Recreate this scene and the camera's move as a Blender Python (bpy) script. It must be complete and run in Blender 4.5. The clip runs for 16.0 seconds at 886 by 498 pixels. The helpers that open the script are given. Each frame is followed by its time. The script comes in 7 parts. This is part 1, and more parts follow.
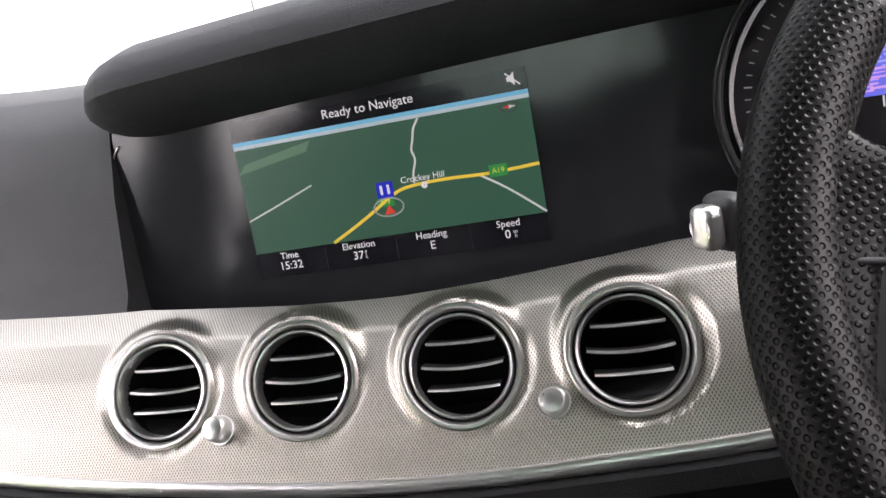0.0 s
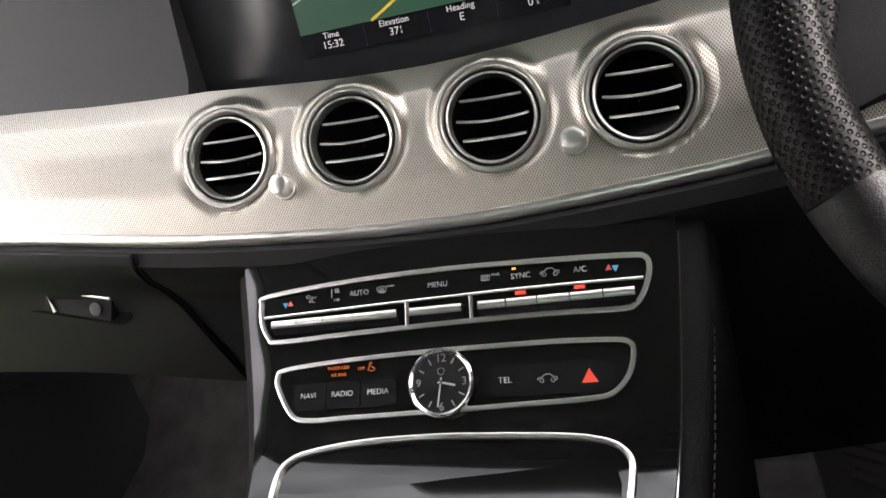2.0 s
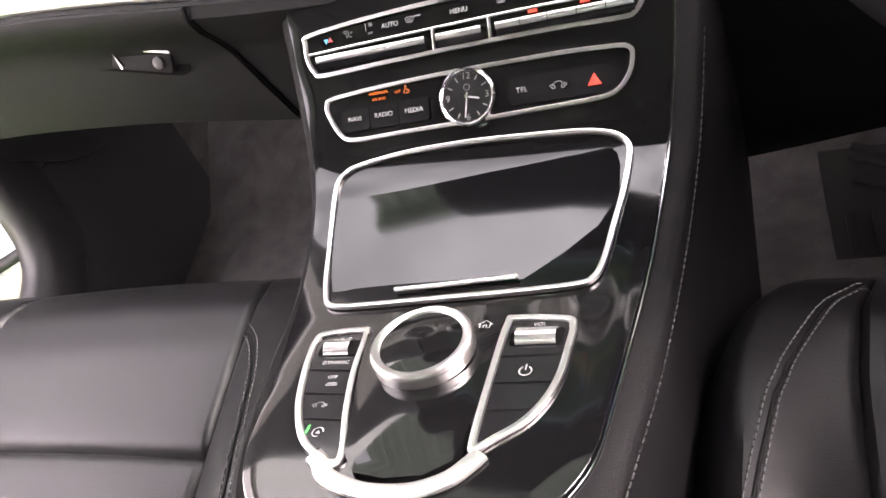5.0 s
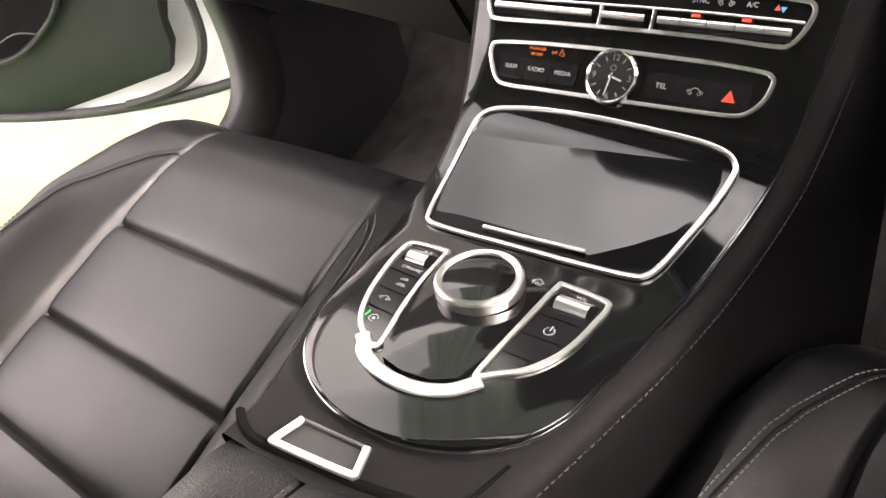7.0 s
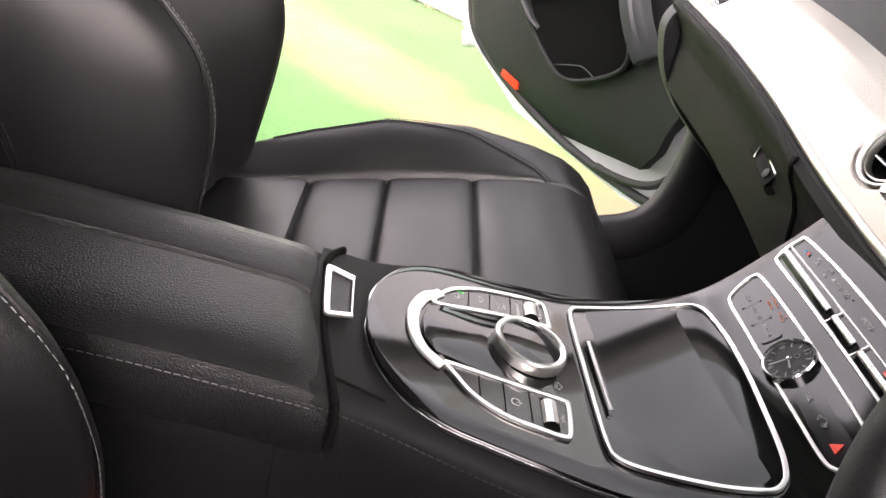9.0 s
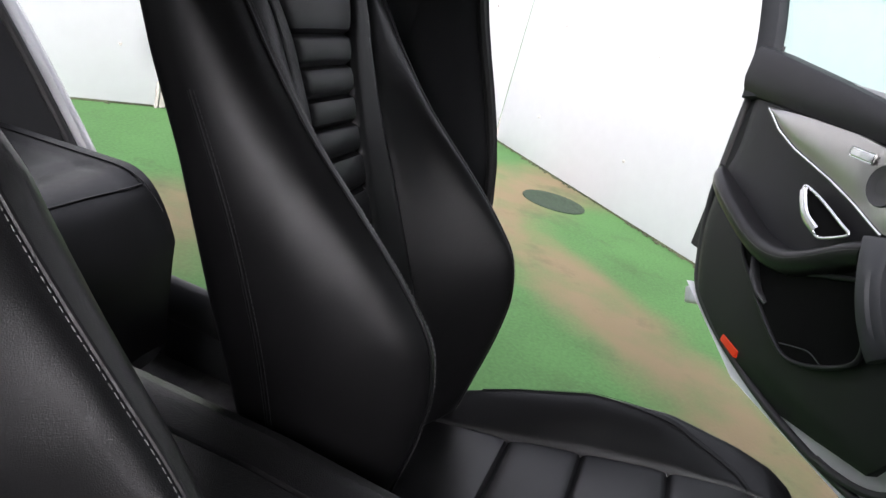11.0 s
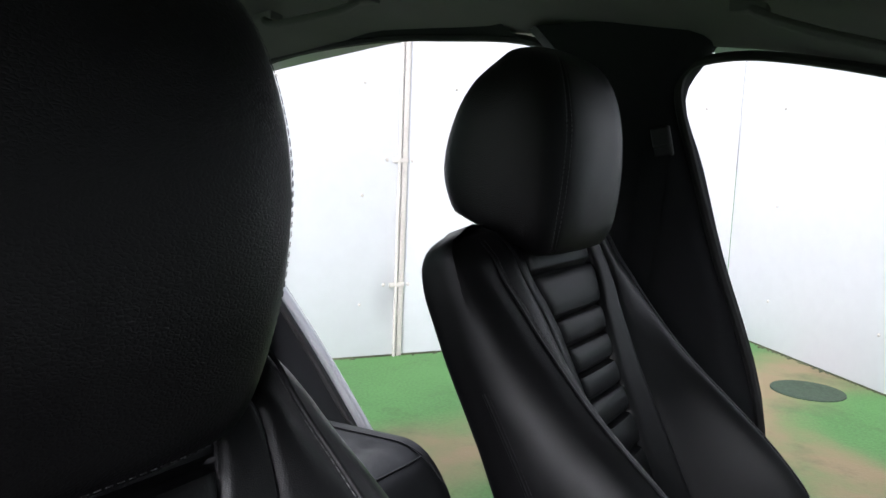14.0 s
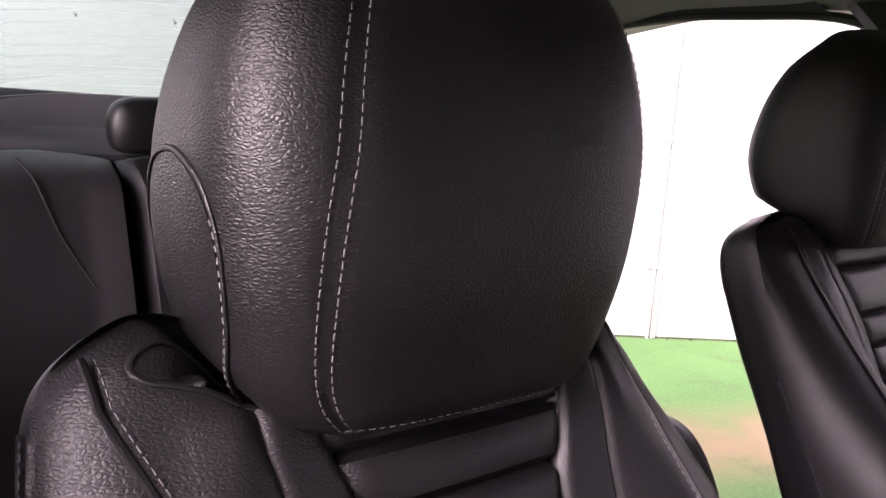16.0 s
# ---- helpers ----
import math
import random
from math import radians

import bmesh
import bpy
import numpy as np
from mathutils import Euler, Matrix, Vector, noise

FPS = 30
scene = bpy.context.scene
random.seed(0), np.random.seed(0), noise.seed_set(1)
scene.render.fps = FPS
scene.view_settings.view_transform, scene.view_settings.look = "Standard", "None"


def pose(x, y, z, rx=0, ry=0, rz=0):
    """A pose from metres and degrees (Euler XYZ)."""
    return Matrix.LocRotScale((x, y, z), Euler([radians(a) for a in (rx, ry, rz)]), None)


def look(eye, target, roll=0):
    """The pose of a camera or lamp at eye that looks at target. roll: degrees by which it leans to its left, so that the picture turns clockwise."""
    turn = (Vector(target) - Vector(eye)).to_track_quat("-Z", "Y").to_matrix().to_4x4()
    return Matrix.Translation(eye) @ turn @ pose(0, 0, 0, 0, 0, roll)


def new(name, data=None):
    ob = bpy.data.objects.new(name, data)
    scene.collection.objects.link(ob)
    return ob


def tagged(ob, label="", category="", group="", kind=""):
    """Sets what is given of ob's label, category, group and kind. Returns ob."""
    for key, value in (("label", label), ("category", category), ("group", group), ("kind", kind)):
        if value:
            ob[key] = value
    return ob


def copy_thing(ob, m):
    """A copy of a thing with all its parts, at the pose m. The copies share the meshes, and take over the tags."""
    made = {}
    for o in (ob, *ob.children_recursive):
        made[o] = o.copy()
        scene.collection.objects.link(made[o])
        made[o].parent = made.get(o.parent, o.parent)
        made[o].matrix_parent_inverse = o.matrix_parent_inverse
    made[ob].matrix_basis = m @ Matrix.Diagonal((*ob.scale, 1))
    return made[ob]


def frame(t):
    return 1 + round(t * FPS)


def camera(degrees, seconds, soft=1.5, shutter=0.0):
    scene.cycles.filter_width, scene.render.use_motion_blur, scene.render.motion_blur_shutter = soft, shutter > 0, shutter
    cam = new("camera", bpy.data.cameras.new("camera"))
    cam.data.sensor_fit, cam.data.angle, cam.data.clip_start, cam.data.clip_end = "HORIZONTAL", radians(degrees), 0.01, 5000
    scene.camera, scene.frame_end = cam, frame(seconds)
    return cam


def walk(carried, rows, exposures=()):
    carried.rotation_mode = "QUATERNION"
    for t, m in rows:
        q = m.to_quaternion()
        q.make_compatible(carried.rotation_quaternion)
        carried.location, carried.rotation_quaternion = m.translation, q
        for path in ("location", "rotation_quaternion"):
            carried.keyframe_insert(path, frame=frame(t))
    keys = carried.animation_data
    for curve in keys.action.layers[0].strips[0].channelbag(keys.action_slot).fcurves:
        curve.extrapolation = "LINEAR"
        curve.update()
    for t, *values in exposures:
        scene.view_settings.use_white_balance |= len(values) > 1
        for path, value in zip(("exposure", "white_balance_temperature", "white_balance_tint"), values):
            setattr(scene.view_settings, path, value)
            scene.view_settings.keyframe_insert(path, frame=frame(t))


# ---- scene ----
from mathutils.bvhtree import BVHTree

cam = camera(60.1, 16.0)
PATH = [
    (0, (0.152, -0.444, 1.111), (-0.344, 1.434, 0.634), -11.6),
    (0.5, (0.151, -0.466, 1.107), (-0.371, 1.386, 0.563), -12.3),
    (1, (0.151, -0.489, 1.096), (-0.404, 1.331, 0.480), -13.7),
    (1.5, (0.148, -0.507, 1.085), (-0.423, 1.262, 0.347), -14.7),
    (2, (0.152, -0.523, 1.079), (-0.44, 1.2, 0.255), -15.0),
    (2.5, (0.156, -0.542, 1.077), (-0.479, 1.136, 0.194), -15.8),
    (3, (0.156, -0.558, 1.076), (-0.488, 1.081, 0.128), -16.2),
    (3.5, (0.159, -0.574, 1.073), (-0.51, 1.001, 0.038), -17.5),
    (4, (0.167, -0.59, 1.079), (-0.521, 0.903, -0.059), -19.7),
    (4.5, (0.169, -0.599, 1.083), (-0.524, 0.816, -0.149), -22.2),
    (4.7, (0.173, -0.604, 1.086), (-0.534, 0.784, -0.169), -22.9),
    (6.8, (0.242, -0.606, 1.141), (-0.784, 0.41, -0.242), -25.3),
    (7, (0.262, -0.609, 1.137), (-0.853, 0.394, -0.186), -18.0),
    (7.5, (0.357, -0.584, 1.103), (-0.983, 0.234, -0.136), -6.2),
    (8, (0.435, -0.571, 1.098), (-1.072, 0.033, -0.071), 2.6),
    (8.2, (0.461, -0.556, 1.104), (-1.123, -0.035, 0.001), 5.3),
    (10.3, (0.484, -0.45, 1.179), (-1.297, -0.633, 0.288), 20.5),
    (10.5, (0.488, -0.467, 1.196), (-1.306, -0.737, 0.355), 19.4),
    (11, (0.494, -0.514, 1.243), (-1.331, -0.972, 0.565), 15.7),
    (11.5, (0.501, -0.533, 1.273), (-1.337, -1.088, 0.712), 13.4),
    (12, (0.507, -0.549, 1.302), (-1.348, -1.146, 0.849), 10.6),
    (12.5, (0.511, -0.536, 1.316), (-1.358, -1.184, 1.017), 7.2),
    (13, (0.513, -0.52, 1.319), (-1.354, -1.198, 1.083), 5.5),
    (13.5, (0.520, -0.507, 1.321), (-1.277, -1.356, 1.086), 4.8),
    (14, (0.568, -0.564, 1.325), (-1.103, -1.636, 1.081), 2.3),
    (14.5, (0.612, -0.582, 1.334), (-0.915, -1.849, 1.081), 1.7),
    (15, (0.64, -0.575, 1.334), (-0.722, -2.012, 1.05), 2.1),
    (15.5, (0.648, -0.566, 1.337), (-0.627, -2.08, 1.05), 2.4),
    (16, (0.653, -0.565, 1.329), (-0.578, -2.103, 0.986), 3.9),
]
EXPOSURE = [(0, 0.78, 6600, 23), (2, 0.70, 6900, 20), (3, 0.90, 7000, 22), (4, 1.47, 7100, 27), (4.7, 1.74, 7050, 30), (6.8, 1.50, 7400, 25), (7.5, 0.97, 7300, 23), (8.2, 0.80, 7050, 22), (10.3, -0.6, 6600, 28), (11, -1.34, 6200, 18), (11.5, -2.1, 6250, 13), (12, -2.45, 6350, 14), (12.5, -1.89, 5900, 12), (13.5, -1.90, 5800, 13), (14, -1.5, 5950, 15), (14.5, -0.65, 6100, 14), (15, -0.46, 6500, 31), (16, -0.38, 6750, 43)]
walk(cam, [(t, look(e, g, r)) for t, e, g, r in PATH], EXPOSURE)

# ---------------------------------------------------------------- world and light
SUN_EL, SUN_AZ = radians(29), radians(78)
world = bpy.data.worlds.new("overcast_sky")
scene.world = world
world.use_nodes = True
wn, wl = world.node_tree.nodes, world.node_tree.links
sky = wn.new("ShaderNodeTexSky")
sky.sky_type = "NISHITA"
sky.sun_disc = False
sky.sun_elevation, sky.sun_rotation = SUN_EL, SUN_AZ
sky.air_density, sky.dust_density = 1.0, 4.0
grey = wn.new("ShaderNodeHueSaturation")
grey.inputs["Saturation"].default_value = 0.14
grey.inputs["Value"].default_value = 3.2
wc = wn.new("ShaderNodeTexCoord")
cloud = wn.new("ShaderNodeTexNoise")
cloud.inputs["Scale"].default_value, cloud.inputs["Detail"].default_value, cloud.inputs["Roughness"].default_value = 2.6, 7, 0.55
wl.new(wc.outputs["Generated"], cloud.inputs["Vector"])
cloud_range = wn.new("ShaderNodeMapRange")
cloud_range.inputs["From Min"].default_value, cloud_range.inputs["From Max"].default_value = 0.38, 0.62
cloud_range.inputs["To Min"].default_value, cloud_range.inputs["To Max"].default_value = 0.62, 1.35
wl.new(cloud.outputs["Fac"], cloud_range.inputs["Value"])
clouded = wn.new("ShaderNodeVectorMath")
clouded.operation = "SCALE"
wl.new(sky.outputs["Color"], grey.inputs["Color"])
# an overcast sky is about three times as bright overhead as at the horizon
up = wn.new("ShaderNodeSeparateXYZ")
wl.new(wc.outputs["Generated"], up.inputs[0])
dome = wn.new("ShaderNodeMapRange")
dome.inputs["To Min"].default_value, dome.inputs["To Max"].default_value = 0.75, 4.2
wl.new(up.outputs["Z"], dome.inputs["Value"])
both = wn.new("ShaderNodeMath")
both.operation = "MULTIPLY"
wl.new(dome.outputs[0], both.inputs[0])
wl.new(cloud_range.outputs[0], both.inputs[1])
wl.new(grey.outputs["Color"], clouded.inputs[0])
wl.new(both.outputs[0], clouded.inputs["Scale"])
wl.new(clouded.outputs[0], wn["Background"].inputs["Color"])
wn["Background"].inputs["Strength"].default_value = 0.15
sun_data = bpy.data.lights.new("sun", "SUN")
sun_data.energy, sun_data.angle, sun_data.color = 1.5, radians(14), (1.0, 0.96, 0.9)
sun = new("sun", sun_data)
sun.matrix_world = look((0, 0, 30), (-math.sin(SUN_AZ) * math.cos(SUN_EL) * 10, -math.cos(SUN_AZ) * math.cos(SUN_EL) * 10, 30 - math.sin(SUN_EL) * 10))


# ---------------------------------------------------------------- materials
def mat(name, color, rough=0.5, metal=0.0, vary=0.12, scale=30.0, fine=400.0, bump=0.0, relief="NOISE", coat=0.0, rvary=0.1, spec=0.5, stretch=1.0):
    """A surface with colour drift at two scales, uneven gloss and fine relief; scales are per metre."""
    m = bpy.data.materials.new(name)
    m.use_nodes = True
    nt = m.node_tree
    n, l = nt.nodes, nt.links
    b = n["Principled BSDF"]
    co = n.new("ShaderNodeTexCoord")
    big = n.new("ShaderNodeTexNoise")
    big.inputs["Scale"].default_value, big.inputs["Detail"].default_value = scale, 4
    small = n.new("ShaderNodeTexNoise")
    small.inputs["Scale"].default_value, small.inputs["Detail"].default_value = fine, 2
    for t in (big, small):
        l.new(co.outputs["Object"], t.inputs["Vector"])
    add = n.new("ShaderNodeMath")
    add.operation = "ADD"
    l.new(big.outputs["Fac"], add.inputs[0])
    l.new(small.outputs["Fac"], add.inputs[1])
    ramp = n.new("ShaderNodeMapRange")
    ramp.inputs["From Min"].default_value, ramp.inputs["From Max"].default_value = 0.7, 1.3
    ramp.inputs["To Min"].default_value, ramp.inputs["To Max"].default_value = 1 - vary, 1 + vary
    l.new(add.outputs[0], ramp.inputs["Value"])
    tint = n.new("ShaderNodeVectorMath")
    tint.operation = "SCALE"
    tint.inputs[0].default_value = color
    l.new(ramp.outputs[0], tint.inputs["Scale"])
    l.new(tint.outputs[0], b.inputs["Base Color"])
    rr = n.new("ShaderNodeMapRange")
    rr.inputs["To Min"].default_value, rr.inputs["To Max"].default_value = max(0.02, rough - rvary), min(1, rough + rvary)
    l.new(big.outputs["Fac"], rr.inputs["Value"])
    l.new(rr.outputs[0], b.inputs["Roughness"])
    b.inputs["Metallic"].default_value = metal
    b.inputs["Coat Weight"].default_value = coat
    b.inputs["Specular IOR Level"].default_value = spec
    if bump:
        bp = n.new("ShaderNodeBump")
        bp.inputs["Strength"].default_value, bp.inputs["Distance"].default_value = 1.0, bump
        if relief == "LEATHER":
            v = n.new("ShaderNodeTexVoronoi")
            v.feature = "DISTANCE_TO_EDGE"
            v.inputs["Scale"].default_value = fine
            warp = n.new("ShaderNodeVectorMath")
            warp.operation = "MULTIPLY_ADD"
            warp.inputs[1].default_value = (0.0016, 0.0016, 0.0012)
            l.new(small.outputs["Color"], warp.inputs[0])
            l.new(co.outputs["Object"], warp.inputs[2])
            drawn = n.new("ShaderNodeMapping")
            drawn.inputs["Scale"].default_value = (1, 1, stretch)
            l.new(warp.outputs[0], drawn.inputs["Vector"])
            l.new(drawn.outputs[0], v.inputs["Vector"])
            cl = n.new("ShaderNodeMapRange")
            cl.inputs["From Max"].default_value = 0.30
            l.new(v.outputs["Distance"], cl.inputs["Value"])
            l.new(cl.outputs[0], bp.inputs["Height"])
        elif relief == "WEAVE":
            along = n.new("ShaderNodeVectorMath")
            along.operation = "DOT_PRODUCT"
            along.inputs[1].default_value = (0, 0.40, 0.50)
            l.new(co.outputs["Object"], along.inputs[0])
            split = n.new("ShaderNodeSeparateXYZ")
            l.new(co.outputs["Object"], split.inputs[0])
            flat = n.new("ShaderNodeCombineXYZ")
            l.new(split.outputs["X"], flat.inputs["X"])
            l.new(along.outputs["Value"], flat.inputs["Y"])
            turn = n.new("ShaderNodeMapping")
            turn.inputs["Rotation"].default_value = (0, 0, radians(45))
            l.new(flat.outputs[0], turn.inputs["Vector"])
            v = n.new("ShaderNodeTexVoronoi")
            v.voronoi_dimensions = "2D"
            v.inputs["Scale"].default_value, v.inputs["Randomness"].default_value = fine, 0.0
            l.new(turn.outputs[0], v.inputs["Vector"])
            cl = n.new("ShaderNodeMapRange")
            cl.interpolation_type = "SMOOTHSTEP"
            cl.inputs["From Min"].default_value, cl.inputs["From Max"].default_value = 0.14, 0.46
            l.new(v.outputs["Distance"], cl.inputs["Value"])
            l.new(cl.outputs[0], bp.inputs["Height"])
            pit = n.new("ShaderNodeMix")
            pit.data_type = "RGBA"
            pit.inputs[6].default_value = (color[0] * 0.30, color[1] * 0.29, color[2] * 0.28, 1)
            l.new(cl.outputs[0], pit.inputs[0])
            l.new(tint.outputs[0], pit.inputs[7])
            l.new(pit.outputs[2], b.inputs["Base Color"])
        elif relief == "DIMPLE":
            v = n.new("ShaderNodeTexVoronoi")
            v.voronoi_dimensions = "2D"
            v.inputs["Scale"].default_value, v.inputs["Randomness"].default_value = fine, 0.06
            turn = n.new("ShaderNodeMapping")
            turn.inputs["Rotation"].default_value = (0, 0, radians(45))
            l.new(co.outputs["UV"], turn.inputs["Vector"])
            l.new(turn.outputs[0], v.inputs["Vector"])
            cl = n.new("ShaderNodeMapRange")
            cl.interpolation_type = "SMOOTHSTEP"
            cl.inputs["From Min"].default_value, cl.inputs["From Max"].default_value = 0.18, 0.38
            l.new(v.outputs["Distance"], cl.inputs["Value"])
            l.new(cl.outputs[0], bp.inputs["Height"])
            hole = n.new("ShaderNodeMix")
            hole.data_type = "RGBA"
            hole.inputs[6].default_value = (0.0015, 0.0015, 0.0015, 1)
            l.new(cl.outputs[0], hole.inputs[0])
            l.new(tint.outputs[0], hole.inputs[7])
            l.new(hole.outputs[2], b.inputs["Base Color"])
        else:
            l.new(small.outputs["Fac"], bp.inputs["Height"])
        l.new(bp.outputs[0], b.inputs["Normal"])
    return m


def glow(name, color, strength):
    m = bpy.data.materials.new(name)
    m.use_nodes = True
    b = m.node_tree.nodes["Principled BSDF"]
    b.inputs["Base Color"].default_value = (*[c * 0.3 for c in color], 1)
    b.inputs["Emission Color"].default_value = (*color, 1)
    b.inputs["Emission Strength"].default_value = strength
    b.inputs["Roughness"].default_value = 0.35
    return m


def glass(name, tint, gloss=0.06):
    m = bpy.data.materials.new(name)
    m.use_nodes = True
    n, l = m.node_tree.nodes, m.node_tree.links
    n.remove(n["Principled BSDF"])
    tr, gl, mx, fr = n.new("ShaderNodeBsdfTransparent"), n.new("ShaderNodeBsdfGlossy"), n.new("ShaderNodeMixShader"), n.new("ShaderNodeLayerWeight")
    tr.inputs["Color"].default_value = (*tint, 1)
    gl.inputs["Roughness"].default_value = 0.02
    rise, keep = n.new("ShaderNodeMath"), n.new("ShaderNodeMath")
    rise.operation, keep.operation = "POWER", "MULTIPLY_ADD"
    rise.inputs[1].default_value, keep.inputs[1].default_value, keep.inputs[2].default_value = 4.0, 0.8, 0.04
    l.new(fr.outputs["Facing"], rise.inputs[0])
    l.new(rise.outputs[0], keep.inputs[0])
    l.new(keep.outputs[0], mx.inputs[0])
    l.new(tr.outputs[0], mx.inputs[1])
    l.new(gl.outputs[0], mx.inputs[2])
    l.new(mx.outputs[0], n["Material Output"].inputs["Surface"])
    return m


LEATHER = mat("black_leather", (0.0080, 0.0076, 0.0079), 0.43, vary=0.2, scale=14, fine=290, bump=0.00017, relief="LEATHER", spec=0.46, stretch=1.8)
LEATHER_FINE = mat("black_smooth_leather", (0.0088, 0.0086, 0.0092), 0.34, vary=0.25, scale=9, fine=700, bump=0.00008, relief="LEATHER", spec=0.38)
ARM_LEATHER = mat("grained_armrest_leather", (0.0088, 0.0086, 0.0092), 0.36, vary=0.25, scale=9, fine=430, bump=0.00020, relief="LEATHER", spec=0.38, stretch=1.4)
PERFORATED = mat("perforated_rim_leather", (0.0045, 0.0044, 0.0044), 0.42, vary=0.2, scale=30, fine=305, bump=0.0012, relief="DIMPLE", spec=0.13)
DECK = mat("black_console_skin", (0.010, 0.0098, 0.0103), 0.55, vary=0.2, scale=10, fine=800, bump=0.00012, relief="LEATHER", spec=0.14)
DOOR_SKIN = mat("black_door_skin", (0.0125, 0.0125, 0.0140), 0.48, vary=0.15, scale=8, fine=900, bump=0.00012, relief="LEATHER", spec=0.32)
SOFT = mat("soft_dashboard_skin", (0.017, 0.0175, 0.0185), 0.50, vary=0.15, scale=8, fine=900, bump=0.00015, relief="LEATHER")
HOOD = mat("dark_hood_skin", (0.018, 0.019, 0.021), 0.6, vary=0.15, scale=8, fine=900, bump=0.00015, relief="LEATHER", spec=0.25)
PLASTIC = mat("black_moulded_plastic", (0.026, 0.026, 0.027), 0.5, vary=0.15, scale=20, fine=1200, bump=0.0001)
GREY_PLASTIC = mat("dark_grey_plastic", (0.045, 0.047, 0.05), 0.5, vary=0.12, scale=15, fine=900, bump=0.00012)
PIANO = mat("piano_black_lacquer", (0.005, 0.005, 0.0054), 0.06, vary=0.1, scale=6, fine=60, rvary=0.02, spec=0.50)
GLOSS = mat("black_display_glass", (0.023, 0.024, 0.027), 0.10, vary=0.1, scale=6, fine=60, rvary=0.03)
CHROME = mat("satin_chrome", (0.82, 0.82, 0.83), 0.16, 1.0, vary=0.05, scale=30, fine=300, rvary=0.05)
SATIN = mat("brushed_metal", (0.62, 0.60, 0.57), 0.28, 1.0, vary=0.08, scale=60, fine=700, bump=0.00003, rvary=0.06)
RING = mat("pale_satin_metal", (0.90, 0.89, 0.87), 0.30, 1.0, vary=0.04, scale=60, fine=500, rvary=0.05)
WEAVE = mat("woven_metal_trim", (0.55, 0.518, 0.463), 0.34, 1.0, vary=0.06, scale=5, fine=720, bump=0.00013, relief="WEAVE", rvary=0.05)
CARPET = mat("black_carpet", (0.155, 0.148, 0.146), 0.95, vary=0.35, scale=25, fine=900, bump=0.002, spec=0.1)
RUBBER = mat("black_rubber", (0.028, 0.0275, 0.0275), 0.6, vary=0.2, scale=30, fine=600, bump=0.0003)
HEADLINER = mat("grey_cloth_headliner", (0.20, 0.195, 0.185), 0.9, vary=0.08, scale=10, fine=1500, bump=0.0004, spec=0.1)
PILLAR = mat("black_pillar_cloth", (0.028, 0.029, 0.031), 0.85, vary=0.12, scale=10, fine=1500, bump=0.0003, spec=0.15)
PAINT = mat("white_car_paint", (0.78, 0.79, 0.80), 0.2, vary=0.03, scale=4, fine=40, coat=0.8, rvary=0.05)
STITCH = mat("grey_thread", (0.15, 0.147, 0.147), 0.8, vary=0.2, scale=200, fine=2000)
THREAD_DARK = mat("dark_thread", (0.028, 0.028, 0.030), 0.8, vary=0.2, scale=200, fine=2000)
WHITE_PRINT = mat("white_print", (0.40, 0.40, 0.40), 0.6, vary=0.03)
SILVER_PRINT = mat("silver_print", (0.26, 0.26, 0.26), 0.5, vary=0.03)
# near-black for joints, and for shade painted into recesses, ducts and pockets
GAP_SHADE = mat("gap_and_recess_shade", (0.004, 0.004, 0.004), 0.9, vary=0.05, spec=0.1)
RED_PLASTIC = mat("red_plastic", (0.65, 0.03, 0.02), 0.4, vary=0.1)


# ---------------------------------------------------------------- mesh helpers
def part(name, bm, material, parent=None, label="", smooth=True):
    me = bpy.data.meshes.new(name)
    bmesh.ops.recalc_face_normals(bm, faces=bm.faces)
    for f in bm.faces:
        f.smooth = smooth
    bm.to_mesh(me)
    bm.free()
    me.materials.append(material)
    ob = new(name, me)
    if smooth:
        me.set_sharp_from_angle(angle=radians(38))
    if parent is not None:
        ob.parent = parent
    if label:
        ob["label"] = label
    return ob


def thing(name, label, category, kind="", group="", m=None):
    ob = new(name)
    ob.empty_display_size = 0.05
    if m is not None:
        ob.matrix_world = m
    return tagged(ob, label, category, group, kind)


def sheet(rows, closed=False, caps=False):
    """A surface through rows of points; closed joins each row's ends, caps fills the first and last row."""
    bm = bmesh.new()
    vs = [[bm.verts.new(p) for p in r] for r in rows]
    for a, b in zip(vs[:-1], vs[1:]):
        k = len(a)
        for i in range(k if closed else k - 1):
            j = (i + 1) % k
            bm.faces.new((a[i], a[j], b[j], b[i]))
    if caps:
        bm.faces.new(vs[0][::-1])
        bm.faces.new(vs[-1])
    return bm


def slab(rows, depth):
    """Like sheet, with a thickness: depth is the vector to its back."""
    d = Vector(depth)
    rings = [list(r) + [tuple(Vector(p) + d) for p in reversed(r)] for r in rows]
    return sheet(rings, True, True)


def smoothed(pts, n=8, closed=False):
    """A Catmull-Rom curve through points of any dimension."""
    p = [np.array(q, float) for q in pts]
    k = len(p)
    out = []
    for i in range(k if closed else k - 1):
        a, b, c, d = (p[(i - 1) % k], p[i], p[(i + 1) % k], p[(i + 2) % k]) if closed else (p[max(i - 1, 0)], p[i], p[i + 1], p[min(i + 2, k - 1)])
        for s in range(n):
            t = s / n
            out.append(0.5 * (2 * b + (c - a) * t + (2 * a - 5 * b + 4 * c - d) * t * t + (3 * b - a - 3 * c + d) * t ** 3))
    if not closed:
        out.append(p[-1])
    return [tuple(q) for q in out]


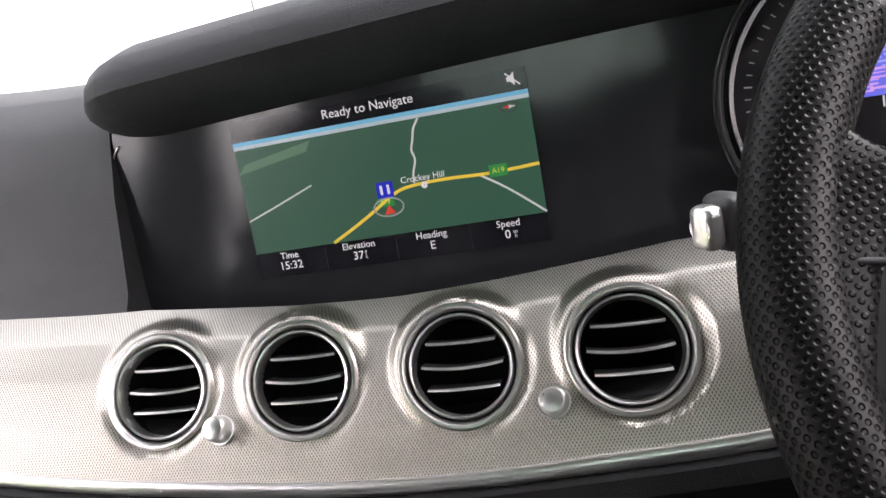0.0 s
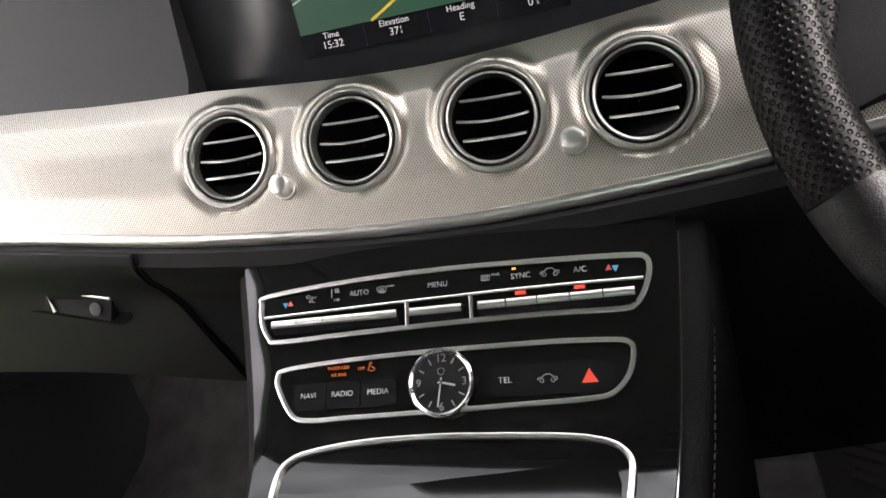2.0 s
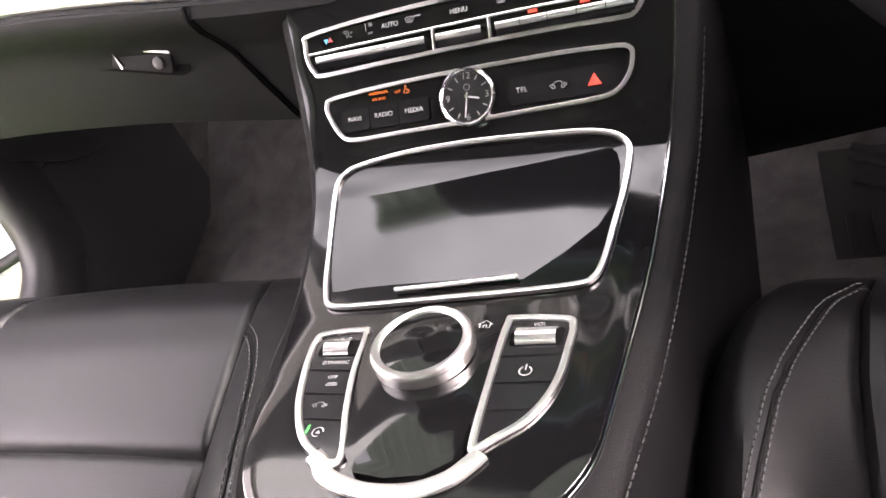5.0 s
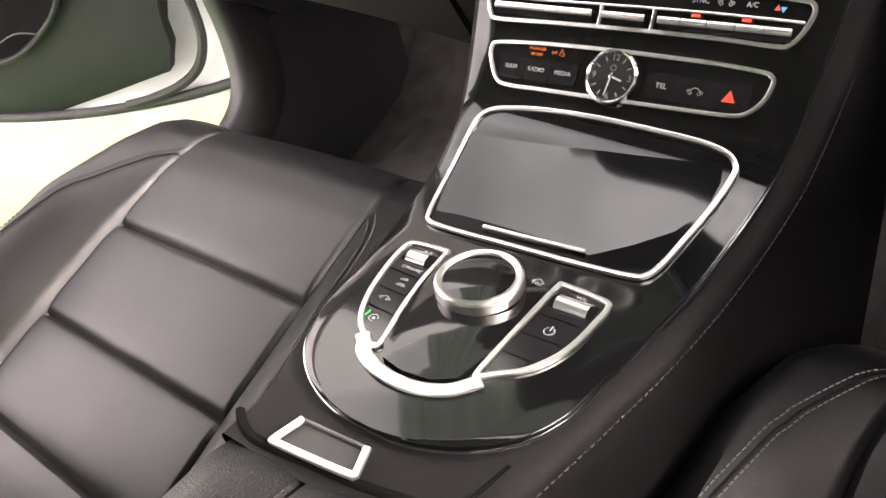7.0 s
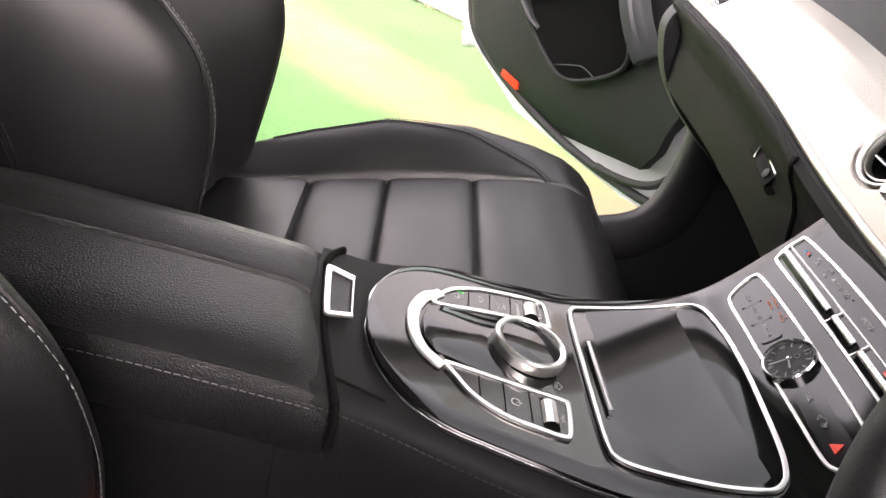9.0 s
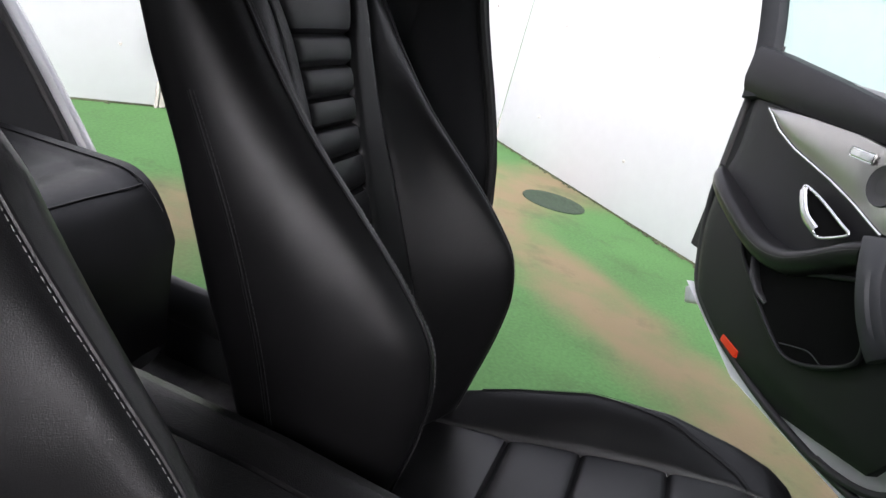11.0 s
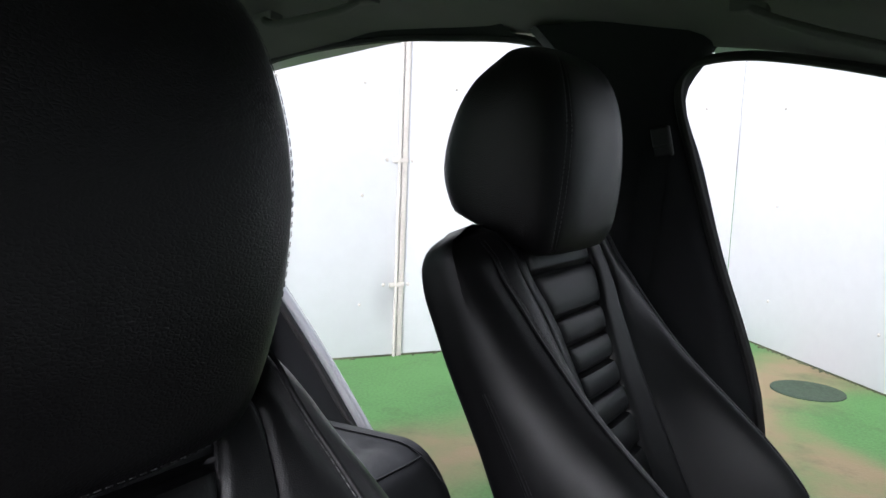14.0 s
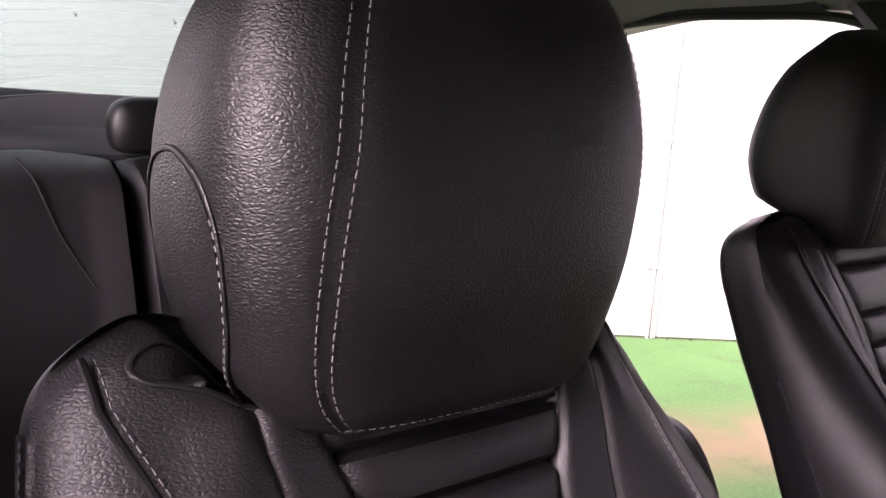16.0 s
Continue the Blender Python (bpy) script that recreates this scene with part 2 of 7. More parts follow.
def sweep(path, w, h=None, closed=False, ups=None, n=10, power=2.0):
    """A bar of width w and height h along a path. ups: its upward direction at each point."""
    h = h or w
    pts = [Vector(p) for p in path]
    k = len(pts)
    rows = []
    for i, p in enumerate(pts):
        a = pts[(i - 1) % k] if closed or i else pts[0]
        b = pts[(i + 1) % k] if closed or i < k - 1 else pts[-1]
        t = (b - a).normalized()
        u = Vector(ups[i] if ups is not None else (0, 0, 1))
        s = t.cross(u)
        if s.length < 1e-5:
            s = t.cross(Vector((0, 1, 0)))
        s.normalize()
        u = s.cross(t).normalized()
        ring = []
        for j in range(n):
            c, q = math.cos(2 * math.pi * j / n), math.sin(2 * math.pi * j / n)
            e = 2 / power
            ring.append(tuple(p + s * (abs(c) ** e * math.copysign(w / 2, c)) + u * (abs(q) ** e * math.copysign(h / 2, q))))
        rows.append(ring)
    if closed:
        rows.append(rows[0])
        bm = sheet(rows, True)
        bmesh.ops.remove_doubles(bm, verts=bm.verts, dist=1e-7)
        return bm
    return sheet(rows, True, True)


def block(size, m=None, bevel=0.0, seg=2):
    bm = bmesh.new()
    bmesh.ops.create_cube(bm, size=1.0)
    bmesh.ops.scale(bm, vec=size, verts=bm.verts)
    if bevel:
        bmesh.ops.bevel(bm, geom=bm.edges[:], offset=bevel, segments=seg, profile=0.6, affect="EDGES")
    if m is not None:
        bm.transform(m)
    return bm


def turned(profile, n=40, m=None, cap=True):
    """A body turned round z from (radius, height) pairs."""
    rows = [[(r * math.cos(2 * math.pi * j / n), r * math.sin(2 * math.pi * j / n), z) for j in range(n)] for r, z in profile]
    bm = sheet(rows, True, cap)
    if m is not None:
        bm.transform(m)
    return bm


def plate(outline, thick, m=None, bevel=0.0):
    """A flat plate from an outline in x, y, from z = 0 up to thick."""
    bm = bmesh.new()
    f = bm.faces.new([bm.verts.new((x, y, 0)) for x, y in outline])
    r = bmesh.ops.extrude_face_region(bm, geom=[f])
    top = [v for v in r["geom"] if isinstance(v, bmesh.types.BMVert)]
    bmesh.ops.translate(bm, vec=(0, 0, thick), verts=top)
    if bevel:
        fs = [g for g in r["geom"] if isinstance(g, bmesh.types.BMFace)]
        bmesh.ops.bevel(bm, geom=[e for q in fs for e in q.edges], offset=bevel, segments=2, profile=0.6, affect="EDGES")
    if m is not None:
        bm.transform(m)
    return bm


def rounded(w, h, r, n=6):
    """The outline of a rounded rectangle round the origin."""
    out = []
    for cx, cy, a in ((w / 2 - r, h / 2 - r, 0), (-w / 2 + r, h / 2 - r, 90), (-w / 2 + r, -h / 2 + r, 180), (w / 2 - r, -h / 2 + r, 270)):
        for i in range(n + 1):
            q = radians(a + 90 * i / n)
            out.append((cx + r * math.cos(q), cy + r * math.sin(q)))
    return out


def frame_from(o, x, z):
    """A pose at o with the given x axis and z axis."""
    z = Vector(z).normalized()
    x = Vector(x)
    x = (x - z * x.dot(z)).normalized()
    y = z.cross(x)
    return Matrix(((x.x, y.x, z.x, o[0]), (x.y, y.y, z.y, o[1]), (x.z, y.z, z.z, o[2]), (0, 0, 0, 1)))


def lettering(name, body, size, m, material, parent, depth=0.0002, align="CENTER", label=""):
    cu = bpy.data.curves.new(name, "FONT")
    cu.body, cu.size, cu.extrude, cu.align_x, cu.align_y, cu.resolution_u = body, size, depth, align, "CENTER", 3
    tmp = new(name, cu)
    me = bpy.data.meshes.new_from_object(tmp.evaluated_get(bpy.context.evaluated_depsgraph_get()))
    bpy.data.objects.remove(tmp)
    me.name = name
    me.transform(m)
    me.materials.clear()
    me.materials.append(material)
    ob = new(name, me)
    ob.parent = parent
    if label:
        ob["label"] = label
    return ob


def stitches(path, ups, parent, gap=0.0042, length=0.0030, w=0.0009, material=None, name="stitching", label=""):
    """A row of short threads along a path."""
    pts = [Vector(p) for p in path]
    bm = bmesh.new()
    carry = 0.0
    for i in range(len(pts) - 1):
        a, b = pts[i], pts[i + 1]
        d = (b - a).length
        if d < 1e-6:
            continue
        t = (b - a) / d
        u = Vector(ups[i]).normalized()
        s = t.cross(u).normalized()
        pos = carry
        while pos < d:
            c = a + t * pos
            q = [c + t * (length * f) + s * (w * g / 2) + u * h for f, g, h in
                 ((-0.5, -1, 0), (0.5, -1, 0), (0.5, 1, 0), (-0.5, 1, 0), (-0.36, 0, w * 0.7), (0.36, 0, w * 0.7))]
            v = [bm.verts.new(x) for x in q]
            for k in ((0, 1, 5, 4), (1, 2, 5), (2, 3, 4, 5), (3, 0, 4)):
                bm.faces.new([v[j] for j in k])
            pos += gap
        carry = pos - d
    return tagged(part(name, bm, material or STITCH, parent, label, smooth=False), kind="stuff")


def lerp(x, xs, ys):
    return float(np.interp(x, xs, ys))


def soft_table(xs, ys, lo, hi, sigma):
    """A smoothed table of ys over xs."""
    g = np.linspace(lo, hi, 1200)
    v = np.interp(g, xs, ys)
    k = int(4 * sigma / (g[1] - g[0]))
    q = np.exp(-0.5 * (np.arange(-k, k + 1) * (g[1] - g[0]) / sigma) ** 2)
    v = np.convolve(np.pad(v, k, mode="reflect", reflect_type="odd"), q / q.sum(), "valid")
    return lambda x: float(np.interp(x, g, v))


# ---------------------------------------------------------------- yard: ground and walls
def yard_material(name):
    """Green floor paint worn to tan along wheel tracks, with dirt."""
    m = mat(name, (0.090, 0.212, 0.064), 0.75, vary=0.18, scale=2.2, fine=60, bump=0.002, spec=0.3)
    n, l = m.node_tree.nodes, m.node_tree.links
    b = n["Principled BSDF"]
    src = b.inputs["Base Color"].links[0].from_socket
    geo = n.new("ShaderNodeNewGeometry")
    warp = n.new("ShaderNodeTexNoise")
    warp.inputs["Scale"].default_value, warp.inputs["Detail"].default_value = 1.3, 5
    l.new(geo.outputs["Position"], warp.inputs["Vector"])
    worn = None
    for nx, ny, centre, half in ((-0.664, 0.748, 1.50, 0.24), (0.38, 0.925, -2.95, 0.36)):
        dot = n.new("ShaderNodeVectorMath")
        dot.operation = "DOT_PRODUCT"
        dot.inputs[1].default_value = (nx, ny, 0)
        l.new(geo.outputs["Position"], dot.inputs[0])
        off = n.new("ShaderNodeMath")
        off.operation = "MULTIPLY_ADD"
        off.inputs[1].default_value = 0.7
        l.new(warp.outputs["Fac"], off.inputs[0])
        l.new(dot.outputs["Value"], off.inputs[2])
        gap = n.new("ShaderNodeMath")
        gap.operation = "SUBTRACT"
        gap.inputs[1].default_value = centre + 0.35
        l.new(off.outputs[0], gap.inputs[0])
        dist = n.new("ShaderNodeMath")
        dist.operation = "ABSOLUTE"
        l.new(gap.outputs[0], dist.inputs[0])
        mr = n.new("ShaderNodeMapRange")
        mr.interpolation_type = "SMOOTHSTEP"
        mr.inputs["From Min"].default_value, mr.inputs["From Max"].default_value = half * 1.7, half * 0.35
        l.new(dist.outputs[0], mr.inputs["Value"])
        if worn is None:
            worn = mr.outputs[0]
        else:
            mx = n.new("ShaderNodeMath")
            mx.operation = "MAXIMUM"
            l.new(worn, mx.inputs[0])
            l.new(mr.outputs[0], mx.inputs[1])
            worn = mx.outputs[0]
    patchy = n.new("ShaderNodeTexNoise")
    patchy.inputs["Scale"].default_value, patchy.inputs["Detail"].default_value = 3.5, 8
    l.new(geo.outputs["Position"], patchy.inputs["Vector"])
    pr = n.new("ShaderNodeMapRange")
    pr.inputs["From Min"].default_value, pr.inputs["From Max"].default_value = 0.30, 0.58
    pr.inputs["To Min"].default_value = 0.55
    l.new(patchy.outputs["Fac"], pr.inputs["Value"])
    broken = n.new("ShaderNodeMath")
    broken.operation = "MULTIPLY"
    l.new(worn, broken.inputs[0])
    l.new(pr.outputs[0], broken.inputs[1])
    worn = broken.outputs[0]
    mix = n.new("ShaderNodeMix")
    mix.data_type = "RGBA"
    l.new(worn, mix.inputs[0])
    l.new(src, mix.inputs[6])
    mix.inputs[7].default_value = (0.255, 0.196, 0.110, 1)
    grime = n.new("ShaderNodeTexNoise")
    grime.inputs["Scale"].default_value, grime.inputs["Detail"].default_value, grime.inputs["Roughness"].default_value = 2.4, 9, 0.68
    l.new(geo.outputs["Position"], grime.inputs["Vector"])
    spread = n.new("ShaderNodeMapRange")
    spread.inputs["From Min"].default_value, spread.inputs["From Max"].default_value, spread.inputs["To Max"].default_value = 0.54, 0.72, 0.5
    l.new(grime.outputs["Fac"], spread.inputs["Value"])
    dirty = n.new("ShaderNodeMix")
    dirty.data_type = "RGBA"
    l.new(spread.outputs[0], dirty.inputs[0])
    l.new(mix.outputs[2], dirty.inputs[6])
    dirty.inputs[7].default_value = (0.058, 0.078, 0.038, 1)
    l.new(dirty.outputs[2], b.inputs["Base Color"])
    return m


bm = bmesh.new()
bmesh.ops.create_grid(bm, x_segments=1, y_segments=1, size=300)
tagged(part("ground", bm, yard_material("painted_yard_floor")), "green painted concrete yard floor worn to tan", "ground", kind="structure")

WALL = mat("white_wall_panel", (0.57, 0.572, 0.585), 0.4, vary=0.02, scale=1.5, fine=12, bump=0.0001)
WALL_STRIP = mat("white_cover_strip", (0.52, 0.48, 0.44), 0.5, vary=0.12, scale=8, fine=80)
BASE_DIRT = mat("dirt_in_joint", (0.075, 0.085, 0.045), 0.9, vary=0.6, scale=5, fine=60, bump=0.003)


def stain_wall(m, centre, radius):
    """A grey smear of its own shape on the wall paint."""
    n, l = m.node_tree.nodes, m.node_tree.links
    b = n["Principled BSDF"]
    src = b.inputs["Base Color"].links[0].from_socket
    geo = n.new("ShaderNodeNewGeometry")
    off = n.new("ShaderNodeVectorMath")
    off.operation = "SUBTRACT"
    off.inputs[1].default_value = centre
    l.new(geo.outputs["Position"], off.inputs[0])
    squash = n.new("ShaderNodeVectorMath")
    squash.operation = "MULTIPLY"
    squash.inputs[1].default_value = (1.0, 1.0, 0.55)
    l.new(off.outputs[0], squash.inputs[0])
    ln = n.new("ShaderNodeVectorMath")
    ln.operation = "LENGTH"
    l.new(squash.outputs[0], ln.inputs[0])
    mr = n.new("ShaderNodeMapRange")
    mr.interpolation_type = "SMOOTHSTEP"
    mr.inputs["From Min"].default_value, mr.inputs["From Max"].default_value, mr.inputs["To Min"].default_value, mr.inputs["To Max"].default_value = 0.0, radius, 0.45, 0.0
    l.new(ln.outputs["Value"], mr.inputs["Value"])
    mix = n.new("ShaderNodeMix")
    mix.data_type = "RGBA"
    l.new(mr.outputs[0], mix.inputs[0])
    l.new(src, mix.inputs[6])
    mix.inputs[7].default_value = (0.30, 0.30, 0.31, 1)
    l.new(mix.outputs[2], b.inputs["Base Color"])


stain_wall(WALL, (-3.37, -3.50, 0.40), 0.16)
CORNER = Vector((-5.78, -1.92, 0))


def wall(name, a, b, height, label, joints, out):
    """A panelled wall from a to b with cover strips and rivets; out points away from the yard."""
    d = (b - a).normalized()
    root = thing(name, label, "wall", "structure")
    nrm = -Vector(out).normalized()
    m = frame_from(a, d, (0, 0, 1))
    L = (b - a).length
    side = 1 if m.to_3x3().col[1].dot(nrm) > 0 else -1
    edges = [0.0] + joints + [L]
    for s0, s1 in zip(edges[:-1], edges[1:]):
        part("panel", block((s1 - s0 - 0.006, 0.08, height), m @ pose((s0 + s1) / 2, -0.04 * side, height / 2), 0.002), WALL, root)
    for s in joints:
        part("cover_strip", block((0.035, 0.016, height), m @ pose(s, 0.008 * side, height / 2), 0.004), WALL_STRIP, root)
        part("conduit", turned([(0.011, 0), (0.011, height)], 8, m @ pose(s + 0.035, 0.014 * side, 0)), WALL_STRIP, root)
        for z in (0.475, 1.28, 2.08):
            part("clip", block((0.10, 0.022, 0.030), m @ pose(s + 0.03, 0.013 * side, z), 0.004), WALL_STRIP, root)
            for q in (-0.055, 0.115):
                part("screw_head", turned([(0.013, 0), (0.011, 0.006), (0.001, 0.008)], 10, m @ pose(s + q, 0, z, -90 * side)), WALL_STRIP, root)
    part("base_gap", block((L, 0.010, 0.012), m @ pose(L / 2, 0.003 * side, 0.006), 0.003), BASE_DIRT, root, "dirty joint at the foot of the wall")
    bm = bmesh.new()
    for s0, s1 in zip(edges[:-1], edges[1:]):
        for k in range(4):
            for z in (0.35, 1.05, 1.75, 2.45):
                s = s0 + (k + 0.5) * (s1 - s0) / 4
                bmesh.ops.create_icosphere(bm, subdivisions=1, radius=0.012, matrix=m @ pose(s, 0, z))
    tagged(part("rivet", bm, WALL_STRIP, root), kind="stuff")
    if name == "wall_side":
        part("corner_strip", sweep([(-5.76, -1.90, 0.0), (-6.0, -1.90, 2.23), (-6.06, -1.90, 2.9)], 0.035, 0.02, ups=[(1, 0, 0)] * 3, n=8, power=4), WALL_STRIP, root)
    return root


A_END = Vector((4.5, -8.67, 0))
B_END = Vector((-1.3, 2.75, 0))
wall("wall_back", CORNER, A_END, 3.0, "white panelled yard wall with cover strips", [2.80, 5.0, 7.2, 9.4], (-0.55, -0.83, 0))
wall("wall_side", CORNER, B_END, 3.0, "white panelled yard wall running from the corner", [4.2], (-0.72, 0.69, 0))
wall("wall_front", B_END, Vector((4.8, 3.6, 0)), 3.4, "white panelled yard wall ahead of the car", [1.2, 2.4, 3.6, 4.8], (-0.14, 0.99, 0))
# unseen wall, added only to keep light off the wheel and driver's side
NEAR = mat("grey_shade_wall", (0.29, 0.286, 0.28), 0.9, vary=0.25, scale=2.5, fine=50, bump=0.004, spec=0.2)
tagged(part("shade_wall", block((0.12, 2.6, 2.4), pose(2.15, 2.35, 1.20), 0.01), NEAR), "unseen plain grey wall added to shade the driver's side", "wall", kind="structure")
# loose dirt and leaf litter along the foot of the walls
rng = random.Random(41)
verts, faces = [], []
for a, b, out, count in ((CORNER, B_END, Vector((0.72, -0.69, 0)), 420), (CORNER, A_END, Vector((0.55, 0.83, 0)), 260)):
    for i in range(count):
        f = rng.random() ** 0.9
        c = a + (b - a) * f + out.normalized() * abs(rng.gauss(0.0, 0.022)) + Vector((0, 0, 0.004))
        r = rng.uniform(0.005, 0.017) * (1.5 if rng.random() < 0.08 else 1.0)
        k = len(verts)
        turn = rng.uniform(0, 6.28)
        verts += [tuple(c + Vector((r * math.cos(turn + q * 1.571) * rng.uniform(0.6, 1.5), r * math.sin(turn + q * 1.571) * rng.uniform(0.6, 1.5), rng.uniform(-0.003, 0.003)))) for q in range(4)] + [tuple(c + Vector((0, 0, r * rng.uniform(0.4, 1.0))))]
        faces += [(k + q, k + (q + 1) % 4, k + 4) for q in range(4)]
me = bpy.data.meshes.new("leaf_litter")
me.from_pydata(verts, [], faces)
me.materials.append(BASE_DIRT)
tagged(new("leaf_litter", me), "dark dirt and leaf litter along the wall foot", "leaf litter", kind="stuff")
# steel shed behind the front wall
SHED = mat("green_grey_cladding", (0.17, 0.20, 0.17), 0.5, vary=0.12, scale=1.5, fine=60)
shed = thing("steel_shed", "green-grey ribbed steel shed beyond the yard wall", "shed", "structure")
SHED_M = frame_from((-3.2, 3.15, 0), (0.99, 0.14, 0), (0, 0, 1))
part("cladding", block((8.4, 0.10, 6.4), SHED_M @ pose(4.2, 0.05, 3.2), 0.01), SHED, shed)
rib = block((0.09, 0.05, 6.3), Matrix(), 0.015)
first = part("rib", rib, SHED, shed)
first.matrix_world = SHED_M @ pose(0.2, -0.022, 3.15)
for i in range(1, 33):
    ob = new("rib", first.data)
    ob.parent = shed
    ob.matrix_world = SHED_M @ pose(0.2 + 0.25 * i, -0.022, 3.15)
part("eaves", block((8.6, 0.26, 0.14), SHED_M @ pose(4.2, -0.02, 6.44), 0.02), SHED, shed, "eaves flashing")
bm = turned([(0.0, 0.001), (0.16, 0.004), (0.19, 0.006), (0.21, 0.006), (0.212, 0.0)], 32, pose(-4.41, -1.11, 0.001))
tagged(part("manhole_cover", bm, mat("stained_iron", (0.035, 0.060, 0.033), 0.8, vary=0.4, scale=20, fine=90, bump=0.002)), "round stained manhole cover in the yard floor", "manhole cover")

# ---------------------------------------------------------------- console profile
con_z = soft_table([-0.75, -0.62, -0.517, -0.413, -0.371, -0.335, -0.31, -0.29, -0.27, -0.25, -0.23, -0.215, -0.20, -0.186, -0.174, -0.15, -0.11, -0.09, -0.07, -0.04],
                   [0.825, 0.816, 0.805, 0.784, 0.776, 0.7702, 0.7665, 0.7650, 0.7650, 0.7662, 0.7690, 0.7720, 0.7762, 0.7815, 0.7890, 0.811, 0.857, 0.885, 0.905, 0.925], -0.78, -0.04, 0.007)
side_w = soft_table([-0.50, -0.45, -0.41, -0.365, -0.306, -0.23, -0.16, -0.10, -0.05], [0.090, 0.0935, 0.0965, 0.103, 0.1137, 0.125, 0.137, 0.146, 0.15], -0.52, -0.05, 0.012)
mid_x = soft_table([-0.52, -0.41, -0.365, -0.306, -0.20, -0.05], [0.0138, 0.0125, 0.0115, 0.008, 0.005, 0.004], -0.54, -0.04, 0.012)


def half_w(y):
    """Half the width of the lacquered panel, rounded off at its rear tip."""
    return side_w(y) * math.sqrt(max(0.0, 1 - (max(0.0, -0.405 - y) / 0.080) ** 2.3))


def con_normal(y):
    d = (con_z(y + 0.002) - con_z(y - 0.002)) / 0.004
    return Vector((0, -d, 1)).normalized()


def on_console(x, y, up=0.0):
    """A point of the console's top at x, y, raised along its normal."""
    return Vector((x, y, con_z(y))) + con_normal(y) * up


def console_pose(x, y, up=0.0, turn=0.0):
    """x across the car, y up along the console, z out of it."""
    return frame_from(on_console(x, y, up), (1, 0, 0), con_normal(y)) @ pose(0, 0, 0, 0, 0, turn)


console = thing("center_console", "piano black centre console with chrome framed controls", "console")
ys = [-0.4848 + 0.393 * (i / 130) ** 1.9 for i in range(131)]
rows = []
for y in ys:
    w = max(half_w(y), 0.006)
    row = []
    for i in range(25):
        f = -1 + 2 * i / 24
        drop = max(0, abs(f) - 0.95) / 0.05
        row.append(tuple(on_console(mid_x(y) + f * w, y, -0.0012 * drop * drop)))
    rows.append(row)
part("lacquer_panel", slab(rows, (0, 0, -0.03)), PIANO, console, "piano black lacquered panel")


def edge_line(side, y0, y1, out, up, n=60):
    return [tuple(on_console(mid_x(y) + side * (max(half_w(y), 0.004) + out), y, up)) for y in [(y0 + (y1 - y0) * (i / n) ** 2.2) if y1 > y0 else (y1 + (y0 - y1) * (1 - i / n) ** 2.2) for i in range(n + 1)]]


rim = edge_line(-1, -0.10, -0.4835, 0.001, -0.006) + edge_line(1, -0.4835, -0.10, 0.001, -0.006)
part("edge_trim", sweep(rim, 0.0022, 0.004), CHROME, console, "thin chrome edge strip")
# leather deck and flanks that run down to the floor
flank_r = soft_table([-0.63, -0.568, -0.517, -0.483, -0.435, -0.361, -0.279, -0.20, -0.09], [0.1156, 0.1123, 0.1105, 0.1110, 0.1195, 0.1317, 0.1415, 0.152, 0.170], -0.65, -0.07, 0.01)
flank_l = soft_table([-0.56, -0.49, -0.46, -0.43, -0.40, -0.344, -0.30, -0.23, -0.16, -0.09], [0.062, 0.064, 0.078, 0.092, 0.102, 0.114, 0.120, 0.129, 0.139, 0.150], -0.58, -0.07, 0.01)
rows = []
for i in range(71):
    y = -0.528 + 0.483 * i / 70
    z = con_z(y) - 0.0075
    xl, xr = -flank_l(y), flank_r(y)
    rows.append([(xl - 0.030, y, 0.33), (xl - 0.022, y, z - 0.25), (xl - 0.012, y, z - 0.08), (xl - 0.008, y, z - 0.03), (xl - 0.003, y, z - 0.010), (xl + 0.004, y, z - 0.003), (xl + 0.02, y, z - 0.002),
                 (xr - 0.020, y, z - 0.002), (xr - 0.010, y, z - 0.003), (xr - 0.004, y, z - 0.006), (xr - 0.001, y, z - 0.011), (xr + 0.002, y, z - 0.03), (xr + 0.007, y, z - 0.12), (xr + 0.016, y, z - 0.28), (xr + 0.020, y, 0.33)])
part("leather_deck", sheet(rows), DECK, console, "stitched black leather deck and flanks")
rows = []
for i in range(21):
    y = -0.5285 - 0.47 * i / 20
    z = con_z(max(y, -0.75)) - 0.044
    rows.append([(-0.093, y, 0.33), (-0.085, y, z - 0.20), (-0.075, y, z - 0.03), (-0.070, y, z), (-0.05, y, z + 0.002), (0.098, y, z + 0.002), (0.108, y, z - 0.001), (0.1115, y, z - 0.008), (0.1145, y, z - 0.06), (0.122, y, z - 0.22), (0.128, y, 0.33)])
part("rear_flank", sheet(rows), DECK, console, "black leather flank under the armrest")
line = [(flank_r(y) + 0.0002, y, con_z(y) - 0.0200) for y in [-0.525 + 0.40 * i / 80 for i in range(81)]]
stitches(line, [(0.9, 0, 0.4)] * 81, console, 0.0055, 0.0040, 0.0011, THREAD_DARK)
part("deck_joint", sweep([tuple(on_console(0.0905 + 0.006 * k / 6, -0.4983 + 0.037 * k / 6, -0.0088)) for k in range(7)], 0.0022, 0.0020), GAP_SHADE, console, "joint in the leather deck")

# ---------------------------------------------------------------- dashboard
yb = soft_table([-0.75, -0.5, -0.2, 0, 0.2, 0.5, 0.75], [-0.092, -0.086, -0.084, -0.083, -0.084, -0.086, -0.092], -0.78, 0.78, 0.03)
